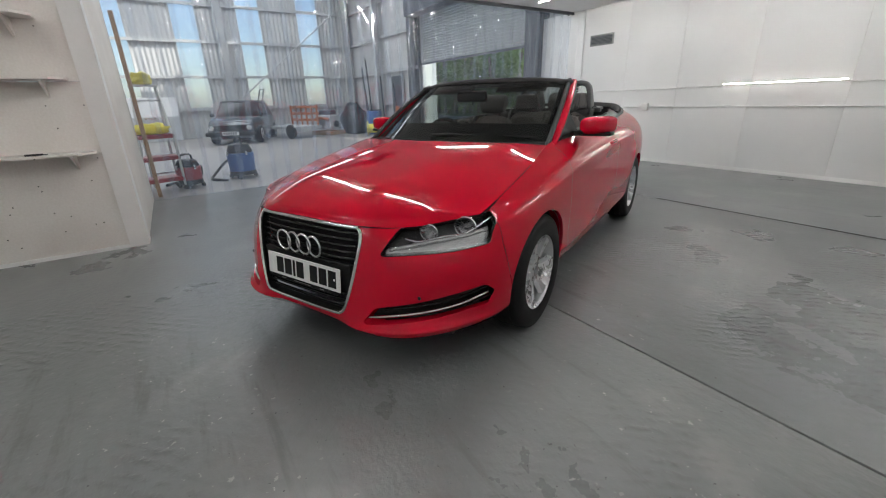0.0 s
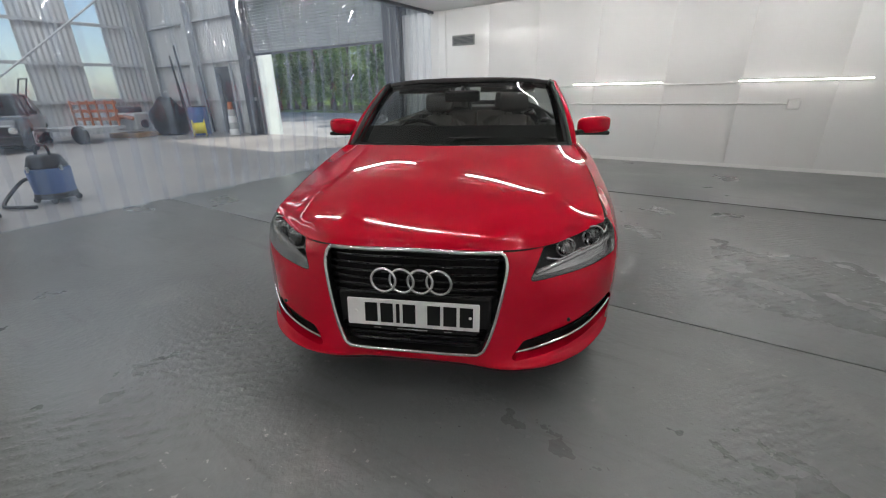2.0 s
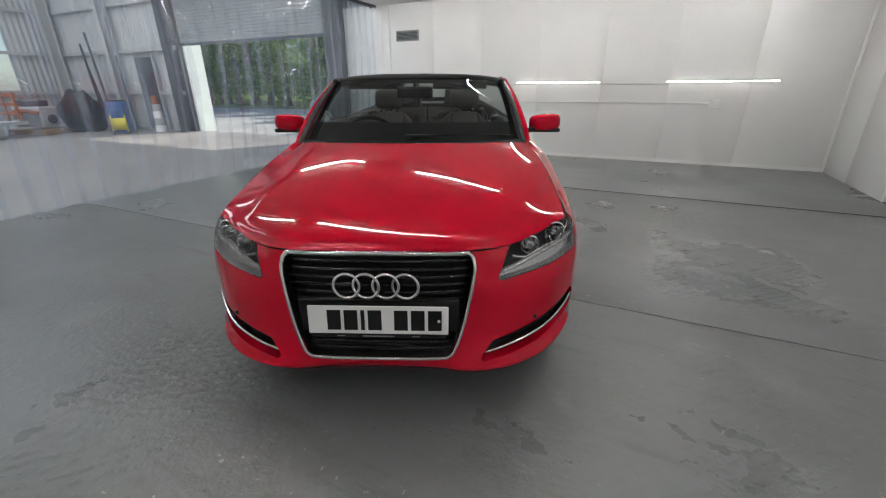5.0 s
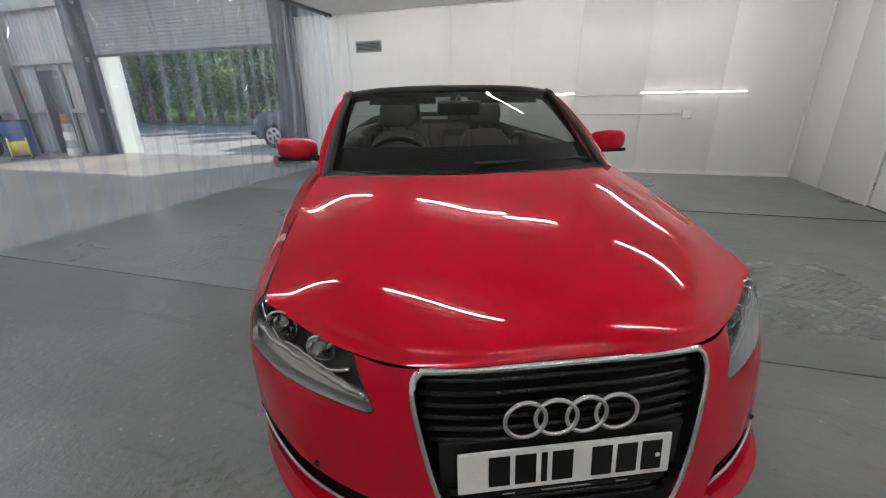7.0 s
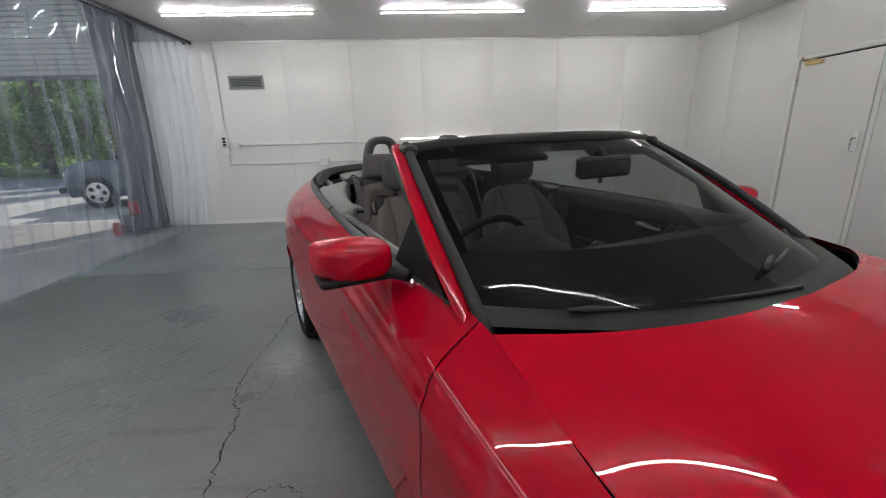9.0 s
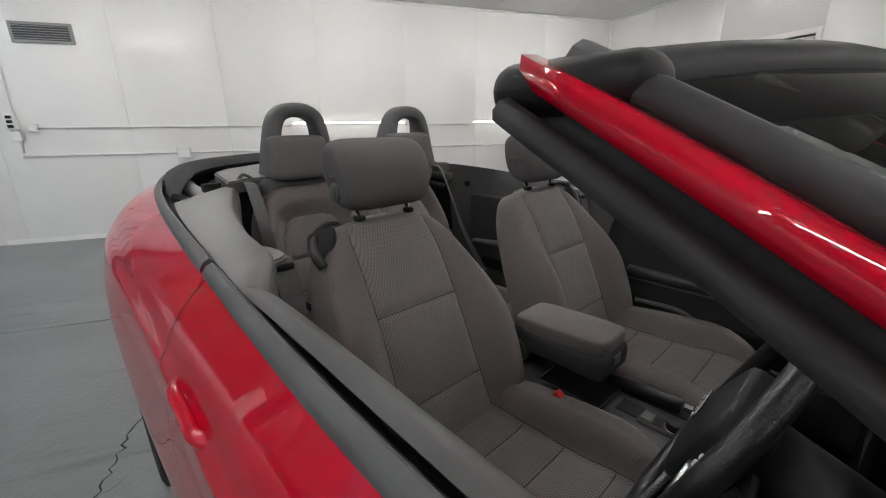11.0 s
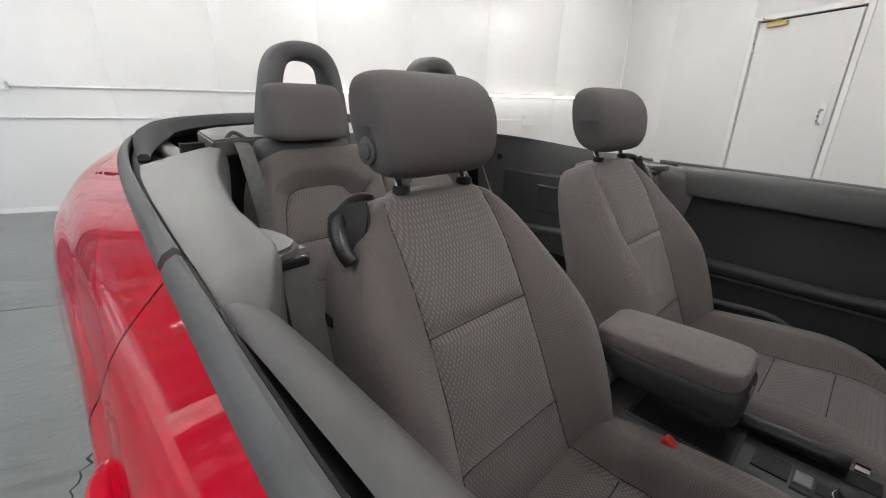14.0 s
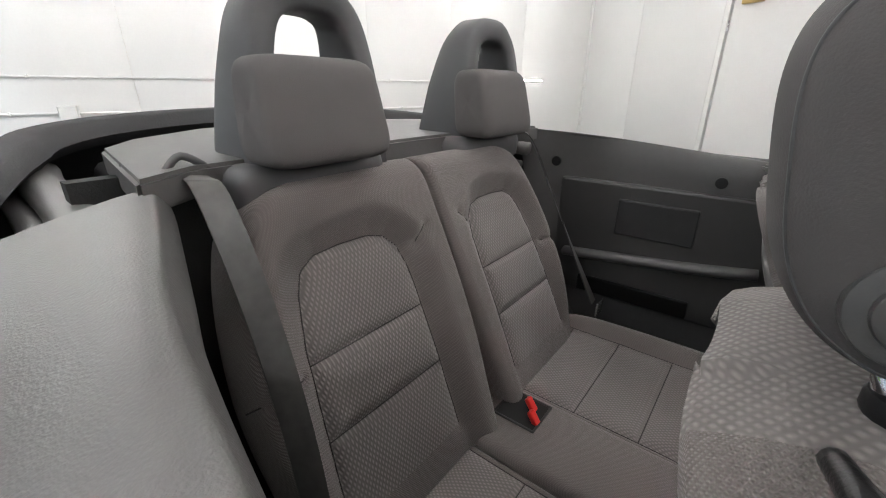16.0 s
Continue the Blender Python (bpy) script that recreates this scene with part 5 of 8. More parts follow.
ydoor = [p for p in belt if 1.42 < p[1] < 2.662]
yrear = [p for p in belt if p[1] > 2.664]
for s in (1, -1):
    dr = doors[0 if s > 0 else 1]
    qr = quarters[0 if s > 0 else 1]
    ribbon(ydoor, -0.013, 0.010, 0.004, "belt_strip", M["beltline"], dr, "grey-black rubber belt strip", s=s, drop=0.014)
    ribbon(ydoor, 0.011, 0.016, -0.001, "slot_lip", M["ink"], dr, "black slot lip", 0.006, s=s)
    ribbon(ydoor, 0.018, 0.034, -0.022, "window_seal", M["ink"], dr, "black window slot", 0.006, s=s)
    ribbon(yrear, -0.013, 0.012, 0.004, "belt_strip", M["beltline"], qr, "grey-black rubber belt strip", s=s, drop=0.014)
    part("door_jamb", bm_box(0.05, 0.16, 0.05, (s * 0.728, 2.615, .962), 0.006), M["ink"], qr, "black rubber-lined door jamb")
    ribbon(yrear, 0.015, 0.050, -0.020, "roof_seal", M["ink"], qr, "black seal in the gap", 0.008, s=s)
    # handle
    hy, hz, hx = 2.455, 0.850, 0.822
    h = part("door_handle", bm_tube(spline([(s * (hx - .012), hy - .115, hz), (s * (hx + .022), hy - .075, hz + .004), (s * (hx + .024), hy, hz + .006), (s * (hx + .022), hy + .075, hz + .006), (s * (hx - .012), hy + .115, hz + .004)], 6), 0.0125, 10, flat=1.0), M["red"], car, "red pull handle on the door", smooth=True)
    part("handle_cup", bm_box(0.012, 0.13, 0.05, (s * (hx + .001), hy, hz), 0.005, 3), M["gloss_black"], h, smooth=True, angle=50)


# ---- inside: seats
def placed(V, origin, a, b, c):
    """Points given in (a, b, c) laid out from an origin along three directions."""
    V = np.array(V)
    return np.array(origin) + V[:, :1] * np.array(a) + V[:, 1:2] * np.array(b) + V[:, 2:3] * np.array(c)


def both_sides(half):
    """A closed symmetric outline from its right half, bottom to top."""
    return [(x, y) for x, y in half] + [(-x, y) for x, y in half[::-1] if x > 1e-6]


def pad_part(name, outline, thick, material, parent, origin, a, b, c, label="", shape=None, **kw):
    V, F = pad(outline, thick, shape=shape, **kw)
    ob = mesh_ob(name, placed(V, origin, a, b, c), F, material, parent, label)
    bm = bmesh.new()
    bm.from_mesh(ob.data)
    bmesh.ops.recalc_face_normals(bm, faces=bm.faces)
    bm.to_mesh(ob.data)
    bm.free()
    ob.data.polygons.foreach_set("use_smooth", [True] * len(ob.data.polygons))
    return ob


def smooth_step(x, a, b):
    t = np.clip((x - a) / (b - a), 0, 1)
    return t * t * (3 - 2 * t)


X, Y, Z = np.array((1.0, 0, 0)), np.array((0, 1.0, 0)), np.array((0, 0, 1.0))


def seam_gap(P, lines):
    """Distance from points (a, b) to the nearest of several seam lines."""
    d = np.full(len(P), 1e9)
    for ln in lines:
        Q = np.array(ln, float)
        for p, q in zip(Q, Q[1:]):
            pq = q - p
            t = np.clip(((P - p) @ pq) / (pq @ pq), 0, 1)
            d = np.minimum(d, np.linalg.norm(P - p - t[:, None] * pq, axis=1))
    return d


def quilted(names, edges, v0, v1, height, seams, inserts, mats, parent, frame_, labels, round_=(.04, .04, .02, .04), deep=0.11, belly=0.012, nu=96, nv=120, puff=0.010, soft_=0.011):
    """An upholstered pad: a fine relief over (a, b) with stitched seams sunk into it, rounded edges and sides that run back.
    The areas inside the insert outlines become meshes of their own. Returns the main mesh."""
    origin, A_, B_, C_ = [np.array(q, float) for q in frame_]
    lo, hi = [spline([(0, x, v) for v, x in e], 8)[:, 1:] for e in edges]
    vs = np.linspace(v0, v1, nv)
    xl, xr = np.interp(vs, lo[:, 1], lo[:, 0]), np.interp(vs, hi[:, 1], hi[:, 0])
    u = 0.5 - 0.5 * np.cos(np.pi * np.linspace(0, 1, nu))
    u = 0.35 * u + 0.65 * np.linspace(0, 1, nu)
    XX = xl[:, None] + (xr - xl)[:, None] * u[None]
    VV = np.repeat(vs[:, None], nu, 1)
    P = np.stack([XX.ravel(), VV.ravel()], 1)
    H = height(P[:, 0], P[:, 1]).reshape(XX.shape)
    H = H + puff * (1 - np.exp(-seam_gap(P, seams).reshape(XX.shape) / soft_)) - puff

    def fall(d, r):
        k = np.clip(r - d, 0, r)
        return r - np.sqrt(np.maximum(r * r - k * k, 0)) if r > 0 else 0 * d
    rl, rr, rb, rt = round_
    H = H - np.minimum(fall(XX - xl[:, None], rl) + fall(xr[:, None] - XX, rr) + fall(VV - v0, rb) + fall(v1 - VV, rt), 1.2 * max(round_))
    # sides run back from the rim
    grid = np.stack([XX, VV, H], -1)
    for k, out in ((0.25, 0.6), (0.55, 1.0), (0.85, 0.8), (1.0, -1.5)):
        ring = []
        def back(E, dx, dv):
            Q = E.copy()
            Q[..., 0] += dx * belly * out
            Q[..., 1] += dv * belly * out
            Q[..., 2] = E[..., 2] + k * (-deep - E[..., 2])
            return Q
        ring.append((back(grid[:, 0], -1, 0), back(grid[:, -1], 1, 0), back(grid[0], 0, -1), back(grid[-1], 0, 1)))
        if k == 0.25:
            L_, R_, B2, T2 = [[e] for e in ring[0]]
        else:
            for store, e in zip((L_, R_, B2, T2), ring[0]):
                store.append(e)
    n_l = len(L_)
    G = np.zeros((nv + 2 * n_l, nu + 2 * n_l, 3))
    G[n_l:-n_l, n_l:-n_l] = grid
    for k in range(n_l):
        G[n_l:-n_l, n_l - 1 - k] = L_[k]
        G[n_l:-n_l, -n_l + k] = R_[k]
        G[n_l - 1 - k, n_l:-n_l] = B2[k]
        G[-n_l + k, n_l:-n_l] = T2[k]
    for k in range(n_l):
        for j in range(n_l):
            m_ = max(k, j)
            G[n_l - 1 - k, n_l - 1 - j] = 0.5 * (L_[m_][0] + B2[m_][0])
            G[n_l - 1 - k, -n_l + j] = 0.5 * (R_[m_][0] + B2[m_][-1])
            G[-n_l + k, n_l - 1 - j] = 0.5 * (L_[m_][-1] + T2[m_][0])
            G[-n_l + k, -n_l + j] = 0.5 * (R_[m_][-1] + T2[m_][-1])
    W = origin + G[..., :1] * A_ + G[..., 1:2] * B_ + G[..., 2:] * C_
    du, dv = np.gradient(W, axis=1), np.gradient(W, axis=0)
    N_ = np.cross(du, dv)
    N_ /= np.linalg.norm(N_, axis=2, keepdims=True) + 1e-12
    sk = Skin.grid(W, N_)
    if (sk.N @ C_).mean() < 0:
        sk = Skin(sk.V, -sk.N, sk.F[:, ::-1])

    inv = np.linalg.inv(np.stack([A_, B_, C_], 1))

    def local(V):
        return ((V - origin) @ inv.T)[:, :2]
    main, made = sk, []
    for poly in inserts:
        made.append(main.cut(lambda V: -poly_sd(local(V), poly)))
        main = main.cut(lambda V: poly_sd(local(V), poly))
    ob = main.ob(names[0], mats[0], parent, labels[0])
    for ln in seams:
        L2 = np.array(ln, float)
        seg_ = np.concatenate([[0], np.cumsum(np.linalg.norm(np.diff(L2, axis=0), axis=1))])
        tt = np.linspace(0, seg_[-1], max(6, int(seg_[-1] / 0.008)))
        q2 = np.stack([np.interp(tt, seg_, L2[:, 0]), np.interp(tt, seg_, L2[:, 1])], 1)
        q2 = q2[(q2[:, 1] > v0 + .03) & (q2[:, 1] < v1 - .012)]
        if len(q2) > 3:
            xi = np.array([np.abs(XX[i] - x).argmin() for x, i in zip(q2[:, 0], [np.abs(vs - v).argmin() for v in q2[:, 1]])])
            hh = np.array([H[np.abs(vs - v).argmin(), k] for v, k in zip(q2[:, 1], xi)])
            hh = np.convolve(np.pad(hh, 2, mode="edge"), np.ones(5) / 5, "valid")
            pts_ = origin + q2[:, :1] * A_ + q2[:, 1:] * B_ + (hh[:, None] + 0.0004) * C_
            part("seam", bm_tube(pts_, 0.0012, 5), M["seam"], ob if parent is car else parent, "dark stitched seam", smooth=True)
    for k, piece in enumerate(made):
        piece.ob(names[1 + k], mats[1], ob if parent is car else parent, labels[1])
    return ob


def front_seat(x0, driver):
    lean = radians(25)
    up = np.array((0, math.sin(lean), math.cos(lean)))
    fwd = np.array((0, -math.cos(lean), math.sin(lean)))
    org = np.array((x0, 2.395, 0.560))
    half = ((-.05, .205), (0, .235), (.08, .253), (.2, .252), (.33, .234), (.43, .207), (.49, .180), (.53, .150), (.550, .118), (.558, .085), (.560, .05))
    strip = ((-.05, .138), (.094, .130), (.2, .124), (.314, .122), (.45, .121), (.53, .118), (.56, .10))
    sx = lambda v: float(np.interp(v, [q[0] for q in strip], [q[1] for q in strip]))

    def relief(x, v):
        k = smooth_step(np.abs(x), 0.115, 0.205) * (0.12 + 0.88 * smooth_step(-v, -0.47, -0.20))
        return 0.062 * k + 0.016 * np.sin(np.clip((v - .02) / 0.5, 0, 1) * math.pi) - 0.014 * smooth_step(v, .42, .58)

    def tile(lo_, hi_):
        vv = np.linspace(lo_, hi_, 7)
        return [(-sx(v), v) for v in vv] + [(sx(v), v) for v in vv[::-1]]
    cuts = (-.06, .094, .314, .62)
    seams = [[(s_ * sx(v), v) for v in np.linspace(-.06, .538, 16)] for s_ in (-1, 1)] + [[(-sx(v), v), (sx(v), v)] for v in cuts[1:3]]
    back = quilted(("front_seat", "lower_insert", "middle_insert", "upper_insert"), ([(v, -h) for v, h in half], [(v, h) for v, h in half]), -.05, .560, relief, seams,
                   [tile(a_, b_) for a_, b_ in zip(cuts, cuts[1:])], (M["cloth"], M["insert"]), car, (org, X, up, fwd),
                   ("dark grey cloth front seat with a patterned centre", "woven patterned insert"), (.04, .04, .02, .03), 0.11, 0.010)
    # plastic shell behind
    pad_part("back_shell", both_sides([(0, 0.0), (.19, .0), (.215, .08), (.215, .25), (.19, .38), (.14, .45), (0, .47)]), 0.03, M["panel"], back, org - fwd * 0.108, X, up, fwd, "grey seat back shell", rings=4, per=4)
    # cushion
    lift = radians(5)
    ahead = np.array((0, -math.cos(lift), math.sin(lift)))
    top = np.array((0, math.sin(lift), math.cos(lift)))
    co = np.array((x0, 2.44, 0.540))
    wide_ = ((-.03, .225), (.05, .245), (.16, .258), (.32, .262), (.42, .250), (.48, .226), (.515, .190), (.53, .165))
    cs = ((-.03, .142), (.15, .135), (.30, .130), (.43, .136), (.50, .145))
    cx_ = lambda v: float(np.interp(v, [q[0] for q in cs], [q[1] for q in cs]))

    def roll_(x, v):
        k = smooth_step(np.abs(x), 0.115, 0.185)
        return 0.060 * k * (1 - 0.55 * smooth_step(v, .33, .52)) - 0.055 * smooth_step(v, .36, .56) ** 2 + 0.004

    def tile2(lo_, hi_):
        vv = np.linspace(lo_, hi_, 6)
        return [(-cx_(v), v) for v in vv] + [(cx_(v), v) for v in vv[::-1]]
    cc = (-.04, .150, .265, .385, .500)
    seams = [[(s_ * cx_(v), v) for v in np.linspace(-.04, .50, 14)] for s_ in (-1, 1)] + [[(-cx_(v), v), (cx_(v), v)] for v in cc[1:]]
    quilted(("cushion", "rear_cushion_insert", "middle_cushion_insert", "fore_cushion_insert", "front_cushion_insert"), ([(v, -h) for v, h in wide_], [(v, h) for v, h in wide_]), -.03, .53, roll_, seams,
            [tile2(a_, b_) for a_, b_ in zip(cc, cc[1:])], (M["cloth"], M["insert"]), back, (co, X, ahead, top),
            ("dark grey cloth seat cushion", "woven patterned insert"), (.045, .045, .02, .05), 0.14, 0.008, puff=0.008)
    part("seat_base", bm_box(0.44, 0.46, 0.17, (x0, 2.22, 0.315), 0.03, 3), M["black_plastic"], back, smooth=True, angle=50)
    # head restraint
    hz = 1.153
    V, F = [], []
    nu, nv = 96, 64
    for i in range(nv + 1):
        ph = math.pi * i / nv
        for j in range(nu):
            th = 2 * math.pi * j / nu
            lx = math.copysign(abs(math.cos(ph)) ** 0.36, math.cos(ph))
            rr = math.sin(ph) ** 0.30
            sy, sz = math.cos(th), math.sin(th)
            sy, sz = math.copysign(abs(sy) ** 0.80, sy), math.copysign(abs(sz) ** 0.80, sz)
            yy, zz = 0.064 * rr * sy, 0.083 * rr * sz
            yy += 0.012 * max(0, sz) ** 2 + 0.012 * lx * lx * max(0, -sy) * rr
            V.append((x0 + 0.130 * lx * (1 - 0.06 * max(0, -sz)), 2.659 + yy + 0.16 * zz, hz + 0.005 + zz))
    F = [(i * nu + j, i * nu + (j + 1) % nu, (i + 1) * nu + (j + 1) % nu, (i + 1) * nu + j) for i in range(nv) for j in range(nu)]
    mesh_ob("head_restraint", V, F, M["headcloth"], back, "dark grey cloth head restraint on two steel posts")
    for i in (14, nv - 14):
        part("seam", bm_tube(V[i * nu:(i + 1) * nu], 0.0009, 5, closed=True), M["hoop"], back, "dark stitched seam", smooth=True)
    for s in (-1, 1):
        part("post", bm_tube([(x0 + s * 0.0745, 2.64, 1.02), (x0 + s * 0.0745, 2.662, 1.085)], 0.0065, 10), M["chrome"], back, "steel post", smooth=True)
        part("post_guide", bm_cyl(0.015, 0.014, (x0 + s * 0.0745, 2.648, 1.056), "z", 16, bevel=0.004), M["black_plastic"], back, smooth=True, angle=40)
    so = -1 if driver else 1
    rr = bm_cyl(0.0225, 0.010, (x0 + so * 0.1225, 2.668, 1.120), "x", 32, bevel=0.004)
    bm_cyl(0.0145, 0.008, (x0 + so * 0.1265, 2.668, 1.120), "x", 32, bevel=0.0025, bm=rr)
    part("adjuster_button", rr, M["mid_panel"], back, "round grey button", smooth=True, angle=40)
    # folding lever on the shoulder
    o = -1 if driver else 1
    def plate(name, pts, depth, material, parent, label="", bev=0.003):
        pb = bmesh.new()
        out = np.array((o * 0.62, -0.62, 0.48)) * depth
        top_ = [pb.verts.new(np.array((x0 + o * x, y, z)) + out) for x, y, z in pts]
        low_ = [pb.verts.new(np.array((x0 + o * x, y, z)) - out * 2) for x, y, z in pts]
        pb.faces.new(top_)
        pb.faces.new(low_[::-1])
        for j in range(len(pts)):
            i = (j + 1) % len(pts)
            pb.faces.new((top_[j], low_[j], low_[i], top_[i]))
        bmesh.ops.recalc_face_normals(pb, faces=pb.faces)
        bmesh.ops.bevel(pb, geom=list(pb.edges), offset=bev, segments=2, affect="EDGES")
        return part(name, pb, material, parent, label, smooth=True, angle=45)

    cup = plate("lever_cup", ((.155, 2.628, 1.052), (.183, 2.640, 1.050), (.208, 2.650, 1.034), (.213, 2.646, 1.0), (.203, 2.640, .980), (.182, 2.628, .966), (.166, 2.618, .99), (.156, 2.620, 1.03)), 0.006, M["dash"], back, "dark recessed lever cup")
    loop_ = spline([(x0 + o * .118, 2.672, 1.046), (x0 + o * .150, 2.664, 1.050), (x0 + o * .182, 2.652, 1.040), (x0 + o * .202, 2.634, 1.015), (x0 + o * .206, 2.618, .990), (x0 + o * .200, 2.604, .970)], 6)
    part("fold_lever", bm_tube(loop_, [np.interp(k, (0, 12, 22, 30), (.006, .009, .013, .011)) for k in range(len(loop_))], 12, flat=1.0), M["leather"], back, "black folding lever", smooth=True)
    part("tag", bm_box(0.004, 0.022, 0.018, (x0 + o * 0.2455, 2.600, .895), 0.003), M["ink"], back)
    part("anchor", bm_tube([(x0 - o * 0.235, 2.42, .55), (x0 - o * 0.242, 2.36, .595)], 0.012, 8, flat=0.5), M["black_plastic"], back)
    return back


front_seat(-0.330, True)
front_seat(0.350, False)


def rear_seat(way, hx_):
    """One half of the rear bench; way -1 or 1, hx_ the middle of its roll hoop."""
    lean = radians(24)
    up = np.array((0, math.sin(lean), math.cos(lean)))
    fwd = np.array((0, -math.cos(lean), math.sin(lean)))
    org = np.array((-0.035, 3.061, 0.545))
    # sideways from the split between the halves
    inn = ((-.02, .030), (.07, .022), (.20, .008), (.35, .0025), (.45, .002), (.54, .002), (.578, .004))
    out = ((-.02, .415), (.10, .432), (.25, .440), (.38, .425), (.48, .398), (.54, .365), (.578, .310))
    horse = [(.112, .045), (.109, .18), (.107, .30), (.108, .37), (.118, .415), (.140, .440), (.175, .450), (.235, .451), (.285, .447), (.315, .430), (.332, .395), (.350, .32), (.362, .22), (.372, .12), (.378, .045)]
    edge_in = lambda v: float(np.interp(v, [q[1] for q in horse[:5]], [q[0] for q in horse[:5]]))
    edge_out = lambda v: float(np.interp(v, [q[1] for q in horse[:9:-1]], [q[0] for q in horse[:9:-1]]))
    m = lambda pts: [(way * x, v) for x, v in pts]
    def relief(x, v):
        sd = poly_sd(np.stack([x * way, v], 1), [(.112, -.1)] + horse + [(.378, -.1)])
        return 0.026 * smooth_step(sd, 0.0, 0.055) - 0.012 * smooth_step(v, .50, .578) + 0.006 * np.sin(np.clip(v / .5, 0, 1) * math.pi)
    lo_t = [(edge_in(.045), .045), (edge_in(.177), .177), (edge_out(.177), .177), (edge_out(.045), .045)]
    mid_t = [(edge_in(.177), .177), (edge_in(.294), .294), (edge_out(.294), .294), (edge_out(.177), .177)]
    top_t = [(edge_in(.294), .294)] + [q for q in horse if q[1] > .295] + [(edge_out(.294), .294)]
    seams = [m(horse), m([(edge_in(.177), .177), (edge_out(.177), .177)]), m([(edge_in(.294), .294), (edge_out(.294), .294)]),
             m([(.372, .285), (.45, .275)]), m([(.085, .41), (.055, .435)])]
    e_lo, e_hi = ([(v, -x) for v, x in out], [(v, -x) for v, x in inn]) if way < 0 else (list(inn), list(out))
    rl, rr = (.05, .022) if way < 0 else (.022, .05)
    b = quilted(("rear_seat", "lower_insert", "middle_insert", "upper_insert"), (e_lo, e_hi), -.02, .578, relief, seams, [m(lo_t), m(mid_t), m(top_t)], (M["cloth"], M["insert"]), car,
                (org, X, up, fwd), ("dark grey cloth rear seat half with a horseshoe of patterned cloth", "woven patterned insert"), (rl, rr, .01, .045), 0.10, 0.004)
    # cushion with seams running across
    co = np.array((-0.035, 3.125, 0.538))
    inn2 = ((-.02, .098), (.2, .098), (.47, .10))
    out2 = ((-.02, .47), (.12, .50), (.36, .505), (.47, .49))
    a0, a1 = .112, .432
    ins = [[(a0, p), (a1 - .0, p), (a1, q), (a0, q)] for p, q in ((.01, .058), (.062, .188), (.192, .322), (.326, .44))]

    def rise(x, v):
        k = smooth_step(x * way, a1 - .02, a1 + .05)
        return 0.034 * k - 0.05 * smooth_step(v, .36, .50) ** 2
    seams = [m([(a0, .0), (a0, .44)]), m([(a1, .0), (a1, .44)])] + [m([(a0, v), (a1, v)]) for v in (.06, .19, .324, .44)]
    e_lo, e_hi = ([(v, -x) for v, x in out2], [(v, -x) for v, x in inn2]) if way < 0 else (list(inn2), list(out2))
    quilted(("cushion",) + ("cushion_insert",) * 4, (e_lo, e_hi), -.02, .47, rise, seams, [m(q) for q in ins], (M["cloth"], M["insert"]), b, (co, X, -Y, Z),
            ("dark grey cloth rear cushion", "woven patterned insert"), ((.04, .012, .01, .04) if way < 0 else (.012, .04, .01, .04)), 0.12, 0.003, puff=0.008)
    # roll hoop with deep side legs, and its pad
    hp_ = hx_ + 0.028
    arch = ((.110, 3.385, 1.05), (.103, 3.374, 1.15), (.093, 3.364, 1.240), (.075, 3.358, 1.296), (.042, 3.355, 1.322), (0, 3.354, 1.328))
    hoop = spline([(hp_ - x, y, z) for x, y, z in arch] + [(hp_ + x, y, z) for x, y, z in arch[-2::-1]], 6)
    hbm, hrows = bmesh.new(), []
    for k, p in enumerate(hoop):
        d = hoop[min(k + 1, len(hoop) - 1)] - hoop[max(k - 1, 0)]
        q = np.array((d[2], 0, -d[0])) / np.hypot(d[0], d[2])
        dep = np.interp(p[2], (1.05, 1.20, 1.31), (0.086, 0.066, 0.040))
        w_ = np.interp(p[2], (1.05, 1.23, 1.31), (0.023, 0.021, 0.025))
        hrows.append([hbm.verts.new(p + q * a * w_ + np.array((0, b_ * dep, 0))) for a, b_ in ((-1, -.55), (-.9, -.85), (-.6, -1), (.6, -1), (.9, -.85), (1, -.55), (1, .6), (.6, 1), (-.6, 1), (-1, .6))])
    for r0, r1 in zip(hrows, hrows[1:]):
        for j in range(10):
            hbm.faces.new((r0[j], r0[(j + 1) % 10], r1[(j + 1) % 10], r1[j]))
    bmesh.ops.recalc_face_normals(hbm, faces=hbm.faces)
    part("roll_hoop", hbm, M["hoop"], b, "dark grey roll-over hoop", smooth=True, angle=60)
    # rounded pad in front of the hoop
    V, F = [], []
    nu, nv = 40, 30
    for i in range(nv + 1):
        ph = math.pi * i / nv
        for j in range(nu):
            th = 2 * math.pi * j / nu
            lx = math.copysign(abs(math.cos(ph)) ** 0.30, math.cos(ph))
            rr_ = math.sin(ph) ** 0.24
            sy, sz = math.copysign(abs(math.cos(th)) ** 0.45, math.cos(th)), math.copysign(abs(math.sin(th)) ** 0.38, math.sin(th))
            zz = 0.077 * rr_ * sz
            V.append((hx_ + 0.110 * lx * (1 - 0.045 * sz), 3.294 + 0.048 * rr_ * sy * (1 - 0.10 * sz) + 0.16 * zz, 1.162 + zz))
    F = [(i * nu + j, i * nu + (j + 1) % nu, (i + 1) * nu + (j + 1) % nu, (i + 1) * nu + j) for i in range(nv) for j in range(nu)]
    mesh_ob("hoop_pad", V, F, M["headcloth"], b, "grey cloth head pad")
    part("hoop_base", bm_box(0.285, 0.17, 0.075, (hx_, 3.372, 1.052), 0.024, 3), M["hoop"], b, smooth=True, angle=50)
    return b


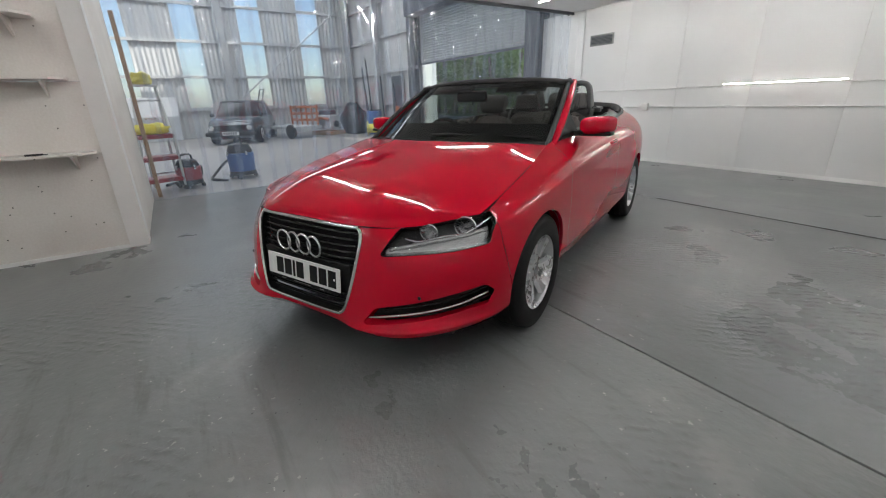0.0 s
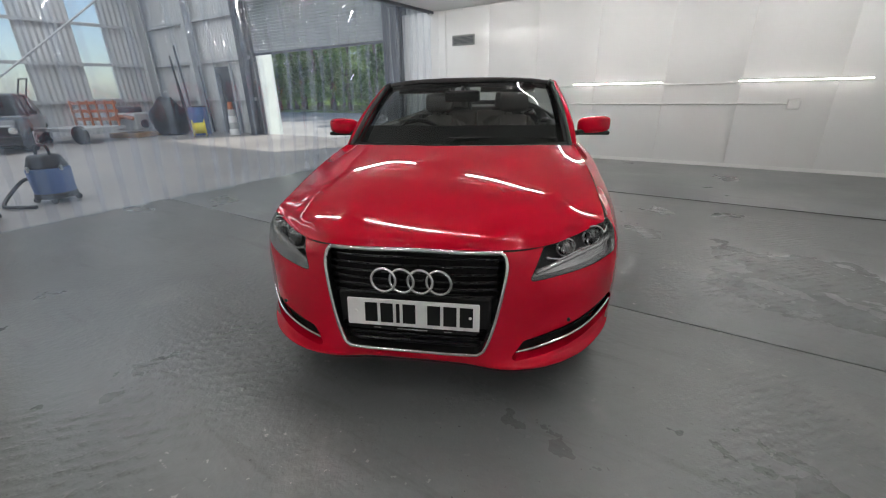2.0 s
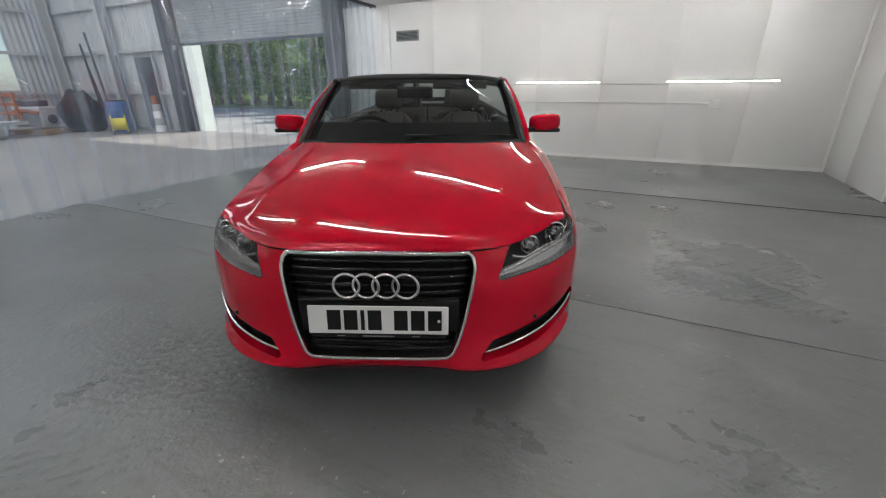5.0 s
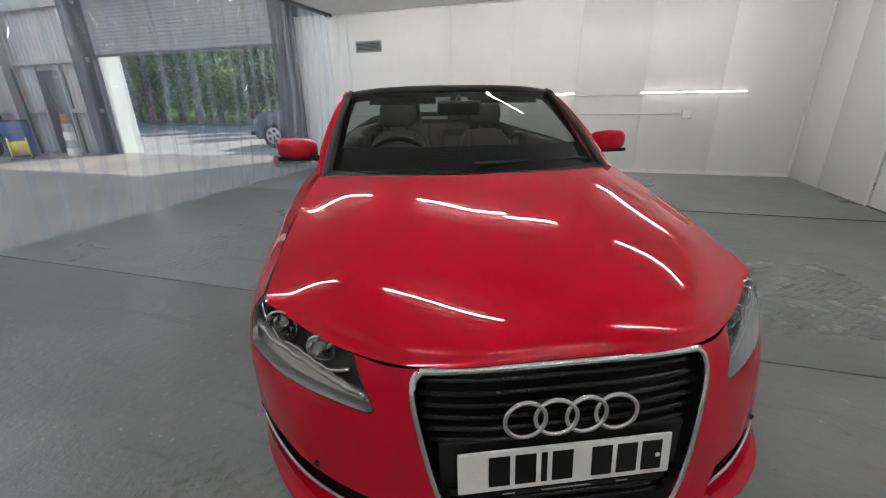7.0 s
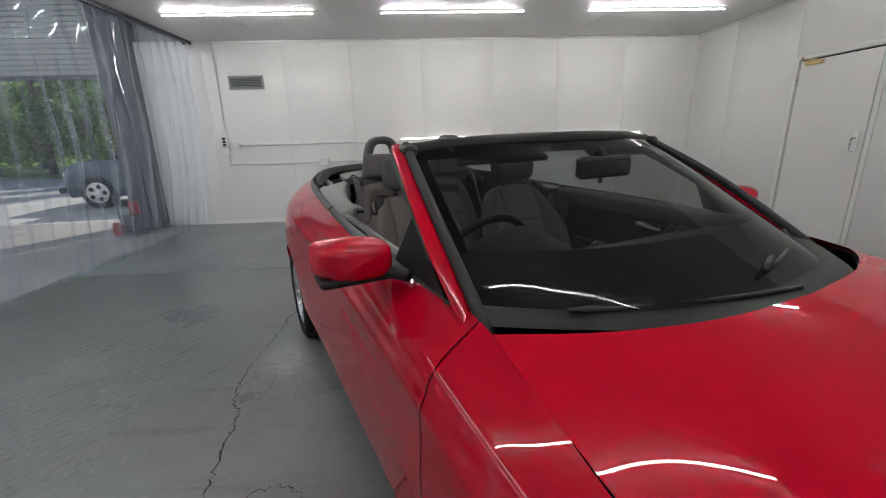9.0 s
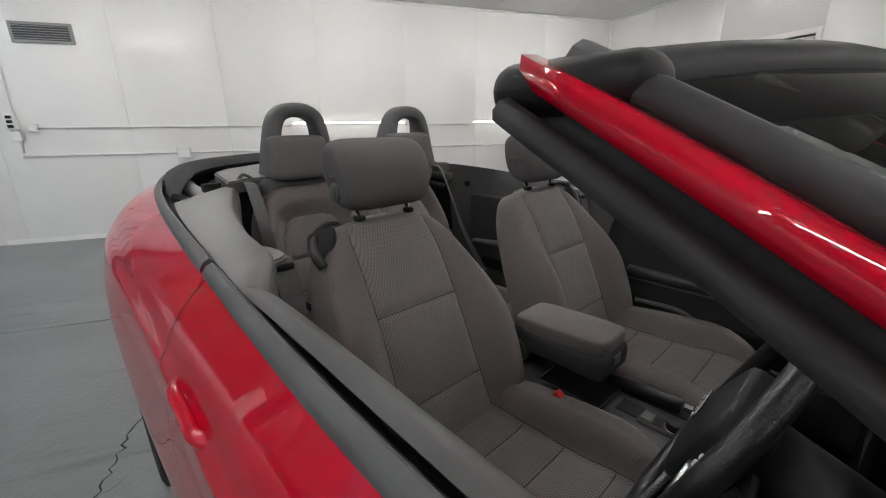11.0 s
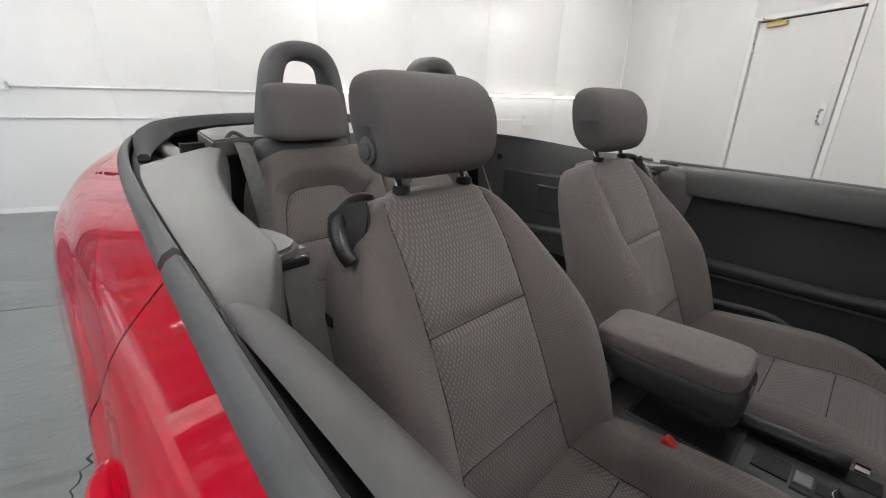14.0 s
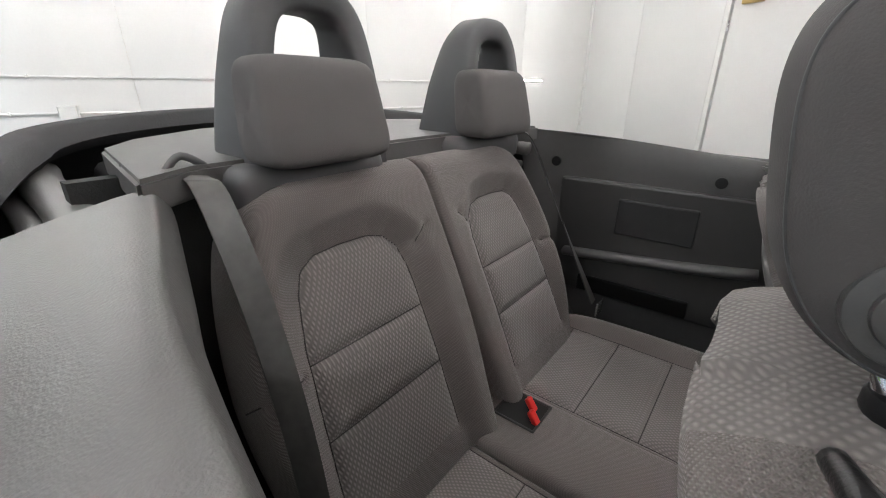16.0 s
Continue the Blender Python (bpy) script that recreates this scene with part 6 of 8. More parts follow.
rear_seat(-1, -0.255)
rear_seat(1, 0.262)
cm = part("rear_centre_cushion", bm_box(0.194, 0.47, 0.115, (-0.035, 2.885, 0.492), 0.022, 4), M["cloth"], car, "raised cloth centre with a buckle tray", smooth=True, angle=60)
part("buckle_tray", bm_box(0.082, 0.088, 0.006, (-0.005, 3.018, 0.5485), 0.002), M["ink"], cm, "dark buckle tray")
for dx in (-0.5, 0.5):
    part("tray_edge", bm_box(0.005, 0.094, 0.007, (-0.005 + dx * 0.086, 3.018, 0.5500), 0.002), M["dash"], cm)
    part("tray_edge", bm_box(0.090, 0.005, 0.007, (-0.005, 3.018 + dx * 0.092, 0.5500), 0.002), M["dash"], cm)
for dx in (-0.018, 0.014):
    part("belt_buckle", bm_box(0.017, 0.012, 0.034, (-0.004 + dx, 2.996 + 0.7 * dx, 0.560), 0.003, 2, rot=Matrix.Rotation(-0.6, 3, "X")), M["buckle_red"], cm, "red belt buckle")
part("split_strap", bm_box(0.016, 0.012, 0.03, (-0.055, 3.075, 0.575), 0.003), M["black_plastic"], cm)

# ---- rear side trims, shelf and the roof well
sb = bmesh.new()
rim_ = [(-.513, 3.285), (-.492, 3.44), (-.470, 3.60), (-.40, 3.70), (-.225, 3.82), (0, 3.86), (.225, 3.82), (.40, 3.70), (.470, 3.60), (.492, 3.44), (.513, 3.285), (.43, 3.335), (0, 3.345), (-.43, 3.335)]
hi_ = [sb.verts.new((x, y, 1.094 + 0.02 * (y - 3.3))) for x, y in rim_]
lo_ = [sb.verts.new((x, y, 1.050 + 0.02 * (y - 3.3))) for x, y in rim_]
sb.faces.new(hi_)
sb.faces.new(lo_[::-1])
for j in range(len(rim_)):
    sb.faces.new((hi_[j], lo_[j], lo_[(j + 1) % len(rim_)], hi_[(j + 1) % len(rim_)]))
bmesh.ops.recalc_face_normals(sb, faces=sb.faces)
bmesh.ops.bevel(sb, geom=list(sb.edges), offset=0.006, segments=2, affect="EDGES")
shelf_c = part("rear_shelf", sb, M["panel"], car, "grey parcel shelf behind the rear seats", smooth=True, angle=50)
for s in (1, -1):
    ys_ = (2.56, 2.62, 2.70, 2.80, 3.0, 3.15, 3.31)
    TR = [[(x, y, z) for y, (x, z) in zip(ys_, row)] for row in (
        ((.722, .995), (.720, 1.003), (.718, 1.010), (.714, 1.018), (.703, 1.030), (.690, 1.037), (.668, 1.042)),
        ((.692, 1.008), (.680, 1.019), (.674, 1.028), (.666, 1.036), (.640, 1.048), (.610, 1.057), (.574, 1.065)),
        ((.668, 1.005), (.645, 1.021), (.640, 1.032), (.634, 1.041), (.598, 1.057), (.555, 1.068), (.508, 1.077)),
        ((.655, .990), (.626, 1.008), (.622, 1.019), (.616, 1.027), (.578, 1.044), (.534, 1.056), (.484, 1.066)),
        ((.650, .94), (.628, .965), (.622, .97), (.612, .97), (.570, .985), (.524, .995), (.474, 1.01)),
        ((.645, .76), (.635, .78), (.630, .78), (.620, .78), (.582, .78), (.540, .78), (.495, .80)),
        ((.645, .45), (.635, .45), (.630, .45), (.620, .45), (.590, .45), (.555, .45), (.52, .48)))]
    if s > 0:
        TR = [[(.712, 2.56, .992), (.694, 3.0, 1.016), (.678, 3.22, 1.032), (.655, 3.39, 1.042)],
              [(.690, 2.56, 1.008), (.655, 3.0, 1.044), (.622, 3.20, 1.064), (.600, 3.375, 1.070)]] + [
            [(.664, 2.60, 1.006), (.648, 2.98, 1.048), (.625, 3.20, 1.066), (.575, 3.40, 1.080)],
            [(.642, 2.62, .985), (.638, 2.97, 1.0), (.628, 3.20, 1.02), (.570, 3.38, 1.05)],
            [(.640, 2.63, .925), (.636, 2.96, .928), (.630, 3.20, .935), (.575, 3.36, .95)],
            [(.636, 2.64, .75), (.634, 2.94, .75), (.632, 3.18, .75), (.58, 3.34, .75)],
            [(.636, 2.64, .42), (.634, 2.92, .42), (.632, 3.15, .42), (.58, 3.30, .42)],
        ]
    nose = ((.726, 2.50, .975), (.712, 2.50, .972), (.698, 2.50, .962), (.684, 2.505, .935), (.672, 2.515, .87), (.665, 2.54, .72), (.665, 2.54, .45))
    TR = [[q] + r for q, r in zip(nose, TR)]
    Bt, Nt = sheet(TR, 8, 6)
    tk = Skin.grid(Bt, Nt)
    if tk.N[:12, 2].mean() < 0:
        tk = Skin(tk.V, -tk.N, tk.F[:, ::-1])
    tk = tk if s > 0 else tk.mirrored()
    # same trim both sides; the s > 0 one gets its shade as darker grey
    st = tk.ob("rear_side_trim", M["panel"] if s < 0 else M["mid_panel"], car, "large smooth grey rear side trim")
    part("belt_slot", bm_box(0.075, 0.03, 0.014, (s * 0.628, 2.622, 0.990), 0.004, 2), M["ink"], st, "dark belt slot")
    lb_ = bmesh.new()
    ring = [(.672, 2.585), (.640, 2.598), (.606, 2.612), (.593, 2.628), (.592, 2.655), (.600, 2.685), (.618, 2.715), (.650, 2.74), (.672, 2.68)]
    lo_ = [lb_.verts.new((s * x, y, 0.999 + 0.08 * (y - 2.66))) for x, y in ring]
    hi_ = [lb_.verts.new((s * (x + 0.004), y, 1.016 + 0.08 * (y - 2.66))) for x, y in ring]
    lb_.faces.new(lo_ if s > 0 else lo_[::-1])
    lb_.faces.new(hi_[::-1] if s > 0 else hi_)
    for j in range(9):
        q_ = (lo_[j], hi_[j], hi_[(j + 1) % 9], lo_[(j + 1) % 9])
        lb_.faces.new(q_)
    bmesh.ops.recalc_face_normals(lb_, faces=lb_.faces)
    bmesh.ops.bevel(lb_, geom=list(lb_.edges), offset=0.005, segments=2, affect="EDGES")
    part("slot_lip", lb_, M["panel"], st, smooth=True, angle=50)
    # belt down the trim
    pts = spline([(s * 0.618, 2.65, 1.005), (s * 0.610, 2.612, .985), (s * 0.606, 2.575, .80), (s * 0.61, 2.535, .55), (s * 0.62, 2.50, .42)], 6)
    bb = bmesh.new()
    rows = []
    for p in pts:
        rows.append([bb.verts.new((p[0] + dx, p[1] + dy, p[2])) for dx, dy in ((-0.023, -.002), (0.023, -.002), (0.023, .002), (-0.023, .002))])
    for a_, b_ in zip(rows, rows[1:]):
        for j in range(4):
            bb.faces.new((a_[j], a_[(j + 1) % 4], b_[(j + 1) % 4], b_[j]))
    part("seat_belt", bb, M["belt"], car, "black front seat belt")
    # rear belt from the shelf corner
    xr = -0.438 if s < 0 else 0.442
    pts = spline([(xr, 3.325, 1.085), (xr + s * 0.0, 3.275, 1.065), (xr + s * 0.002, 3.20, .93), (xr + s * 0.012, 3.13, .78), (xr + s * (0.03 if s < 0 else 0.09), 3.06, .57)], 6)
    bb = bmesh.new()
    rows = []
    for k, p in enumerate(pts):
        tw = (-0.9 if s < 0 else 0.3) + 0.35 * math.sin(k * 0.16)
        ca, sa = 0.020 * math.cos(tw), 0.020 * math.sin(tw)
        rows.append([bb.verts.new((p[0] + dx * ca, p[1] + dx * sa + dy, p[2])) for dx, dy in ((-1, -.002), (1, -.002), (1, .002), (-1, .002))])
    for a_, b_ in zip(rows, rows[1:]):
        for j in range(4):
            bb.faces.new((a_[j], a_[(j + 1) % 4], b_[(j + 1) % 4], b_[j]))
    rb = part("rear_belt", bb, M["belt"], car, "black twisted rear seat belt", smooth=True, angle=50)
    part("belt_guide", bm_tube(spline([(xr - 0.03, 3.345, 1.085), (xr, 3.352, 1.108), (xr + 0.035, 3.345, 1.085)], 5), 0.0055, 8), M["hoop"], rb, smooth=True)
    part("belt_tongue", bm_box(0.05, 0.008, 0.045, (xr + s * 0.055, 3.03, .575), 0.006, 2), M["silver"], rb, "steel belt tongue")
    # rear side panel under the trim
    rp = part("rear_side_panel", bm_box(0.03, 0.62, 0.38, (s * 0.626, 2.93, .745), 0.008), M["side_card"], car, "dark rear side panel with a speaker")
    part("speaker_grille", bm_box(0.012, 0.215, 0.11, (s * 0.610, 2.945, .835), 0.005, 2), M["dash"], rp)
    part("arm_bar", bm_tube(spline([(s * 0.605, 3.20, .690), (s * 0.596, 3.10, .702), (s * 0.590, 2.85, .728), (s * 0.600, 2.68, .748)], 5), 0.022, 10, flat=0.7), M["mid_panel"], rp, smooth=True)
    part("bin", bm_box(0.012, 0.33, 0.055, (s * 0.608, 2.98, .592), 0.005, 2), M["ink"], rp, "dark storage bin")
    for y in ((3.262, 2.81) if s > 0 else ()):
        part("trim_cap", bm_cyl(0.015, 0.010, (s * np.interp(y, (2.8, 3.2, 3.27), (.634, .625, .607)), y, .966 + 0.034 * (y - 2.81)), "x", 18, bevel=0.002), M["black_plastic"], rp)
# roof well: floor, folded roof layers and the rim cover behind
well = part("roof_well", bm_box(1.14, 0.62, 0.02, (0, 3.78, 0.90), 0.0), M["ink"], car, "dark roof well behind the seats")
for k, (r, xx, zz, mt) in enumerate(((0.034, .545, 1.030, "panel"), (0.018, .590, 1.012, "panel"), (0.024, .500, .985, "roofcloth"))):
    for s in (1, -1):
        part("folded_roof_layer", bm_tube(spline([(s * (xx + .008), 3.34, zz - 0.012), (s * xx, 3.52, zz), (s * (xx - .004), 3.72, zz + 0.004), (s * (xx - .03), 3.92, zz)], 5), r, 12, flat=0.62), M[mt], well, "folded grey roof fabric", smooth=True)
part("folded_roof", bm_box(0.86, 0.44, 0.07, (0, 3.72, 1.005), 0.03, 3), M["roofcloth"], well, "folded black fabric roof", smooth=True, angle=60)
rim = spline([(.655, 3.40, 1.050), (.635, 3.56, 1.062), (.605, 3.72, 1.075), (.55, 3.88, 1.088), (.42, 4.0, 1.10), (.22, 4.055, 1.11), (0, 4.07, 1.113), (-.22, 4.055, 1.11), (-.42, 4.0, 1.10), (-.55, 3.88, 1.088), (-.605, 3.72, 1.075), (-.635, 3.56, 1.062), (-.655, 3.40, 1.050)], 6)
rbm = bmesh.new()
rows = []
for k, p in enumerate(rim):
    d = rim[min(k + 1, len(rim) - 1)] - rim[max(k - 1, 0)]
    q = np.array((d[1], -d[0], 0)) / (np.linalg.norm(d) + 1e-9)
    if q @ np.array((-p[0], 3.6 - p[1], 0)) < 0:
        q = -q
    f_ = float(np.interp(p[1], (3.42, 3.80), (0.30, 1.0)))
    rows.append([rbm.verts.new(p + f_ * (q * a + np.array((0, 0, b)))) for a, b in ((-.015, -.03), (-.012, .012), (.02, .03), (.06, .024), (.08, -.008), (.06, -.03))])
for a_, b_ in zip(rows, rows[1:]):
    for j in range(6):
        rbm.faces.new((a_[j], a_[(j + 1) % 6], b_[(j + 1) % 6], b_[j]))
rbm.faces.new(rows[0])
rbm.faces.new(rows[-1][::-1])
part("roof_rim", rbm, M["roofcloth"], car, "black fabric edge of the folded roof", smooth=True, angle=60)
# ---- dashboard, wheel, console, door cards
DA = [
    [(-.70, 1.44, .925), (-.35, 1.26, .935), (0, 1.17, .94), (.35, 1.26, .935), (.70, 1.44, .925)],
    [(-.70, 1.56, .945), (-.35, 1.50, .955), (0, 1.45, .955), (.35, 1.48, .953), (.70, 1.56, .940)],
    [(-.70, 1.66, .940), (-.35, 1.66, .955), (0, 1.63, .950), (.35, 1.64, .945), (.70, 1.66, .930)],
    [(-.70, 1.71, .895), (-.35, 1.71, .90), (0, 1.69, .90), (.35, 1.70, .895), (.70, 1.71, .885)],
    [(-.70, 1.70, .78), (-.35, 1.70, .78), (0, 1.70, .77), (.35, 1.70, .78), (.70, 1.70, .77)],
    [(-.70, 1.62, .60), (-.35, 1.62, .60), (0, 1.72, .62), (.35, 1.62, .60), (.70, 1.62, .60)],
    [(-.70, 1.45, .45), (-.35, 1.45, .45), (0, 1.60, .45), (.35, 1.45, .45), (.70, 1.45, .45)],
]
Bd, Nd = sheet(DA, 8, 6)
dk = Skin.grid(Bd, Nd)
if dk.N[:33, 2].mean() < 0:
    dk = Skin(dk.V, -dk.N, dk.F[:, ::-1])
dash = dk.ob("dashboard", M["dash"], car, "dark grained dashboard with round vents")
V, F = [], []
for i in range(13):
    t = i / 12
    for j in range(13):
        a = math.pi * j / 12
        V.append((-0.345 + 0.165 * math.cos(a) * (1 - 0.25 * (1 - t)), 1.42 + 0.30 * t, 0.945 + (0.035 + 0.065 * t ** 0.7) * math.sin(a) ** 0.8))
F = [(i * 13 + j, i * 13 + j + 1, (i + 1) * 13 + j + 1, (i + 1) * 13 + j) for i in range(12) for j in range(12)]
mesh_ob("instrument_hood", V, F, M["dash"], dash, "dark hood over the instruments")
for x in (-0.60, -0.085, 0.075, 0.585):
    v_ = part("air_vent", bm_cyl(0.040, 0.04, (x, 1.715, .885), "y", 28, bevel=0.004), M["black_plastic"], dash, "round air vent with a silver ring", smooth=True, angle=40)
    part("ring", bm_tube([(x + 0.042 * math.cos(a), 1.732, .888 + 0.042 * math.sin(a)) for a in np.linspace(0, 2 * math.pi, 33)[:-1]], 0.005, 8, closed=True), M["silver"], v_, "silver ring", smooth=True)
part("centre_stack", bm_box(0.20, 0.05, 0.20, (0, 1.715, .73), 0.012, 3), M["gloss_black"], dash, smooth=True, angle=50)
# steering wheel
wt = radians(24)
wc = np.array((-0.345, 1.885, .892))
wu = np.array((0, -math.sin(wt), math.cos(wt)))
wf = np.array((0, math.cos(wt), math.sin(wt)))
sw_ = part("steering_wheel", bm_tube([wc + 0.183 * (math.cos(a) * X + math.sin(a) * wu) for a in np.linspace(0, 2 * math.pi, 61)[:-1]], 0.0165, 12, closed=True, flat=0.9), M["leather"], car, "black leather four-spoke steering wheel", smooth=True)
pad_part("airbag_cover", both_sides([(0, -.085), (.06, -.08), (.085, -.03), (.09, .02), (.075, .06), (0, .07)]), 0.055, M["black_plastic"], sw_, wc - wf * 0.012, X, wu, wf, "black airbag cover", None, rings=6, per=5, dome=0.012)
for a, w in ((-0.15, 0.022), (math.pi + 0.15, 0.022), (-1.1, 0.014), (math.pi + 1.1, 0.014)):
    d = math.cos(a) * X + math.sin(a) * wu
    part("spoke", bm_tube([wc + d * r - wf * 0.012 for r in np.linspace(0.06, 0.178, 6)], w, 8, flat=0.45), M["gloss_black"], sw_, smooth=True)
    part("spoke_trim", bm_tube([wc + d * r + wf * 0.002 for r in np.linspace(0.085, 0.15, 5)], 0.006, 6), M["silver"], sw_, "silver spoke trim", smooth=True)
for s in (1, -1):
    for k in range(3):
        part("control_button", bm_box(0.012, 0.006, 0.007, tuple(wc + X * s * 0.098 + wu * (0.012 - 0.013 * k) + wf * 0.002), 0.003), M["trim"], sw_, "pale control button")
for k in range(4):
    part("badge_ring", bm_tube([wc + X * (-0.024 + 0.016 * k + 0.0105 * math.cos(a)) + wu * (0.005 + 0.0105 * math.sin(a)) + wf * 0.030 for a in np.linspace(0, 2 * math.pi, 21)[:-1]], 0.0018, 6, closed=True), M["chrome"], sw_, smooth=True)
part("column", bm_tube([wc - wf * 0.02, wc - wf * 0.25], [0.05, 0.06], 14), M["black_plastic"], sw_, smooth=True)
part("stalk", bm_tube([wc - wf * 0.05 + X * 0.05, wc - wf * 0.05 + X * 0.17 + wu * 0.02], 0.008, 8), M["black_plastic"], sw_)
part("stalk", bm_tube([wc - wf * 0.05 - X * 0.05, wc - wf * 0.05 - X * 0.17 + wu * 0.02], 0.008, 8), M["black_plastic"], sw_)
# rear-view mirror
rm = part("interior_mirror", bm_box(0.24, 0.04, 0.075, (0.0, 1.66, 1.225), 0.018, 4), M["black_plastic"], car, "black interior mirror behind the windscreen", smooth=True, angle=60)
part("mirror_glass", bm_box(0.22, 0.003, 0.060, (0, 1.682, 1.225), 0.001), M["mirror"], rm)
part("mirror_arm", bm_tube([(0, 1.66, 1.25), (0, 1.69, 1.285)], 0.012, 8), M["black_plastic"], rm, smooth=True)
part("dip_lever", bm_box(0.012, 0.012, 0.022, (0, 1.675, 1.178), 0.003), M["black_plastic"], rm)
for s in (1, -1):
    part("sun_visor", bm_box(0.38, 0.02, 0.13, (s * 0.30, 1.875, 1.285), 0.008, 3, rot=Matrix.Rotation(radians(-58), 3, "X")), M["panel"], car, "folded grey sun visor", smooth=True, angle=50)
# console
con = part("centre_console", bm_box(0.205, 0.70, 0.24, (0.01, 2.11, 0.475), 0.018, 3), M["dash"], car, "dark centre console with trays and a dial", smooth=True, angle=50)
part("console_top", bm_box(0.196, 0.66, 0.010, (0.006, 2.11, 0.5985), 0.004), M["side_card"], con, "grey console top", smooth=True, angle=50)
part("tray", bm_box(0.110, 0.170, 0.004, (-0.015, 2.250, 0.6050), 0.001), M["ink"], con, "deep dark tray")
for x in (-0.074, 0.044):
    part("tray_edge", bm_box(0.008, 0.186, 0.008, (x, 2.250, 0.6060), 0.003), M["dash"], con)
for y in (2.161, 2.339):
    part("tray_edge", bm_box(0.110, 0.008, 0.008, (-0.015, y, 0.6060), 0.003), M["dash"], con)
part("small_tray", bm_box(0.050, 0.052, 0.004, (-0.010, 2.112, 0.6050), 0.001), M["ink"], con)
part("control_plate", bm_box(0.056, 0.118, 0.006, (-0.018, 2.024, 0.6055), 0.002), M["dash"], con)
for y, w_ in ((2.068, 0.024), (1.979, 0.016)):
    part("button", bm_box(0.034, w_, 0.006, (-0.018, y, 0.6105), 0.002), M["panel"], con)
part("well", bm_box(0.030, 0.020, 0.002, (-0.018, 2.042, 0.6092)), M["ink"], con)
part("dial", bm_cyl(0.019, 0.020, (-0.015, 2.010, 0.6175), "z", 28, bevel=0.004), M["black_plastic"], con, "black rotary dial with a chrome ring", smooth=True, angle=40)
part("dial_ring", bm_tube([(-0.015 + 0.022 * math.cos(a), 2.010 + 0.022 * math.sin(a), 0.6105) for a in np.linspace(0, 2 * math.pi, 33)[:-1]], 0.0028, 6, closed=True), M["chrome"], con, smooth=True)
part("brake_slot", bm_box(0.036, 0.19, 0.003, (0.058, 2.07, 0.6050)), M["ink"], con)
hbk = part("handbrake", bm_tube(spline([(0.062, 2.22, 0.605), (0.060, 2.14, 0.620), (0.056, 2.02, 0.628)], 6), 0.0165, 12), M["leather"], car, "black leather handbrake lever", smooth=True)
part("handbrake_button", bm_cyl(0.009, 0.018, (0.0555, 2.006, 0.6285), "y", 16), M["chrome"], hbk)
part("gear_surround", bm_box(0.13, 0.16, 0.012, (0.0, 1.86, 0.606), 0.006, 2), M["silver"], con, "silver gear surround")
part("gear_boot", bm_cyl(0.05, 0.07, (0.0, 1.86, 0.645), "z", 20, r2=0.018), M["leather"], con, smooth=True, angle=50)
part("gear_knob", bm_cyl(0.022, 0.06, (0.0, 1.86, 0.71), "z", 20, bevel=0.012), M["leather"], con, smooth=True, angle=50)
bkl = part("belt_buckle", bm_box(0.022, 0.034, 0.075, (-0.112, 2.262, 0.585), 0.006, 2, rot=Matrix.Rotation(0.55, 3, "X")), M["black_plastic"], car, "black belt buckle with a red button")
part("red_button", bm_box(0.0225, 0.035, 0.028, (-0.112, 2.246, 0.612), 0.004, 2, rot=Matrix.Rotation(0.55, 3, "X")), M["buckle_red"], bkl, "red release button")
bkl = part("belt_buckle", bm_box(0.022, 0.034, 0.07, (0.128, 2.30, 0.565), 0.006, 2, rot=Matrix.Rotation(0.55, 3, "X")), M["black_plastic"], car, "black belt buckle with a red button")
part("red_button", bm_box(0.0225, 0.035, 0.026, (0.128, 2.284, 0.592), 0.004, 2, rot=Matrix.Rotation(0.55, 3, "X")), M["buckle_red"], bkl, "red release button")
arm = pad_part("armrest", both_sides([(0, -.14), (.05, -.14), (.07, -.115), (.074, .0), (.070, .10), (.05, .128), (0, .132)]), 0.040, M["cloth"], car, (0.020, 2.305, 0.738), X, -Y * 0.99 + Z * 0.04, Z, "grey cloth armrest over the console", None, rings=6, per=5, dome=0.008, power=2.8)
part("armrest_box", bm_box(0.153, 0.276, 0.074, (0.020, 2.308, 0.691), 0.022, 4), M["dash"], arm, "black armrest body", smooth=True, angle=50)
part("armrest_latch", bm_box(0.04, 0.008, 0.028, (0.020, 2.172, 0.70), 0.004), M["panel"], arm)
part("hinge", bm_cyl(0.038, 0.16, (0.015, 2.425, 0.655), "x", 24, bevel=0.01), M["dash"], arm, smooth=True, angle=40)
part("armrest_strut", bm_box(0.10, 0.06, 0.10, (0.015, 2.435, 0.62), 0.012, 3), M["dash"], arm, smooth=True, angle=50)
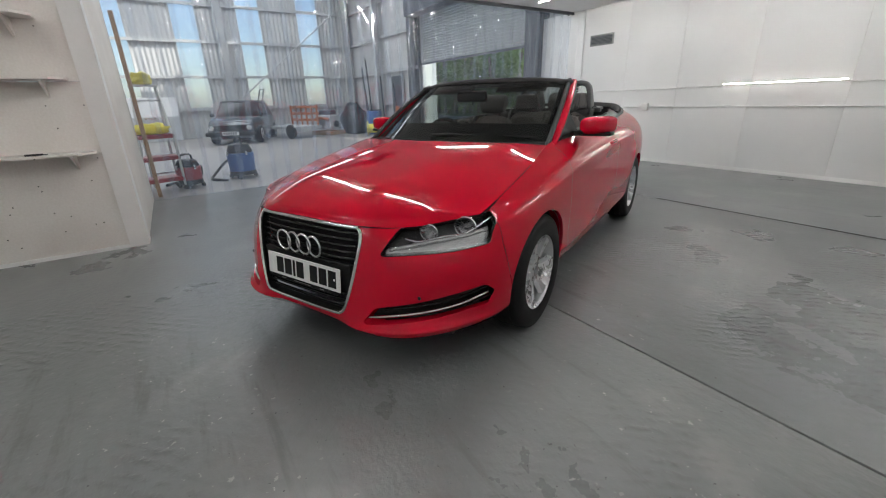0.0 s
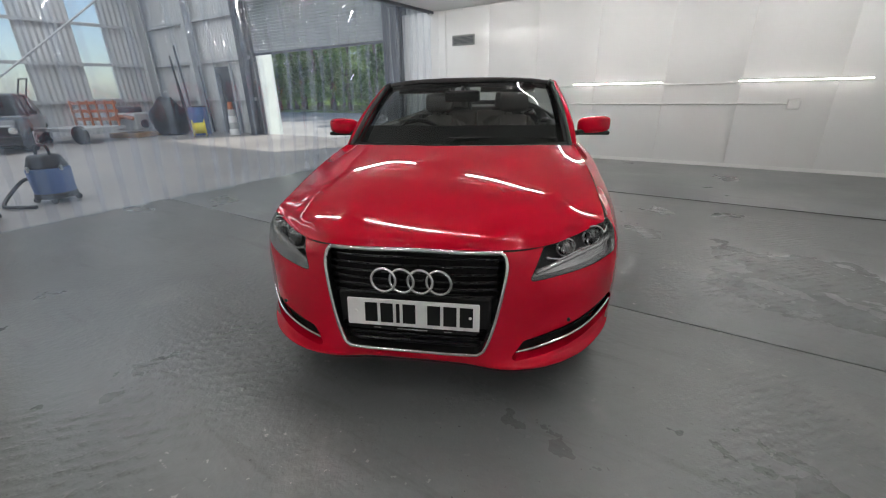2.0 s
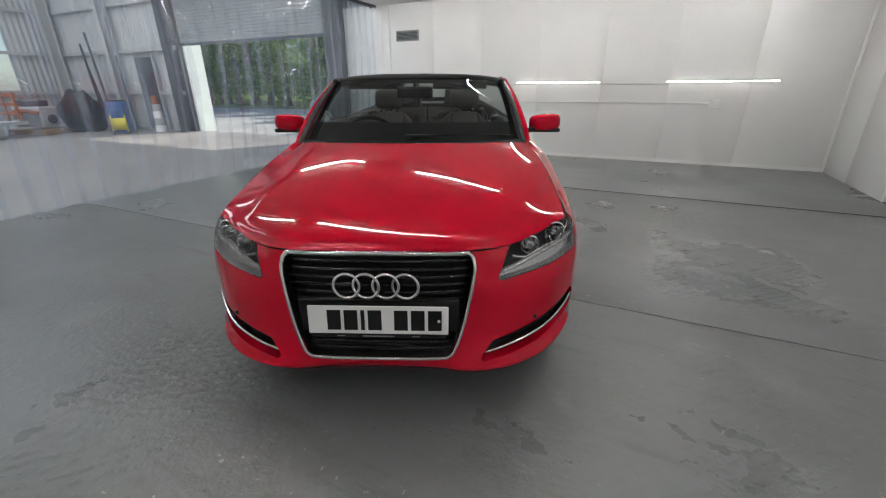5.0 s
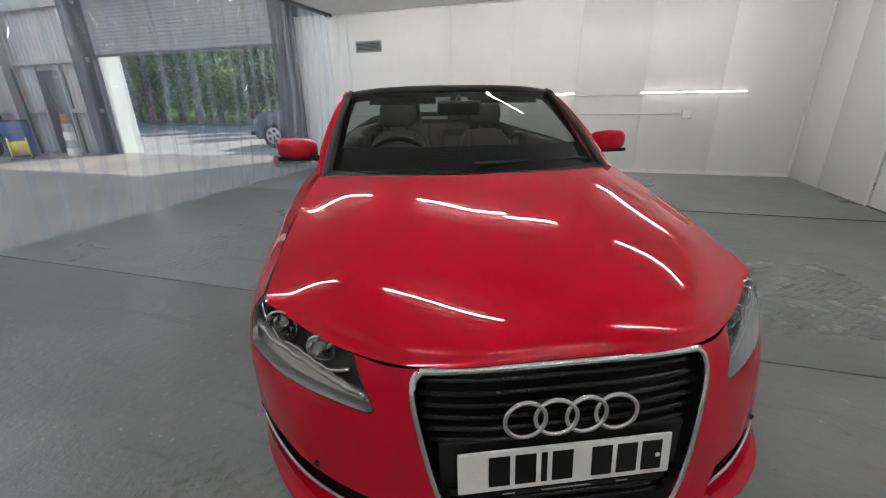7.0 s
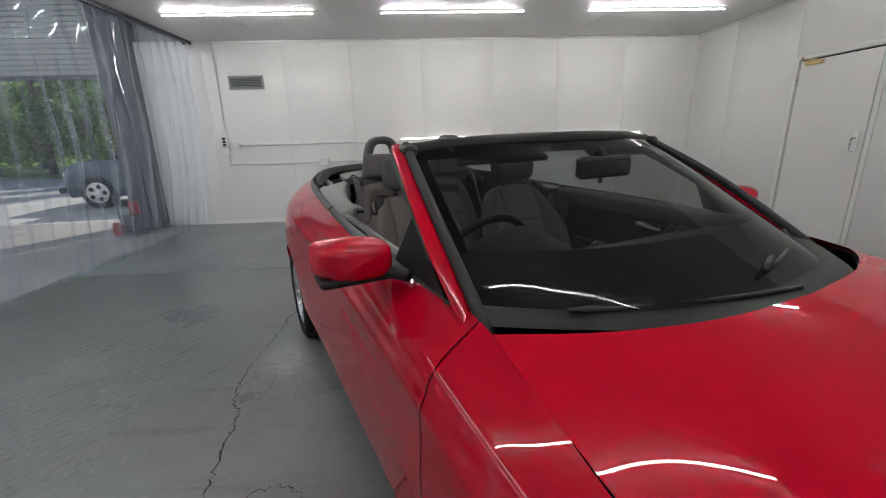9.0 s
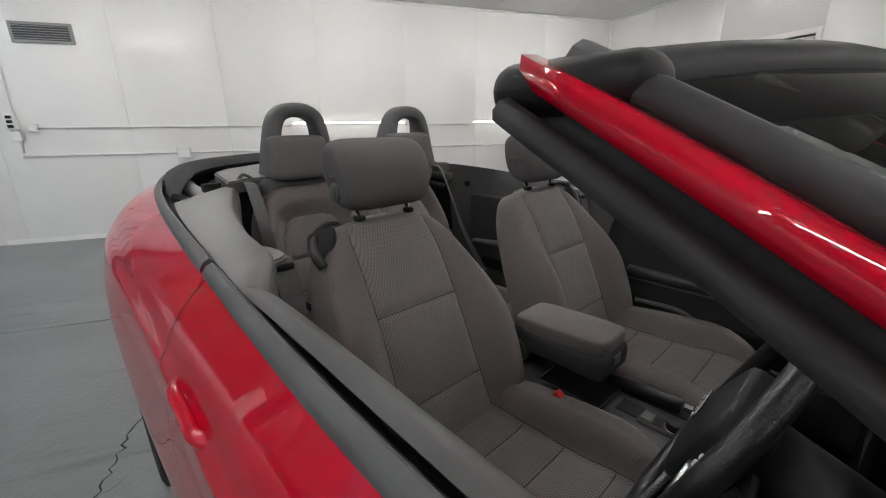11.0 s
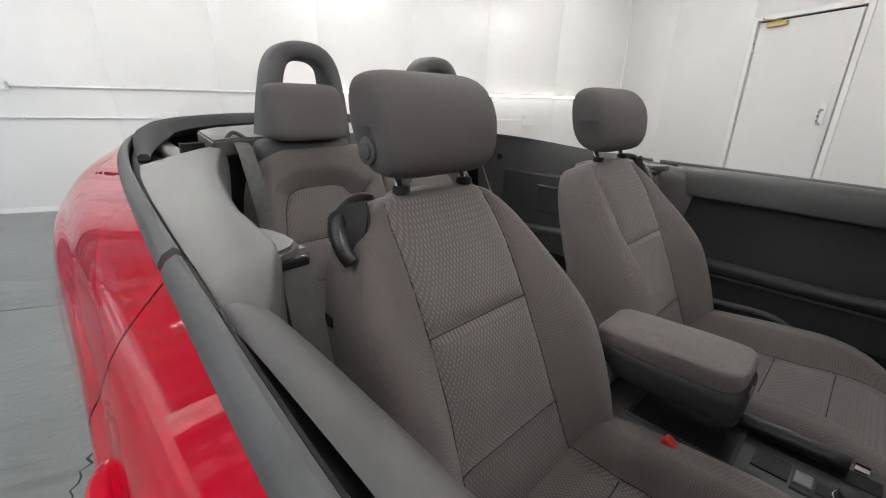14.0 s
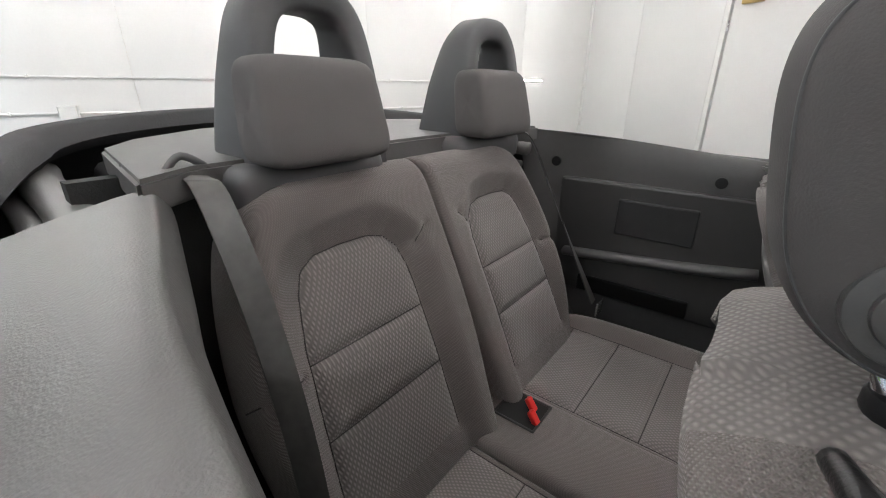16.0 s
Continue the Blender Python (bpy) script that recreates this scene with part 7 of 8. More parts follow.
# floor and tunnel
part("cabin_floor", bm_box(1.40, 2.2, 0.03, (0, 2.25, 0.27), 0.0), M["carpet"], car, "black carpet")
part("bulkhead", bm_box(1.40, 0.03, 0.5, (0, 1.30, 0.52), 0.0), M["carpet"], car)
part("seat_bulkhead", bm_box(1.10, 0.03, 0.75, (0, 3.46, 0.70), 0.0), M["carpet"], car)
for s in (1, -1):
    o = 0.030 if s < 0 else 0.022
    DC = [[(x + o, y, z + dz) for y, dz in ((1.50, -.012), (2.0, 0.0), (2.44, .010), (2.575, .012 if s > 0 else -.022))] for x, z in
          ((.700, .992), (.682, 1.002), (.655, .982), (.650, .918), (.668, .902), (.680, .80), (.676, .68), (.680, .45), (.70, .32))]
    Bc, Nc = sheet(DC, 8, 4)
    nn = Bc.shape[0]
    for (i0, i1), nm, mt, lb in (((0, 15), "door_top", "mid_panel", "grey padded door top"), ((14, nn), "door_card", "dash", "dark door card")):
        k = Skin.grid(Bc[i0:i1], Nc[i0:i1])
        if k.N[:, 0].mean() > 0:
            k = Skin(k.V, -k.N, k.F[:, ::-1])
        (k if s > 0 else k.mirrored()).ob(nm, M[mt], car, lb)
    ar = part("door_armrest", bm_tube(spline([(s * .662, 2.42, .718), (s * .645, 2.30, .722), (s * .640, 2.05, .722), (s * .640, 1.95, .745), (s * .645, 1.86, .835), (s * .67, 1.82, .90)], 7), 0.021, 12, flat=0.9), M["dash"], car, "black door pull and armrest", smooth=True)
    part("chrome_line", bm_tube([(s * .668, y, .682) for y in np.linspace(2.44, 1.75, 6)], 0.004, 6), M["panel"], ar)
    grip = spline([(s * .664, 2.012, .884), (s * .656, 1.985, .888), (s * .655, 1.95, .882), (s * .660, 1.91, .874), (s * .668, 1.885, .872)], 6)
    dhn = part("inner_door_handle", bm_tube(grip, [float(np.interp(k, (0, 3, 14, 24), (.012, .021, .014, .010))) for k in range(len(grip))], 12, flat=0.55), M["alloy"], car, "silver inner door handle", smooth=True)
    part("handle_cup", bm_box(0.01, 0.14, 0.05, (s * .684, 1.935, .872), 0.004), M["ink"], dhn)
    pk = part("door_pocket", bm_box(0.045, 0.78, 0.17, (s * .665, 1.92, .40), 0.014, 3), M["dash"], car, "dark door pocket", smooth=True, angle=50)
    part("pocket_opening", bm_box(0.012, 0.60, 0.10, (s * .672, 1.88, .535), 0.005), M["ink"], pk)
    part("pocket_rim", bm_tube(spline([(s * .662, 2.38, .60), (s * .658, 2.22, .605), (s * .652, 2.12, .55), (s * .648, 2.02, .495), (s * .648, 1.6, .485)], 6), 0.009, 8), M["panel"], pk, smooth=True)


# ------------------------------------------------------------------ the workshop beyond the curtain
WX, WY, WZ = -18.0, 7.7, 6.6


def clad_wall(name, axis, at, lo, hi, holes, label, out=1):
    """A wall of upright ribbed sheets with openings (lo, hi, z0, z1) left through it."""
    root = tagged(new(name), label, "wall", kind="structure")
    cuts = sorted({lo, hi, *[h[0] for h in holes], *[h[1] for h in holes]})
    for a, b in zip(cuts, cuts[1:]):
        open_ = [h for h in holes if h[0] <= a + 1e-6 and h[1] >= b - 1e-6]
        spans = [(0.0, WZ)] if not open_ else [(0.0, open_[0][2]), (open_[0][3], WZ)]
        for z0, z1 in spans:
            if z1 - z0 < 0.02:
                continue
            bm = bmesh.new()
            n = max(2, int((b - a) / 0.16) * 2)
            u = np.linspace(a, b, n + 1)
            rows = []
            for k, q in enumerate(u):
                d = 0.03 * (k % 2) * out
                lo_, hi_ = ((q, at + d) if axis == "y" else (at + d, q)), None
                rows.append([bm.verts.new((*lo_, z0)), bm.verts.new((*lo_, z1))])
            for p, q in zip(rows, rows[1:]):
                bm.faces.new((p[0], q[0], q[1], p[1]))
            ob = part("sheeting", bm, M["clad"], root)
            if axis == "y":
                slab("outer_board", a, b, at + 0.05, at + 0.09, z0, z1, M["clad"], root)
            else:
                slab("outer_board", at - 0.09, at - 0.05, a, b, z0, z1, M["clad"], root)
    return root


wins = [(0.65, 1.5, 1.2, 6.2), (2.95, 3.85, 1.2, 6.2), (5.35, 6.25, 1.2, 6.2), (-1.75, -0.85, 1.2, 6.2), (-4.2, -3.3, 1.2, 6.2)]
clad_wall("wall_west", "x", WX, -9.0, WY + 0.05, wins, "grey ribbed cladding wall with tall windows", out=-1)
clad_wall("wall_roller", "y", WY, WX, -5.35, [(-11.5, -5.9, 0.0, 3.9)], "grey ribbed cladding wall round the roller door", out=1)
# out of view; added so that no daylight enters from behind
slab("wall_back", WX, -4.7, -9.1, -9.0, 0, WZ, M["clad"], label="unseen grey cladding wall added to close the workshop against daylight", category="wall")
roof_x = [WX - 0.3, -16.2, -15.0, -12.6, -11.4, -9.0, -7.8, -4.5]
roof = tagged(new("roof_workshop"), "grey sheet roof of the workshop with open strips for added fill lamps", "roof", kind="structure")
for k in range(0, 8, 2):
    slab("roof_sheet", roof_x[k], roof_x[k + 1], -9.2, WY + 0.3, WZ, WZ + 0.1, M["clad"], roof)
# gaps in the roof hold made-up fill lamps that brighten the workshop
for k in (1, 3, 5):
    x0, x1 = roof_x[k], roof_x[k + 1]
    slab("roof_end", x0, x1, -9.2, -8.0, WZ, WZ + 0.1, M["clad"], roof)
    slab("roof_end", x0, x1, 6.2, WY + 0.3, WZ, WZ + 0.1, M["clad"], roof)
    fill_lamp = new("roof_fill", bpy.data.lights.new("roof_fill", "AREA"))
    fill_lamp.data.shape, fill_lamp.data.size, fill_lamp.data.size_y = "RECTANGLE", x1 - x0, 14.2
    fill_lamp.data.energy, fill_lamp.data.color = ROOF_FILL_POWER, (0.93, 0.97, 1.0)
    fill_lamp.matrix_world = pose((x0 + x1) / 2, -0.9, WZ + 0.06)
slab("wall_corner", -5.9, -5.3, WY - 0.02, WY + 0.12, 0.0, WZ, M["dark_steel"], label="dark steel wall strip beside the roller door", category="wall")
slab("wall_over_bay", -5.3, -4.6, YF + 0.17, YF + 0.25, 0.0, WZ, M["clad"], label="cladding at the end of the bay", category="wall")
for k, (y0, y1, z0, z1) in enumerate(wins):
    w = tagged(new("window_%d" % (k + 1)), "tall pale translucent window strip in the cladding", "window", kind="structure")
    w.matrix_world = pose(WX - 0.02, (y0 + y1) / 2, 0)
    for a, b in ((1.2, 2.32), (2.36, 3.6), (3.64, 4.9), (4.94, 6.2)):
        p = part("pane", bm_box(0.012, y1 - y0, b - a, (0, 0, (a + b) / 2)), M["milky"], w)
        p.visible_shadow = False
    for s in (-1, 1):
        part("window_frame", bm_box(0.05, 0.03, 5.0, (0.02, s * (y1 - y0) / 2, 3.7)), M["steelwork"], w)
girts = tagged(new("wall_rails"), "horizontal grey steel rails across the cladding", "rail", kind="structure")
for z in (1.12, 2.34, 3.62, 4.92):
    slab("rail", WX + 0.04, WX + 0.12, -9, WY - 0.05, z - 0.05, z + 0.05, M["steelwork"], girts)
    if z > 0:
        slab("rail", WX + 0.12, -11.62, WY - 0.12, WY - 0.035, z - 0.05, z + 0.05, M["steelwork"], girts)


def column(x, y, w, label, mat="steelwork", h=WZ):
    root = thing("steel_column", label, "column", pose(x, y, 0), "steel columns")
    part("web", bm_box(0.012, w - 0.04, h, (0, 0, h / 2)), M[mat], root)
    for s in (-1, 1):
        part("flange", bm_box(w * 0.8, 0.02, h, (0, s * (w / 2 - 0.01), h / 2)), M[mat], root)
    part("foot_plate", bm_box(w * 1.3, w * 1.3, 0.02, (0, 0, 0.01)), M[mat], root)
    return root


column(-17.75, 2.25, 0.3, "pale grey steel column against the wall")
column(-17.75, -2.6, 0.3, "pale grey steel column against the wall")
column(-17.7, 7.35, 0.3, "pale grey steel column in the corner")
column(-14.6, 7.45, 0.26, "grey steel column beside the dark door")
column(-11.72, 7.5, 0.30, "dark steel post of the roller door", "dark_steel")
column(-5.72, 7.46, 0.36, "dark steel post of the roller door beside the curtain", "dark_steel")
column(-5.38, 7.2, 0.16, "dark steel post beside the white wall", "dark_steel")
br = thing("wind_brace", "slanting thin steel brace against the wall", "brace", pose(0, 0, 0))
part("rod", bm_tube([(-17.5, 1.8, 0.9), (-17.5, 7.2, 5.2)], 0.03, 8), M["steelwork"], br)
beam = thing("roof_beam", "steel roof beam across the workshop", "beam", pose(0, 0, 0))
part("beam_web", bm_box(13.0, 0.05, 0.4, (-11.3, 4.9, 6.2)), M["steelwork"], beam)
part("beam_flange", bm_box(13.0, 0.22, 0.03, (-11.3, 4.9, 6.0)), M["steelwork"], beam)

# roller door, half raised
rd = thing("roller_door", "grey slatted roller door, half raised", "door", pose(0, WY + 0.02, 0))
zz = 2.46
k = 0
while zz < 3.95:
    bm = bm_box(5.62, 0.02, 0.072, (-8.7, 0, zz + 0.036), 0.010, 2)
    part("slat", bm, M["shutter"], rd)
    zz += 0.078
part("bottom_bar", bm_box(5.62, 0.05, 0.07, (-8.7, -0.0, 2.42), 0.008), M["dark_steel"], rd, "dark bottom bar")
part("drum_box", bm_box(5.9, 0.5, 0.55, (-8.7, -0.30, 4.15), 0.02), M["dark_steel"], rd, "dark drum box")
for x in (-11.56, -5.86):
    part("guide_rail", bm_box(0.09, 0.12, 4.0, (x, -0.05, 2.0), 0.004), M["dark_steel"], rd)
slab("door_return", -11.62, -11.50, WY + 0.1, WY + 0.62, -0.05, 2.6, M["pale_panel"], label="pale painted return wall outside the roller door", category="wall")
# dark door in the roller wall
dd = tagged(new("door_2"), "dark painted plain steel door in the cladding", "door", kind="structure")
dd.matrix_world = pose(-13.25, WY - 0.10, 0)
part("leaf", bm_box(0.86, 0.05, 2.14, (0, 0, 1.07), 0.004), M["dark_steel"], dd)
part("handle", bm_box(0.10, 0.05, 0.02, (0.34, -0.05, 1.02), 0.004), M["alloy"], dd)
for s in (-1, 1):
    part("frame", bm_box(0.05, 0.07, 2.2, (s * 0.455, 0, 1.1)), M["steelwork"], dd)
light_ = thing("flood_light", "small dark flood light on the cladding", "light", pose(-11.9, WY - 0.15, 4.2))
part("body", bm_box(0.22, 0.12, 0.16, (0, 0, 0), 0.01), M["dark_steel"], light_)
part("bracket", bm_box(0.03, 0.12, 0.2, (0, 0.06, 0.1)), M["dark_steel"], light_)


# ---- things on the workshop floor
def wet_vac(m, col, label, h=0.55, w=0.36):
    root = thing("vacuum_cleaner", label, "vacuum cleaner", m)
    bm = bm_cyl(w / 2, h * 0.55, (0, 0, 0.10 + h * 0.275), seg=28, r2=w / 2 * 1.08, bevel=0.02)
    part("tank", bm, M[col], root, smooth=True, angle=40)
    part("motor_head", bm_cyl(w / 2 * 1.04, h * 0.26, (0, 0, 0.10 + h * 0.68), seg=28, r2=w / 2 * 0.75, bevel=0.03), M["black_plastic"], root, "black motor head", smooth=True, angle=40)
    part("carry_handle", bm_tube(spline([(-w * 0.28, 0, 0.1 + h * 0.8), (-w * 0.2, 0, 0.1 + h * 0.98), (w * 0.2, 0, 0.1 + h * 0.98), (w * 0.28, 0, 0.1 + h * 0.8)], 6), 0.016, 8), M["black_plastic"], root, smooth=True)
    part("base_ring", bm_cyl(w / 2 * 1.05, 0.07, (0, 0, 0.095), seg=28, bevel=0.01), M["black_plastic"], root, smooth=True, angle=40)
    for k in range(4):
        a = math.pi / 4 + k * math.pi / 2
        part("castor", bm_cyl(0.035, 0.03, (w * 0.5 * math.cos(a), w * 0.5 * math.sin(a), 0.037), "x", 14), M["rubber"], root)
    hose = spline([(w * 0.5, 0, 0.3), (w * 0.8, 0.1, 0.28), (w * 1.0, 0.25, 0.12), (w * 0.7, 0.42, 0.03), (w * 0.2, 0.48, 0.03), (-w * 0.5, 0.4, 0.03)], 8)
    part("hose", bm_tube(hose, 0.022, 10), M["rubber"], root, "black ribbed hose", smooth=True)
    for k in range(4):
        part("latch", bm_box(0.03, 0.03, 0.07, (w * 0.53 * math.cos(k * 1.571), w * 0.53 * math.sin(k * 1.571), 0.1 + h * 0.55), 0.006), M["alloy"], root)
    return root


wet_vac(pose(-6.05, 0.72, -0.004, 0, 0, 200), "blue_plastic", "blue and black wet vacuum cleaner on castors", 0.62, 0.42)
wet_vac(pose(-5.62, -0.12, -0.004, 0, 0, 120), "dark_red", "dark red and black vacuum cleaner on the floor", 0.42, 0.34)
# stepladder
lad = thing("step_ladder", "white metal step ladder with a yellow cloth over it", "ladder", pose(-6.35, -0.45, -0.004, 0, 0, 100))
for s in (-1, 1):
    part("front_rail", bm_tube([(s * 0.24, -0.35, 0.0), (s * 0.17, 0.05, 1.55)], 0.022, 8), M["white_metal"], lad, smooth=True)
    part("rear_rail", bm_tube([(s * 0.24, 0.45, 0.0), (s * 0.17, 0.07, 1.5)], 0.018, 8), M["white_metal"], lad, smooth=True)
for k in range(5):
    t = 0.14 + 0.18 * k
    part("tread", bm_box(0.44 - 0.025 * k, 0.09, 0.025, (0, -0.35 + 0.4 * t, 1.55 * t)), M["alloy"], lad)
part("top_step", bm_box(0.38, 0.2, 0.03, (0, 0.05, 1.56), 0.006), M["white_metal"], lad)


def cloth_heap(m, w, d, h, seed, label, mat="yellow"):
    rnd = random.Random(seed)
    root = thing("cloth", label, "cloth", m)
    bm = bmesh.new()
    bmesh.ops.create_icosphere(bm, subdivisions=3, radius=1.0)
    for v in bm.verts:
        f = 1 + 0.35 * noise.noise(v.co * 2.1 + Vector((seed, 0, 0)))
        v.co = Vector((v.co.x * w * f, v.co.y * d * f, max(0, (v.co.z + 0.55)) * h * f))
    part("folds", bm, M[mat], root, smooth=True)
    return root


cloth_heap(pose(-6.40, -0.46, 1.572), 0.20, 0.14, 0.12, 2, "bright yellow cloth hung over the ladder top")
# red trolley with shelves
tr = thing("tool_trolley", "red metal tool trolley with shelves on castors", "trolley", pose(-5.55, -0.95 + 0.45, -0.004, 0, 0, 15))
for z in (0.18, 0.5, 0.82):
    part("tray", bm_box(0.36, 0.55, 0.06, (0, 0, z), 0.008), M["dark_red"], tr)
for sx in (-1, 1):
    for sy in (-1, 1):
        part("post", bm_box(0.03, 0.03, 0.80, (sx * 0.165, sy * 0.26, 0.47)), M["steelwork"], tr)
        part("castor", bm_cyl(0.04, 0.03, (sx * 0.165, sy * 0.26, 0.041), "x", 14), M["rubber"], tr)
cloth_heap(pose(-5.55, -0.5, 0.85), 0.17, 0.24, 0.10, 7, "yellow cloth heaped on the trolley")
pk = thing("plank", "long brown wooden plank leaning on the partition", "plank", pose(-5.02, -0.55, 0, 0, 4, 0))
part("board", bm_box(0.05, 0.05, 2.35, (0, 0, 1.18), 0.004), M["wood"], pk)
wb = thing("wall_board", "white notice board leaning at the wall", "board", pose(-17.6, -0.6, 0.9))
part("panel", bm_box(0.04, 1.6, 0.7, (0, 0, 0.35), 0.005), M["plate"], wb)
part("stand", bm_box(0.3, 1.5, 0.9, (0, 0, -0.45)), M["steelwork"], wb)


def small_car(m, body_mat, label, L=3.8, W=1.62, H=1.40, suv=0.0):
    """A parked car: lofted lower body, cabin with dark windows, wheels, lamps and bumpers; nose at -y."""
    root = thing("parked_car", label, "car", m)
    g = 0.18 + 0.08 * suv
    sh = 0.86 + 0.22 * suv
    V, F = [], []
    prof = [(0.0, g + 0.1, sh - 0.28), (0.04, g, sh - 0.2), (0.25, g, sh - 0.06), (1.1, g, sh), (L - 0.6, g, sh + 0.04), (L - 0.1, g, sh), (L, g + 0.12, sh - 0.25)]
    P = spline([(0, y, a, b) for y, a, b in prof], 5)
    ring = ((0.92, 0.0), (1.0, 0.3), (1.0, 0.62), (0.95, 0.9), (0.86, 1.0))
    for _, y, a, b in P:
        hw = W / 2 * (0.86 + 0.14 * min(1, 4 * y / L, 4 * (L - y) / L + 0.2))
        for s, t in [(k, q) for k, q in ring] + [(-k, q) for k, q in ring[::-1]]:
            V.append((s * hw, y, a + (b - a) * t))
    m_ = 10
    for i in range(len(P) - 1):
        for j in range(m_):
            F.append((i * m_ + j, i * m_ + (j + 1) % m_, (i + 1) * m_ + (j + 1) % m_, (i + 1) * m_ + j))
    F.append(tuple(range(m_))[::-1])
    F.append(tuple((len(P) - 1) * m_ + j for j in range(m_)))
    mesh_ob("body", V, F, M[body_mat], root)

    def frustum(name, y0, y1, y2, y3, z0, z1, w0, w1, mat):
        bm = bmesh.new()
        lo = [bm.verts.new(q) for q in ((-w0, y0, z0), (w0, y0, z0), (w0, y3, z0), (-w0, y3, z0))]
        hi = [bm.verts.new(q) for q in ((-w1, y1, z1), (w1, y1, z1), (w1, y2, z1), (-w1, y2, z1))]
        bm.faces.new(hi)
        bm.faces.new(lo[::-1])
        for i in range(4):
            j = (i + 1) % 4
            bm.faces.new((lo[i], lo[j], hi[j], hi[i]))
        bmesh.ops.bevel(bm, geom=bm.edges[:], offset=0.03, segments=2, affect="EDGES")
        return part(name, bm, M[mat], root, smooth=True, angle=40)

    frustum("window_band", 1.05, 1.55, L - 0.75 + 0.2 * suv, L - 0.25, sh - 0.03, H - 0.05, W / 2 * 0.9, W / 2 * 0.74, "sky_tint_window" if suv else "gloss_black")
    frustum("roof", 1.50, 1.62, L - 0.85 + 0.2 * suv, L - 0.62 + 0.2 * suv, H - 0.07, H, W / 2 * 0.77, W / 2 * 0.70, body_mat)
    for s in (-1, 1):
        for y in (1.52, 2.45):
            part("pillar", bm_tube([(s * W / 2 * 0.905, y - 0.1, sh - 0.02), (s * W / 2 * 0.755, y + 0.12, H - 0.06)], 0.028, 6), M[body_mat], root)
        part("headlight", bm_cyl(0.085, 0.04, (s * W * 0.36, 0.0, sh - 0.32), "y", 20, bevel=0.01), M["chrome"], root, "round headlight", smooth=True, angle=40)
        part("door_mirror", bm_box(0.14, 0.09, 0.10, (s * (W / 2 + 0.06), 1.25, sh + 0.06), 0.02), M["black_plastic"], root)
        part("tail_light", bm_box(0.22, 0.04, 0.16, (s * W * 0.37, L, sh - 0.2), 0.01), M["tail"], root)
        for y in (0.72, L - 0.78):
            r = 0.29 + 0.07 * suv
            t = part("wheel", bm_cyl(r, 0.19, (s * (W / 2 - 0.09), y, r - 0.002), "x", 32, bevel=0.03), M["tyre"], root, smooth=True, angle=40)
            part("rim", bm_cyl(r * 0.66, 0.03, (s * (W / 2 + 0.008), y, r), "x", 28, bevel=0.008), M["alloy"], t, "silver rim", smooth=True, angle=40)
            for k in range(5):
                a = 2 * math.pi * k / 5
                part("rim_gap", bm_cyl(r * 0.14, 0.012, (s * (W / 2 + 0.022), y + r * 0.4 * math.cos(a), r + r * 0.4 * math.sin(a)), "x", 10), M["ink"], t)
    part("front_grille", bm_box(W * 0.62, 0.03, 0.16, (0, -0.005, sh - 0.32), 0.008), M["ink"], root)
    part("bumper", bm_box(W * 0.96, 0.12, 0.12, (0, -0.03, g + 0.17), 0.03, 3), M["black_plastic"], root, smooth=True, angle=50)
    pl_ = part("number_plate", bm_box(0.5, 0.012, 0.11, (0, -0.098, g + 0.19)), M["plate"], root)
    for k in range(6):
        part("bar", bm_box(0.045, 0.004, 0.07, (-0.19 + 0.072 * k, -0.106, g + 0.19)), M["ink"], pl_)
    part("rear_bumper", bm_box(W * 0.96, 0.12, 0.14, (0, L + 0.02, g + 0.18), 0.03, 3), M["black_plastic"], root, smooth=True, angle=50)
    return root


small_car(pose(-13.4, 1.45, 0.0, 0, 0, 68), "dark_blue_paint", "old dark blue hatchback with round headlights, parked in the workshop")
small_car(pose(-9.15, 10.85, -0.05, 0, 0, -84), "steel_blue_paint", "dark steel-blue sport utility car parked in the yard", 4.5, 1.88, 1.86, 1.0)

# bare frame on wheels, covered engine, drum, reel and clutter along the wall
ch = thing("trailer_frame", "bare rusty orange and grey frame on small wheels", "trailer", pose(-15.2, 3.9, 0, 0, 0, 20))
part("deck", bm_box(1.9, 1.3, 0.10, (0, 0, 0.38), 0.01), M["steelwork"], ch)
for k in range(6):
    part("upright", bm_box(0.05, 0.05, 0.75, (-0.85 + 0.34 * k, 0.55, 0.80)), M["rust"], ch)
for z in (0.62, 0.86, 1.1):
    part("side_rail", bm_box(1.8, 0.04, 0.09, (0, 0.58, z)), M["rust"], ch)
for s in (-1, 1):
    part("wheel", bm_cyl(0.25, 0.14, (s * 0.75, -0.62, 0.25), "y", 24, bevel=0.02), M["tyre"], ch, smooth=True, angle=40)
hl_ = thing("hand_truck", "tall thin steel hand truck frame", "hand truck", pose(-14.6, 2.65, 0, 0, 0, 10))
for s in (-1, 1):
    part("rail", bm_tube(spline([(s * 0.2, -0.5, 0.2), (s * 0.2, -0.1, 0.9), (s * 0.2, 0.2, 1.75)], 4), 0.02, 8), M["dark_steel"], hl_)
    part("wheel", bm_cyl(0.16, 0.06, (s * 0.27, -0.35, 0.16), "x", 20), M["tyre"], hl_)
part("crossbar", bm_box(0.44, 0.03, 0.03, (0, 0.2, 1.75)), M["dark_steel"], hl_)
part("toe_plate", bm_box(0.45, 0.25, 0.02, (0, -0.55, 0.05)), M["dark_steel"], hl_)
en = thing("engine", "greasy grey engine on a wooden pallet", "engine", pose(-15.3, 5.35, 0, 0, 0, 25))
part("block", bm_box(0.85, 0.6, 0.55, (0, 0, 0.5), 0.06, 3), M["steelwork"], en, smooth=True, angle=50)
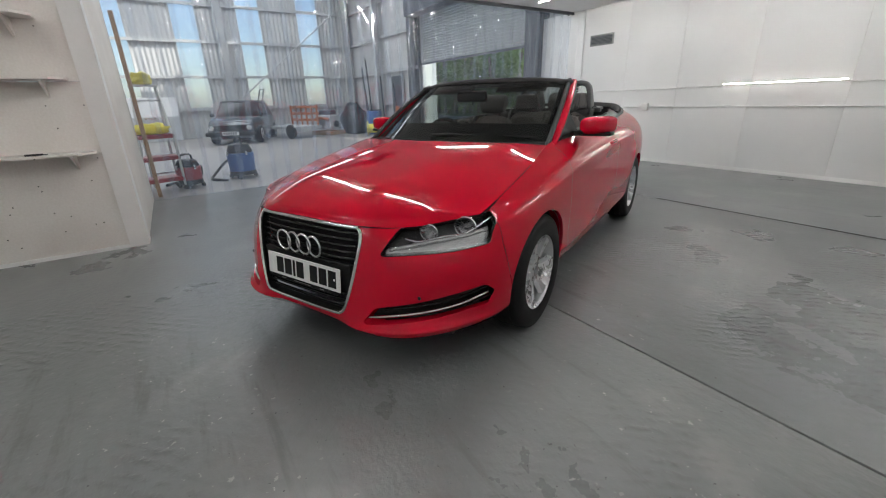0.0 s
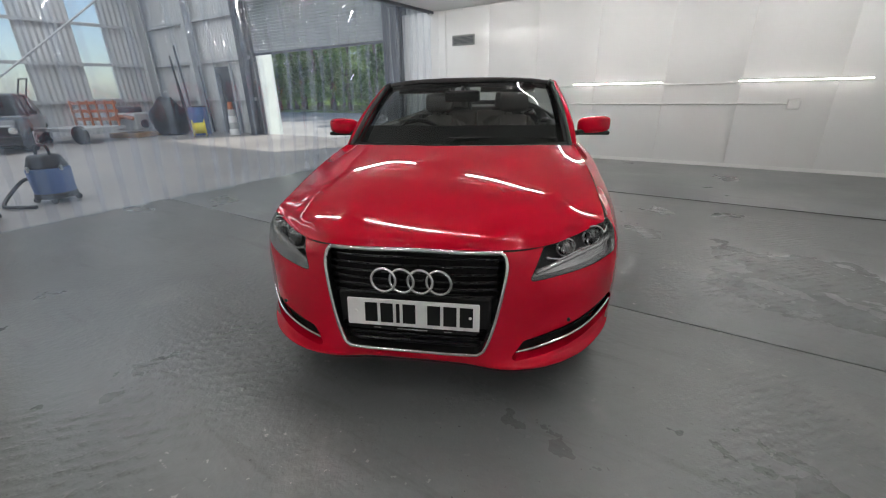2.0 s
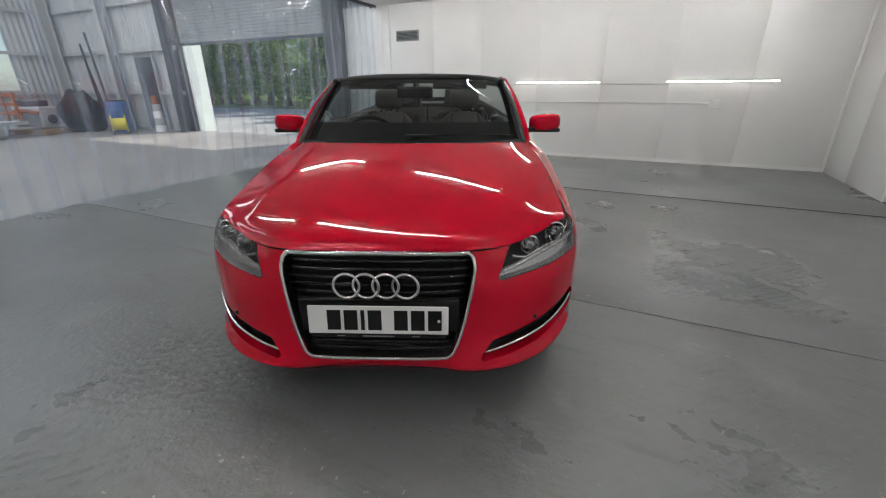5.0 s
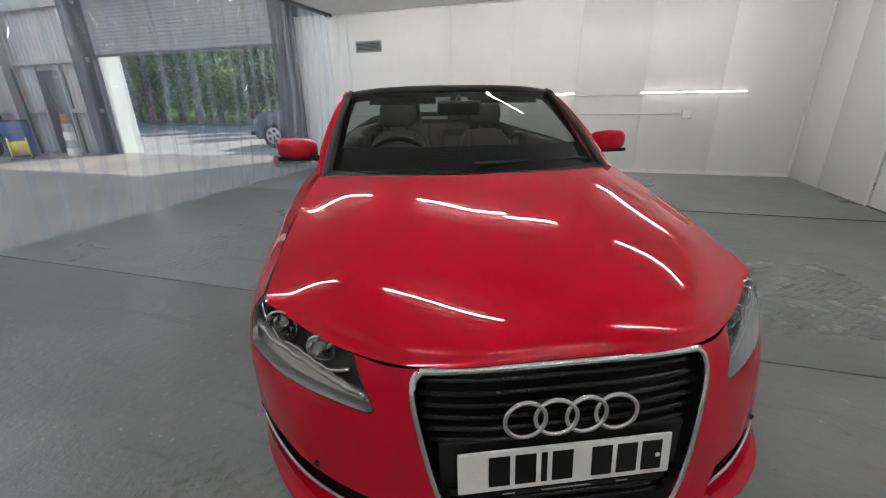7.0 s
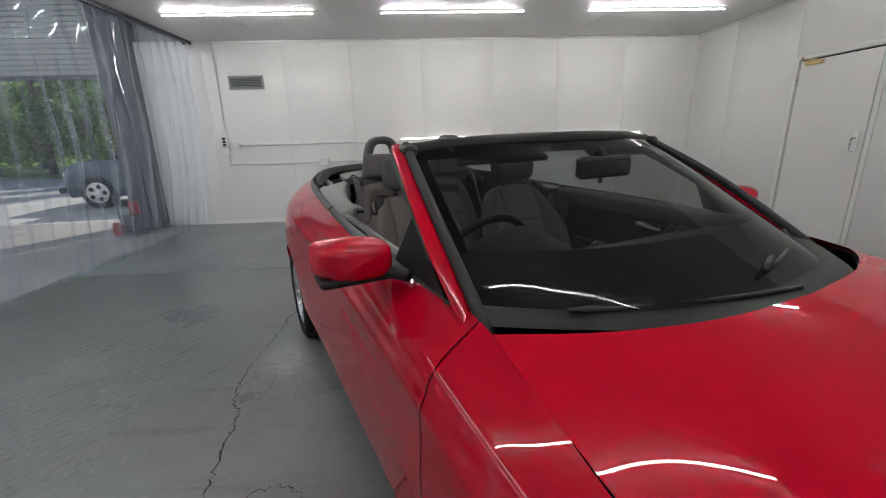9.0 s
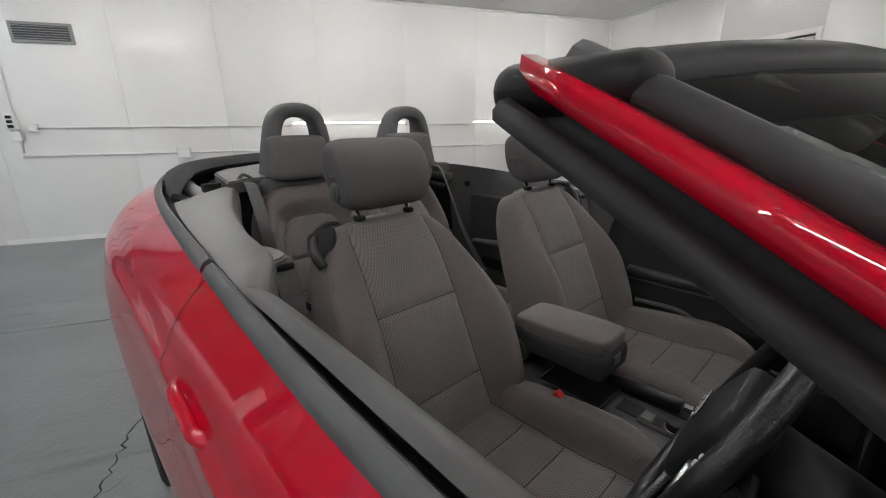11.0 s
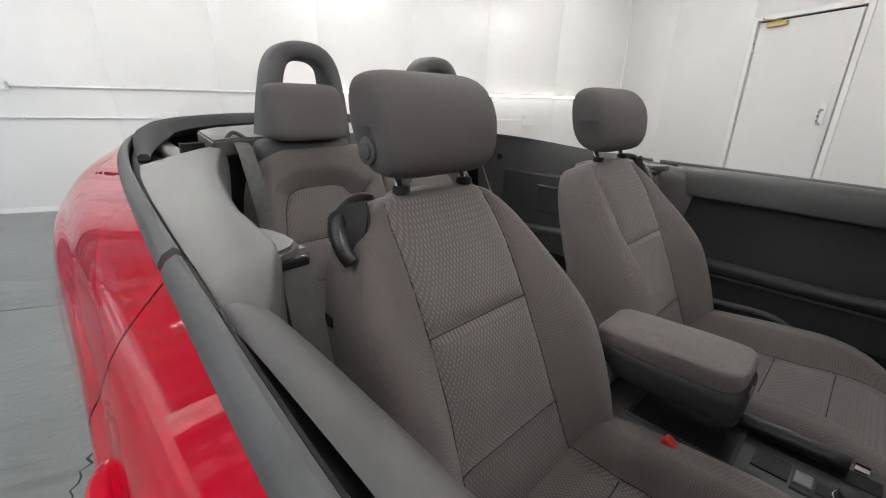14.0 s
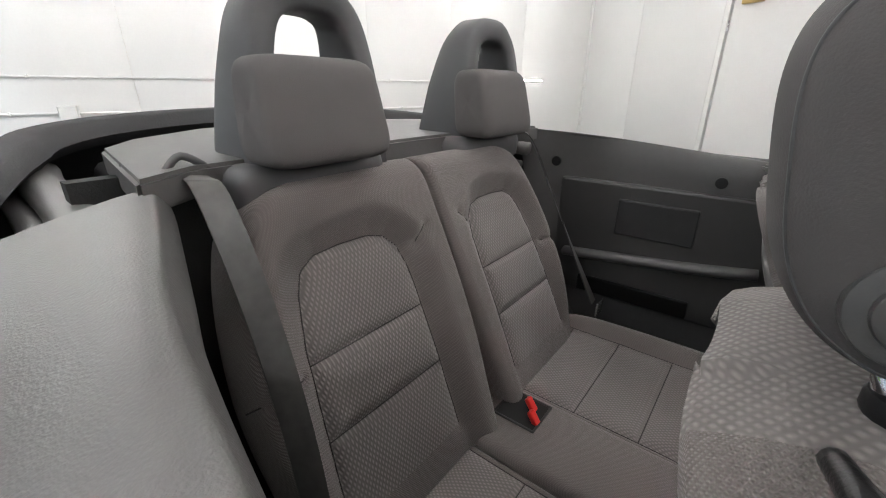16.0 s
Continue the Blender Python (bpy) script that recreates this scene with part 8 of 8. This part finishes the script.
part("head_cover", bm_box(0.7, 0.32, 0.2, (0, 0, 0.86), 0.05, 3), M["dark_steel"], en, smooth=True, angle=50)
part("pulley", bm_cyl(0.13, 0.06, (0.46, 0, 0.42), "x", 20), M["dark_steel"], en)
part("manifold", bm_tube(spline([(-0.4, -0.32, 0.6), (0, -0.42, 0.66), (0.4, -0.34, 0.6)], 5), 0.06, 10), M["rust"], en, smooth=True)
part("pallet", bm_box(1.1, 0.9, 0.14, (0, 0, 0.08), 0.005), M["wood"], en)
cv = thing("covered_load", "heap under a dark tarpaulin", "tarpaulin", pose(-14.9, 6.35, 0))
bm = bmesh.new()
bmesh.ops.create_icosphere(bm, subdivisions=3, radius=1.0)
for v in bm.verts:
    f = 1 + 0.22 * noise.noise(v.co * 1.7)
    v.co = Vector((v.co.x * 0.7 * f, v.co.y * 0.5 * f, max(0, v.co.z + 0.6) * 0.75 * f))
part("tarpaulin", bm, M["black_plastic"], cv, smooth=True)
dr_ = thing("plastic_drum", "blue plastic drum by the wall", "drum", pose(-13.75, 6.75, 0))
part("body", bm_cyl(0.29, 0.9, (0, 0, 0.45), seg=28, bevel=0.05), M["blue_plastic"], dr_, smooth=True, angle=40)
for z in (0.3, 0.62):
    part("hoop", bm_cyl(0.302, 0.04, (0, 0, z), seg=28, bevel=0.01), M["blue_plastic"], dr_, smooth=True, angle=40)
part("lid", bm_cyl(0.27, 0.03, (0, 0, 0.91), seg=28), M["black_plastic"], dr_)
re_ = thing("hose_reel", "bright yellow hose reel standing on the floor", "reel", pose(-13.1, 6.35, -0.004, 0, 0, 60))
part("drum", bm_cyl(0.17, 0.32, (0, 0, 0.27), "x", 28, bevel=0.01), M["yellow"], re_, smooth=True, angle=40)
for s in (-1, 1):
    part("flange", bm_cyl(0.26, 0.03, (s * 0.17, 0, 0.27), "x", 28, bevel=0.008), M["yellow"], re_, smooth=True, angle=40)
    part("foot", bm_box(0.04, 0.45, 0.03, (s * 0.19, 0, 0.02)), M["dark_steel"], re_)
tn = thing("tin_stack", "stack of striped paint tins with an orange pot on top", "tins", pose(-12.45, 7.15, -0.004))
for k in range(4):
    part("tin", bm_cyl(0.15 - 0.012 * k, 0.2, (0.02 * (k % 2), 0, 0.1 + 0.203 * k), seg=24, bevel=0.006), M["steelwork" if k % 2 else "plate"], tn, smooth=True, angle=40)
part("orange_pot", bm_cyl(0.10, 0.24, (0, 0, 0.935), seg=24, r2=0.07, bevel=0.01), M["rust"], tn, "orange pot", smooth=True, angle=40)
bx = thing("wheel_stack", "stacked old tyres against the wall", "tyres", pose(-16.4, 6.9, 0))
for k in range(4):
    part("tyre", bm_tube([(0.24 * math.cos(a), 0.24 * math.sin(a), 0.09 + 0.175 * k) for a in np.linspace(0, 2 * math.pi, 29)[:-1]], 0.085, 10, closed=True), M["tyre"], bx, smooth=True)
for k, (x, h, lean) in enumerate(((-15.9, 2.6, 3), (-15.65, 2.3, -4), (-15.4, 2.9, 2), (-14.2, 2.2, 4), (-12.9, 1.9, -3))):
    st_ = thing("steel_length", "long steel length leaning on the wall", "steel bar", pose(x, 7.42, 0, 4, lean, 0), "steel lengths on the wall")
    part("bar", bm_box(0.05, 0.05, h, (0, 0, h / 2), 0.003), M["dark_steel"], st_)
tl = thing("sack_truck", "dark sack truck with red wheels beside the post", "hand truck", pose(-5.5, 6.75, 0, 0, 0, 60))
for s in (-1, 1):
    part("rail", bm_tube([(s * 0.15, 0.0, 0.1), (s * 0.15, 0.12, 0.62)], 0.016, 8), M["dark_steel"], tl)
    part("wheel", bm_cyl(0.11, 0.05, (s * 0.2, 0.05, 0.11), "x", 18), M["dark_red"], tl)
part("box_load", bm_box(0.28, 0.2, 0.24, (0, -0.1, 0.2), 0.01), M["dark_steel"], tl)
part("red_can", bm_cyl(0.07, 0.2, (0, -0.1, 0.42), seg=18, bevel=0.01), M["dark_red"], tl, smooth=True, angle=40)
part("toe_plate", bm_box(0.32, 0.24, 0.015, (0, -0.11, 0.06)), M["dark_steel"], tl)


# ---- the yard: grass bank, trees
slab("grass_bank", -60, 30, 20.2, 60, -0.3, 0.06, M["grass"], label="sunlit grass bank under the trees", kind="structure", category="grass")


def tree_mesh(seed, h, r):
    """Trunk with limbs, and a crown of many small leaf sprays that thins out at its edge."""
    rnd = random.Random(seed)
    bm = bmesh.new()
    bend = rnd.uniform(-0.25, 0.25)
    trunk = [(bend * (z / h) ** 2, 0.1 * math.sin(z), z) for z in np.linspace(0, h * 0.9, 9)]
    bm_tube(trunk, [0.17 * (1 - 0.85 * k / 8) for k in range(9)], 8, bm)
    V, F = [], []
    for k in range(46):
        z = h * (0.10 + 0.86 * k / 46) + rnd.uniform(-0.15, 0.15)
        a = rnd.uniform(0, 6.28)
        reach = r * (1.0 - 0.72 * (z / h) ** 1.4) * rnd.uniform(0.6, 1.1)
        tip = np.array((bend * (z / h) ** 2 + reach * math.cos(a), reach * math.sin(a), z + reach * rnd.uniform(-0.1, 0.35)))
        root_ = np.array((bend * (z / h) ** 2, 0, z))
        bm_tube([root_, 0.5 * (root_ + tip) + np.array((0, 0, 0.06)), tip], [0.035, 0.02, 0.006], 4, bm, caps=False)
        for j in range(105):
            t = rnd.uniform(0.25, 1.08)
            c = root_ + t * (tip - root_) + np.array([rnd.gauss(0, 0.16 + 0.12 * t) for _ in range(3)]) * np.array((1, 1, 0.8))
            d = np.array([rnd.gauss(0, 1), rnd.gauss(0, 1), rnd.gauss(-0.2, 0.6)])
            d /= np.linalg.norm(d)
            q = np.cross(d, (rnd.gauss(0, 1), rnd.gauss(0, 1), rnd.gauss(0, 1)))
            q /= np.linalg.norm(q) + 1e-9
            s_ = rnd.uniform(0.07, 0.16)
            i0 = len(V)
            V += [c - d * s_, c + q * s_ * 0.42, c + d * s_ * 1.3, c - q * s_ * 0.42]
            F.append((i0, i0 + 1, i0 + 2, i0 + 3))
    return bm, V, F


kinds = []
for k in range(3):
    bm, V, F = tree_mesh(20 + k, 8.0 + 0.8 * k, 1.75)
    root = thing("conifer_tree", "tall ragged green conifer with a bare lower trunk", "tree", pose(-30 + 2.6 * k, 22.0 + 0.5 * k, 0.05), "row of trees across the yard")
    part("trunk", bm, M["bark"], root, smooth=True)
    mesh_ob("crown", V, F, [M["leaf"], M["leaf2"]][k == 1], root, smooth=False)
    kinds.append(root)
rnd = random.Random(9)
for k in range(24):
    x = -48 + 2.05 * k + rnd.uniform(-0.5, 0.5)
    copy_thing(kinds[k % 3], pose(x, 22.4 + rnd.uniform(-0.9, 1.2), 0.05, 0, 0, rnd.uniform(0, 360)))
for k in range(14):
    x = -52 + 3.6 * k + rnd.uniform(-0.8, 0.8)
    copy_thing(kinds[(k + 1) % 3], pose(x, 26.5 + rnd.uniform(-0.8, 1.5), 0.05, 0, 0, rnd.uniform(0, 360)))
Vh, Fh = [], []
for k in range(16000):
    c = np.array((rnd.uniform(-56, 6), rnd.uniform(29.5, 31), abs(rnd.gauss(0, 1)) * 3.0))
    d = np.array([rnd.gauss(0, 1) for _ in range(3)])
    d /= np.linalg.norm(d)
    q = np.cross(d, (rnd.gauss(0, 1), rnd.gauss(0, 1), rnd.gauss(0, 1)))
    q /= np.linalg.norm(q) + 1e-9
    s_ = rnd.uniform(0.12, 0.3)
    i0 = len(Vh)
    Vh += [c - d * s_, c + q * s_ * 0.5, c + d * s_, c - q * s_ * 0.5]
    Fh.append((i0, i0 + 1, i0 + 2, i0 + 3))
for k in range(15000):
    c = np.array((rnd.uniform(-46, 0), rnd.uniform(23.6, 25.6), 0.9 + 6.5 * rnd.random() ** 1.2))
    d = np.array([rnd.gauss(0, 1) for _ in range(3)])
    d /= np.linalg.norm(d)
    q = np.cross(d, (rnd.gauss(0, 1), rnd.gauss(0, 1), rnd.gauss(0, 1)))
    q /= np.linalg.norm(q) + 1e-9
    s_ = rnd.uniform(0.10, 0.24)
    i0 = len(Vh)
    Vh += [c - d * s_, c + q * s_ * 0.5, c + d * s_, c - q * s_ * 0.5]
    Fh.append((i0, i0 + 1, i0 + 2, i0 + 3))
tagged(mesh_ob("far_hedge", Vh, Fh, M["leaf2"], None, "sunlit green hedge behind the trees", smooth=False), category="hedge", kind="stuff")
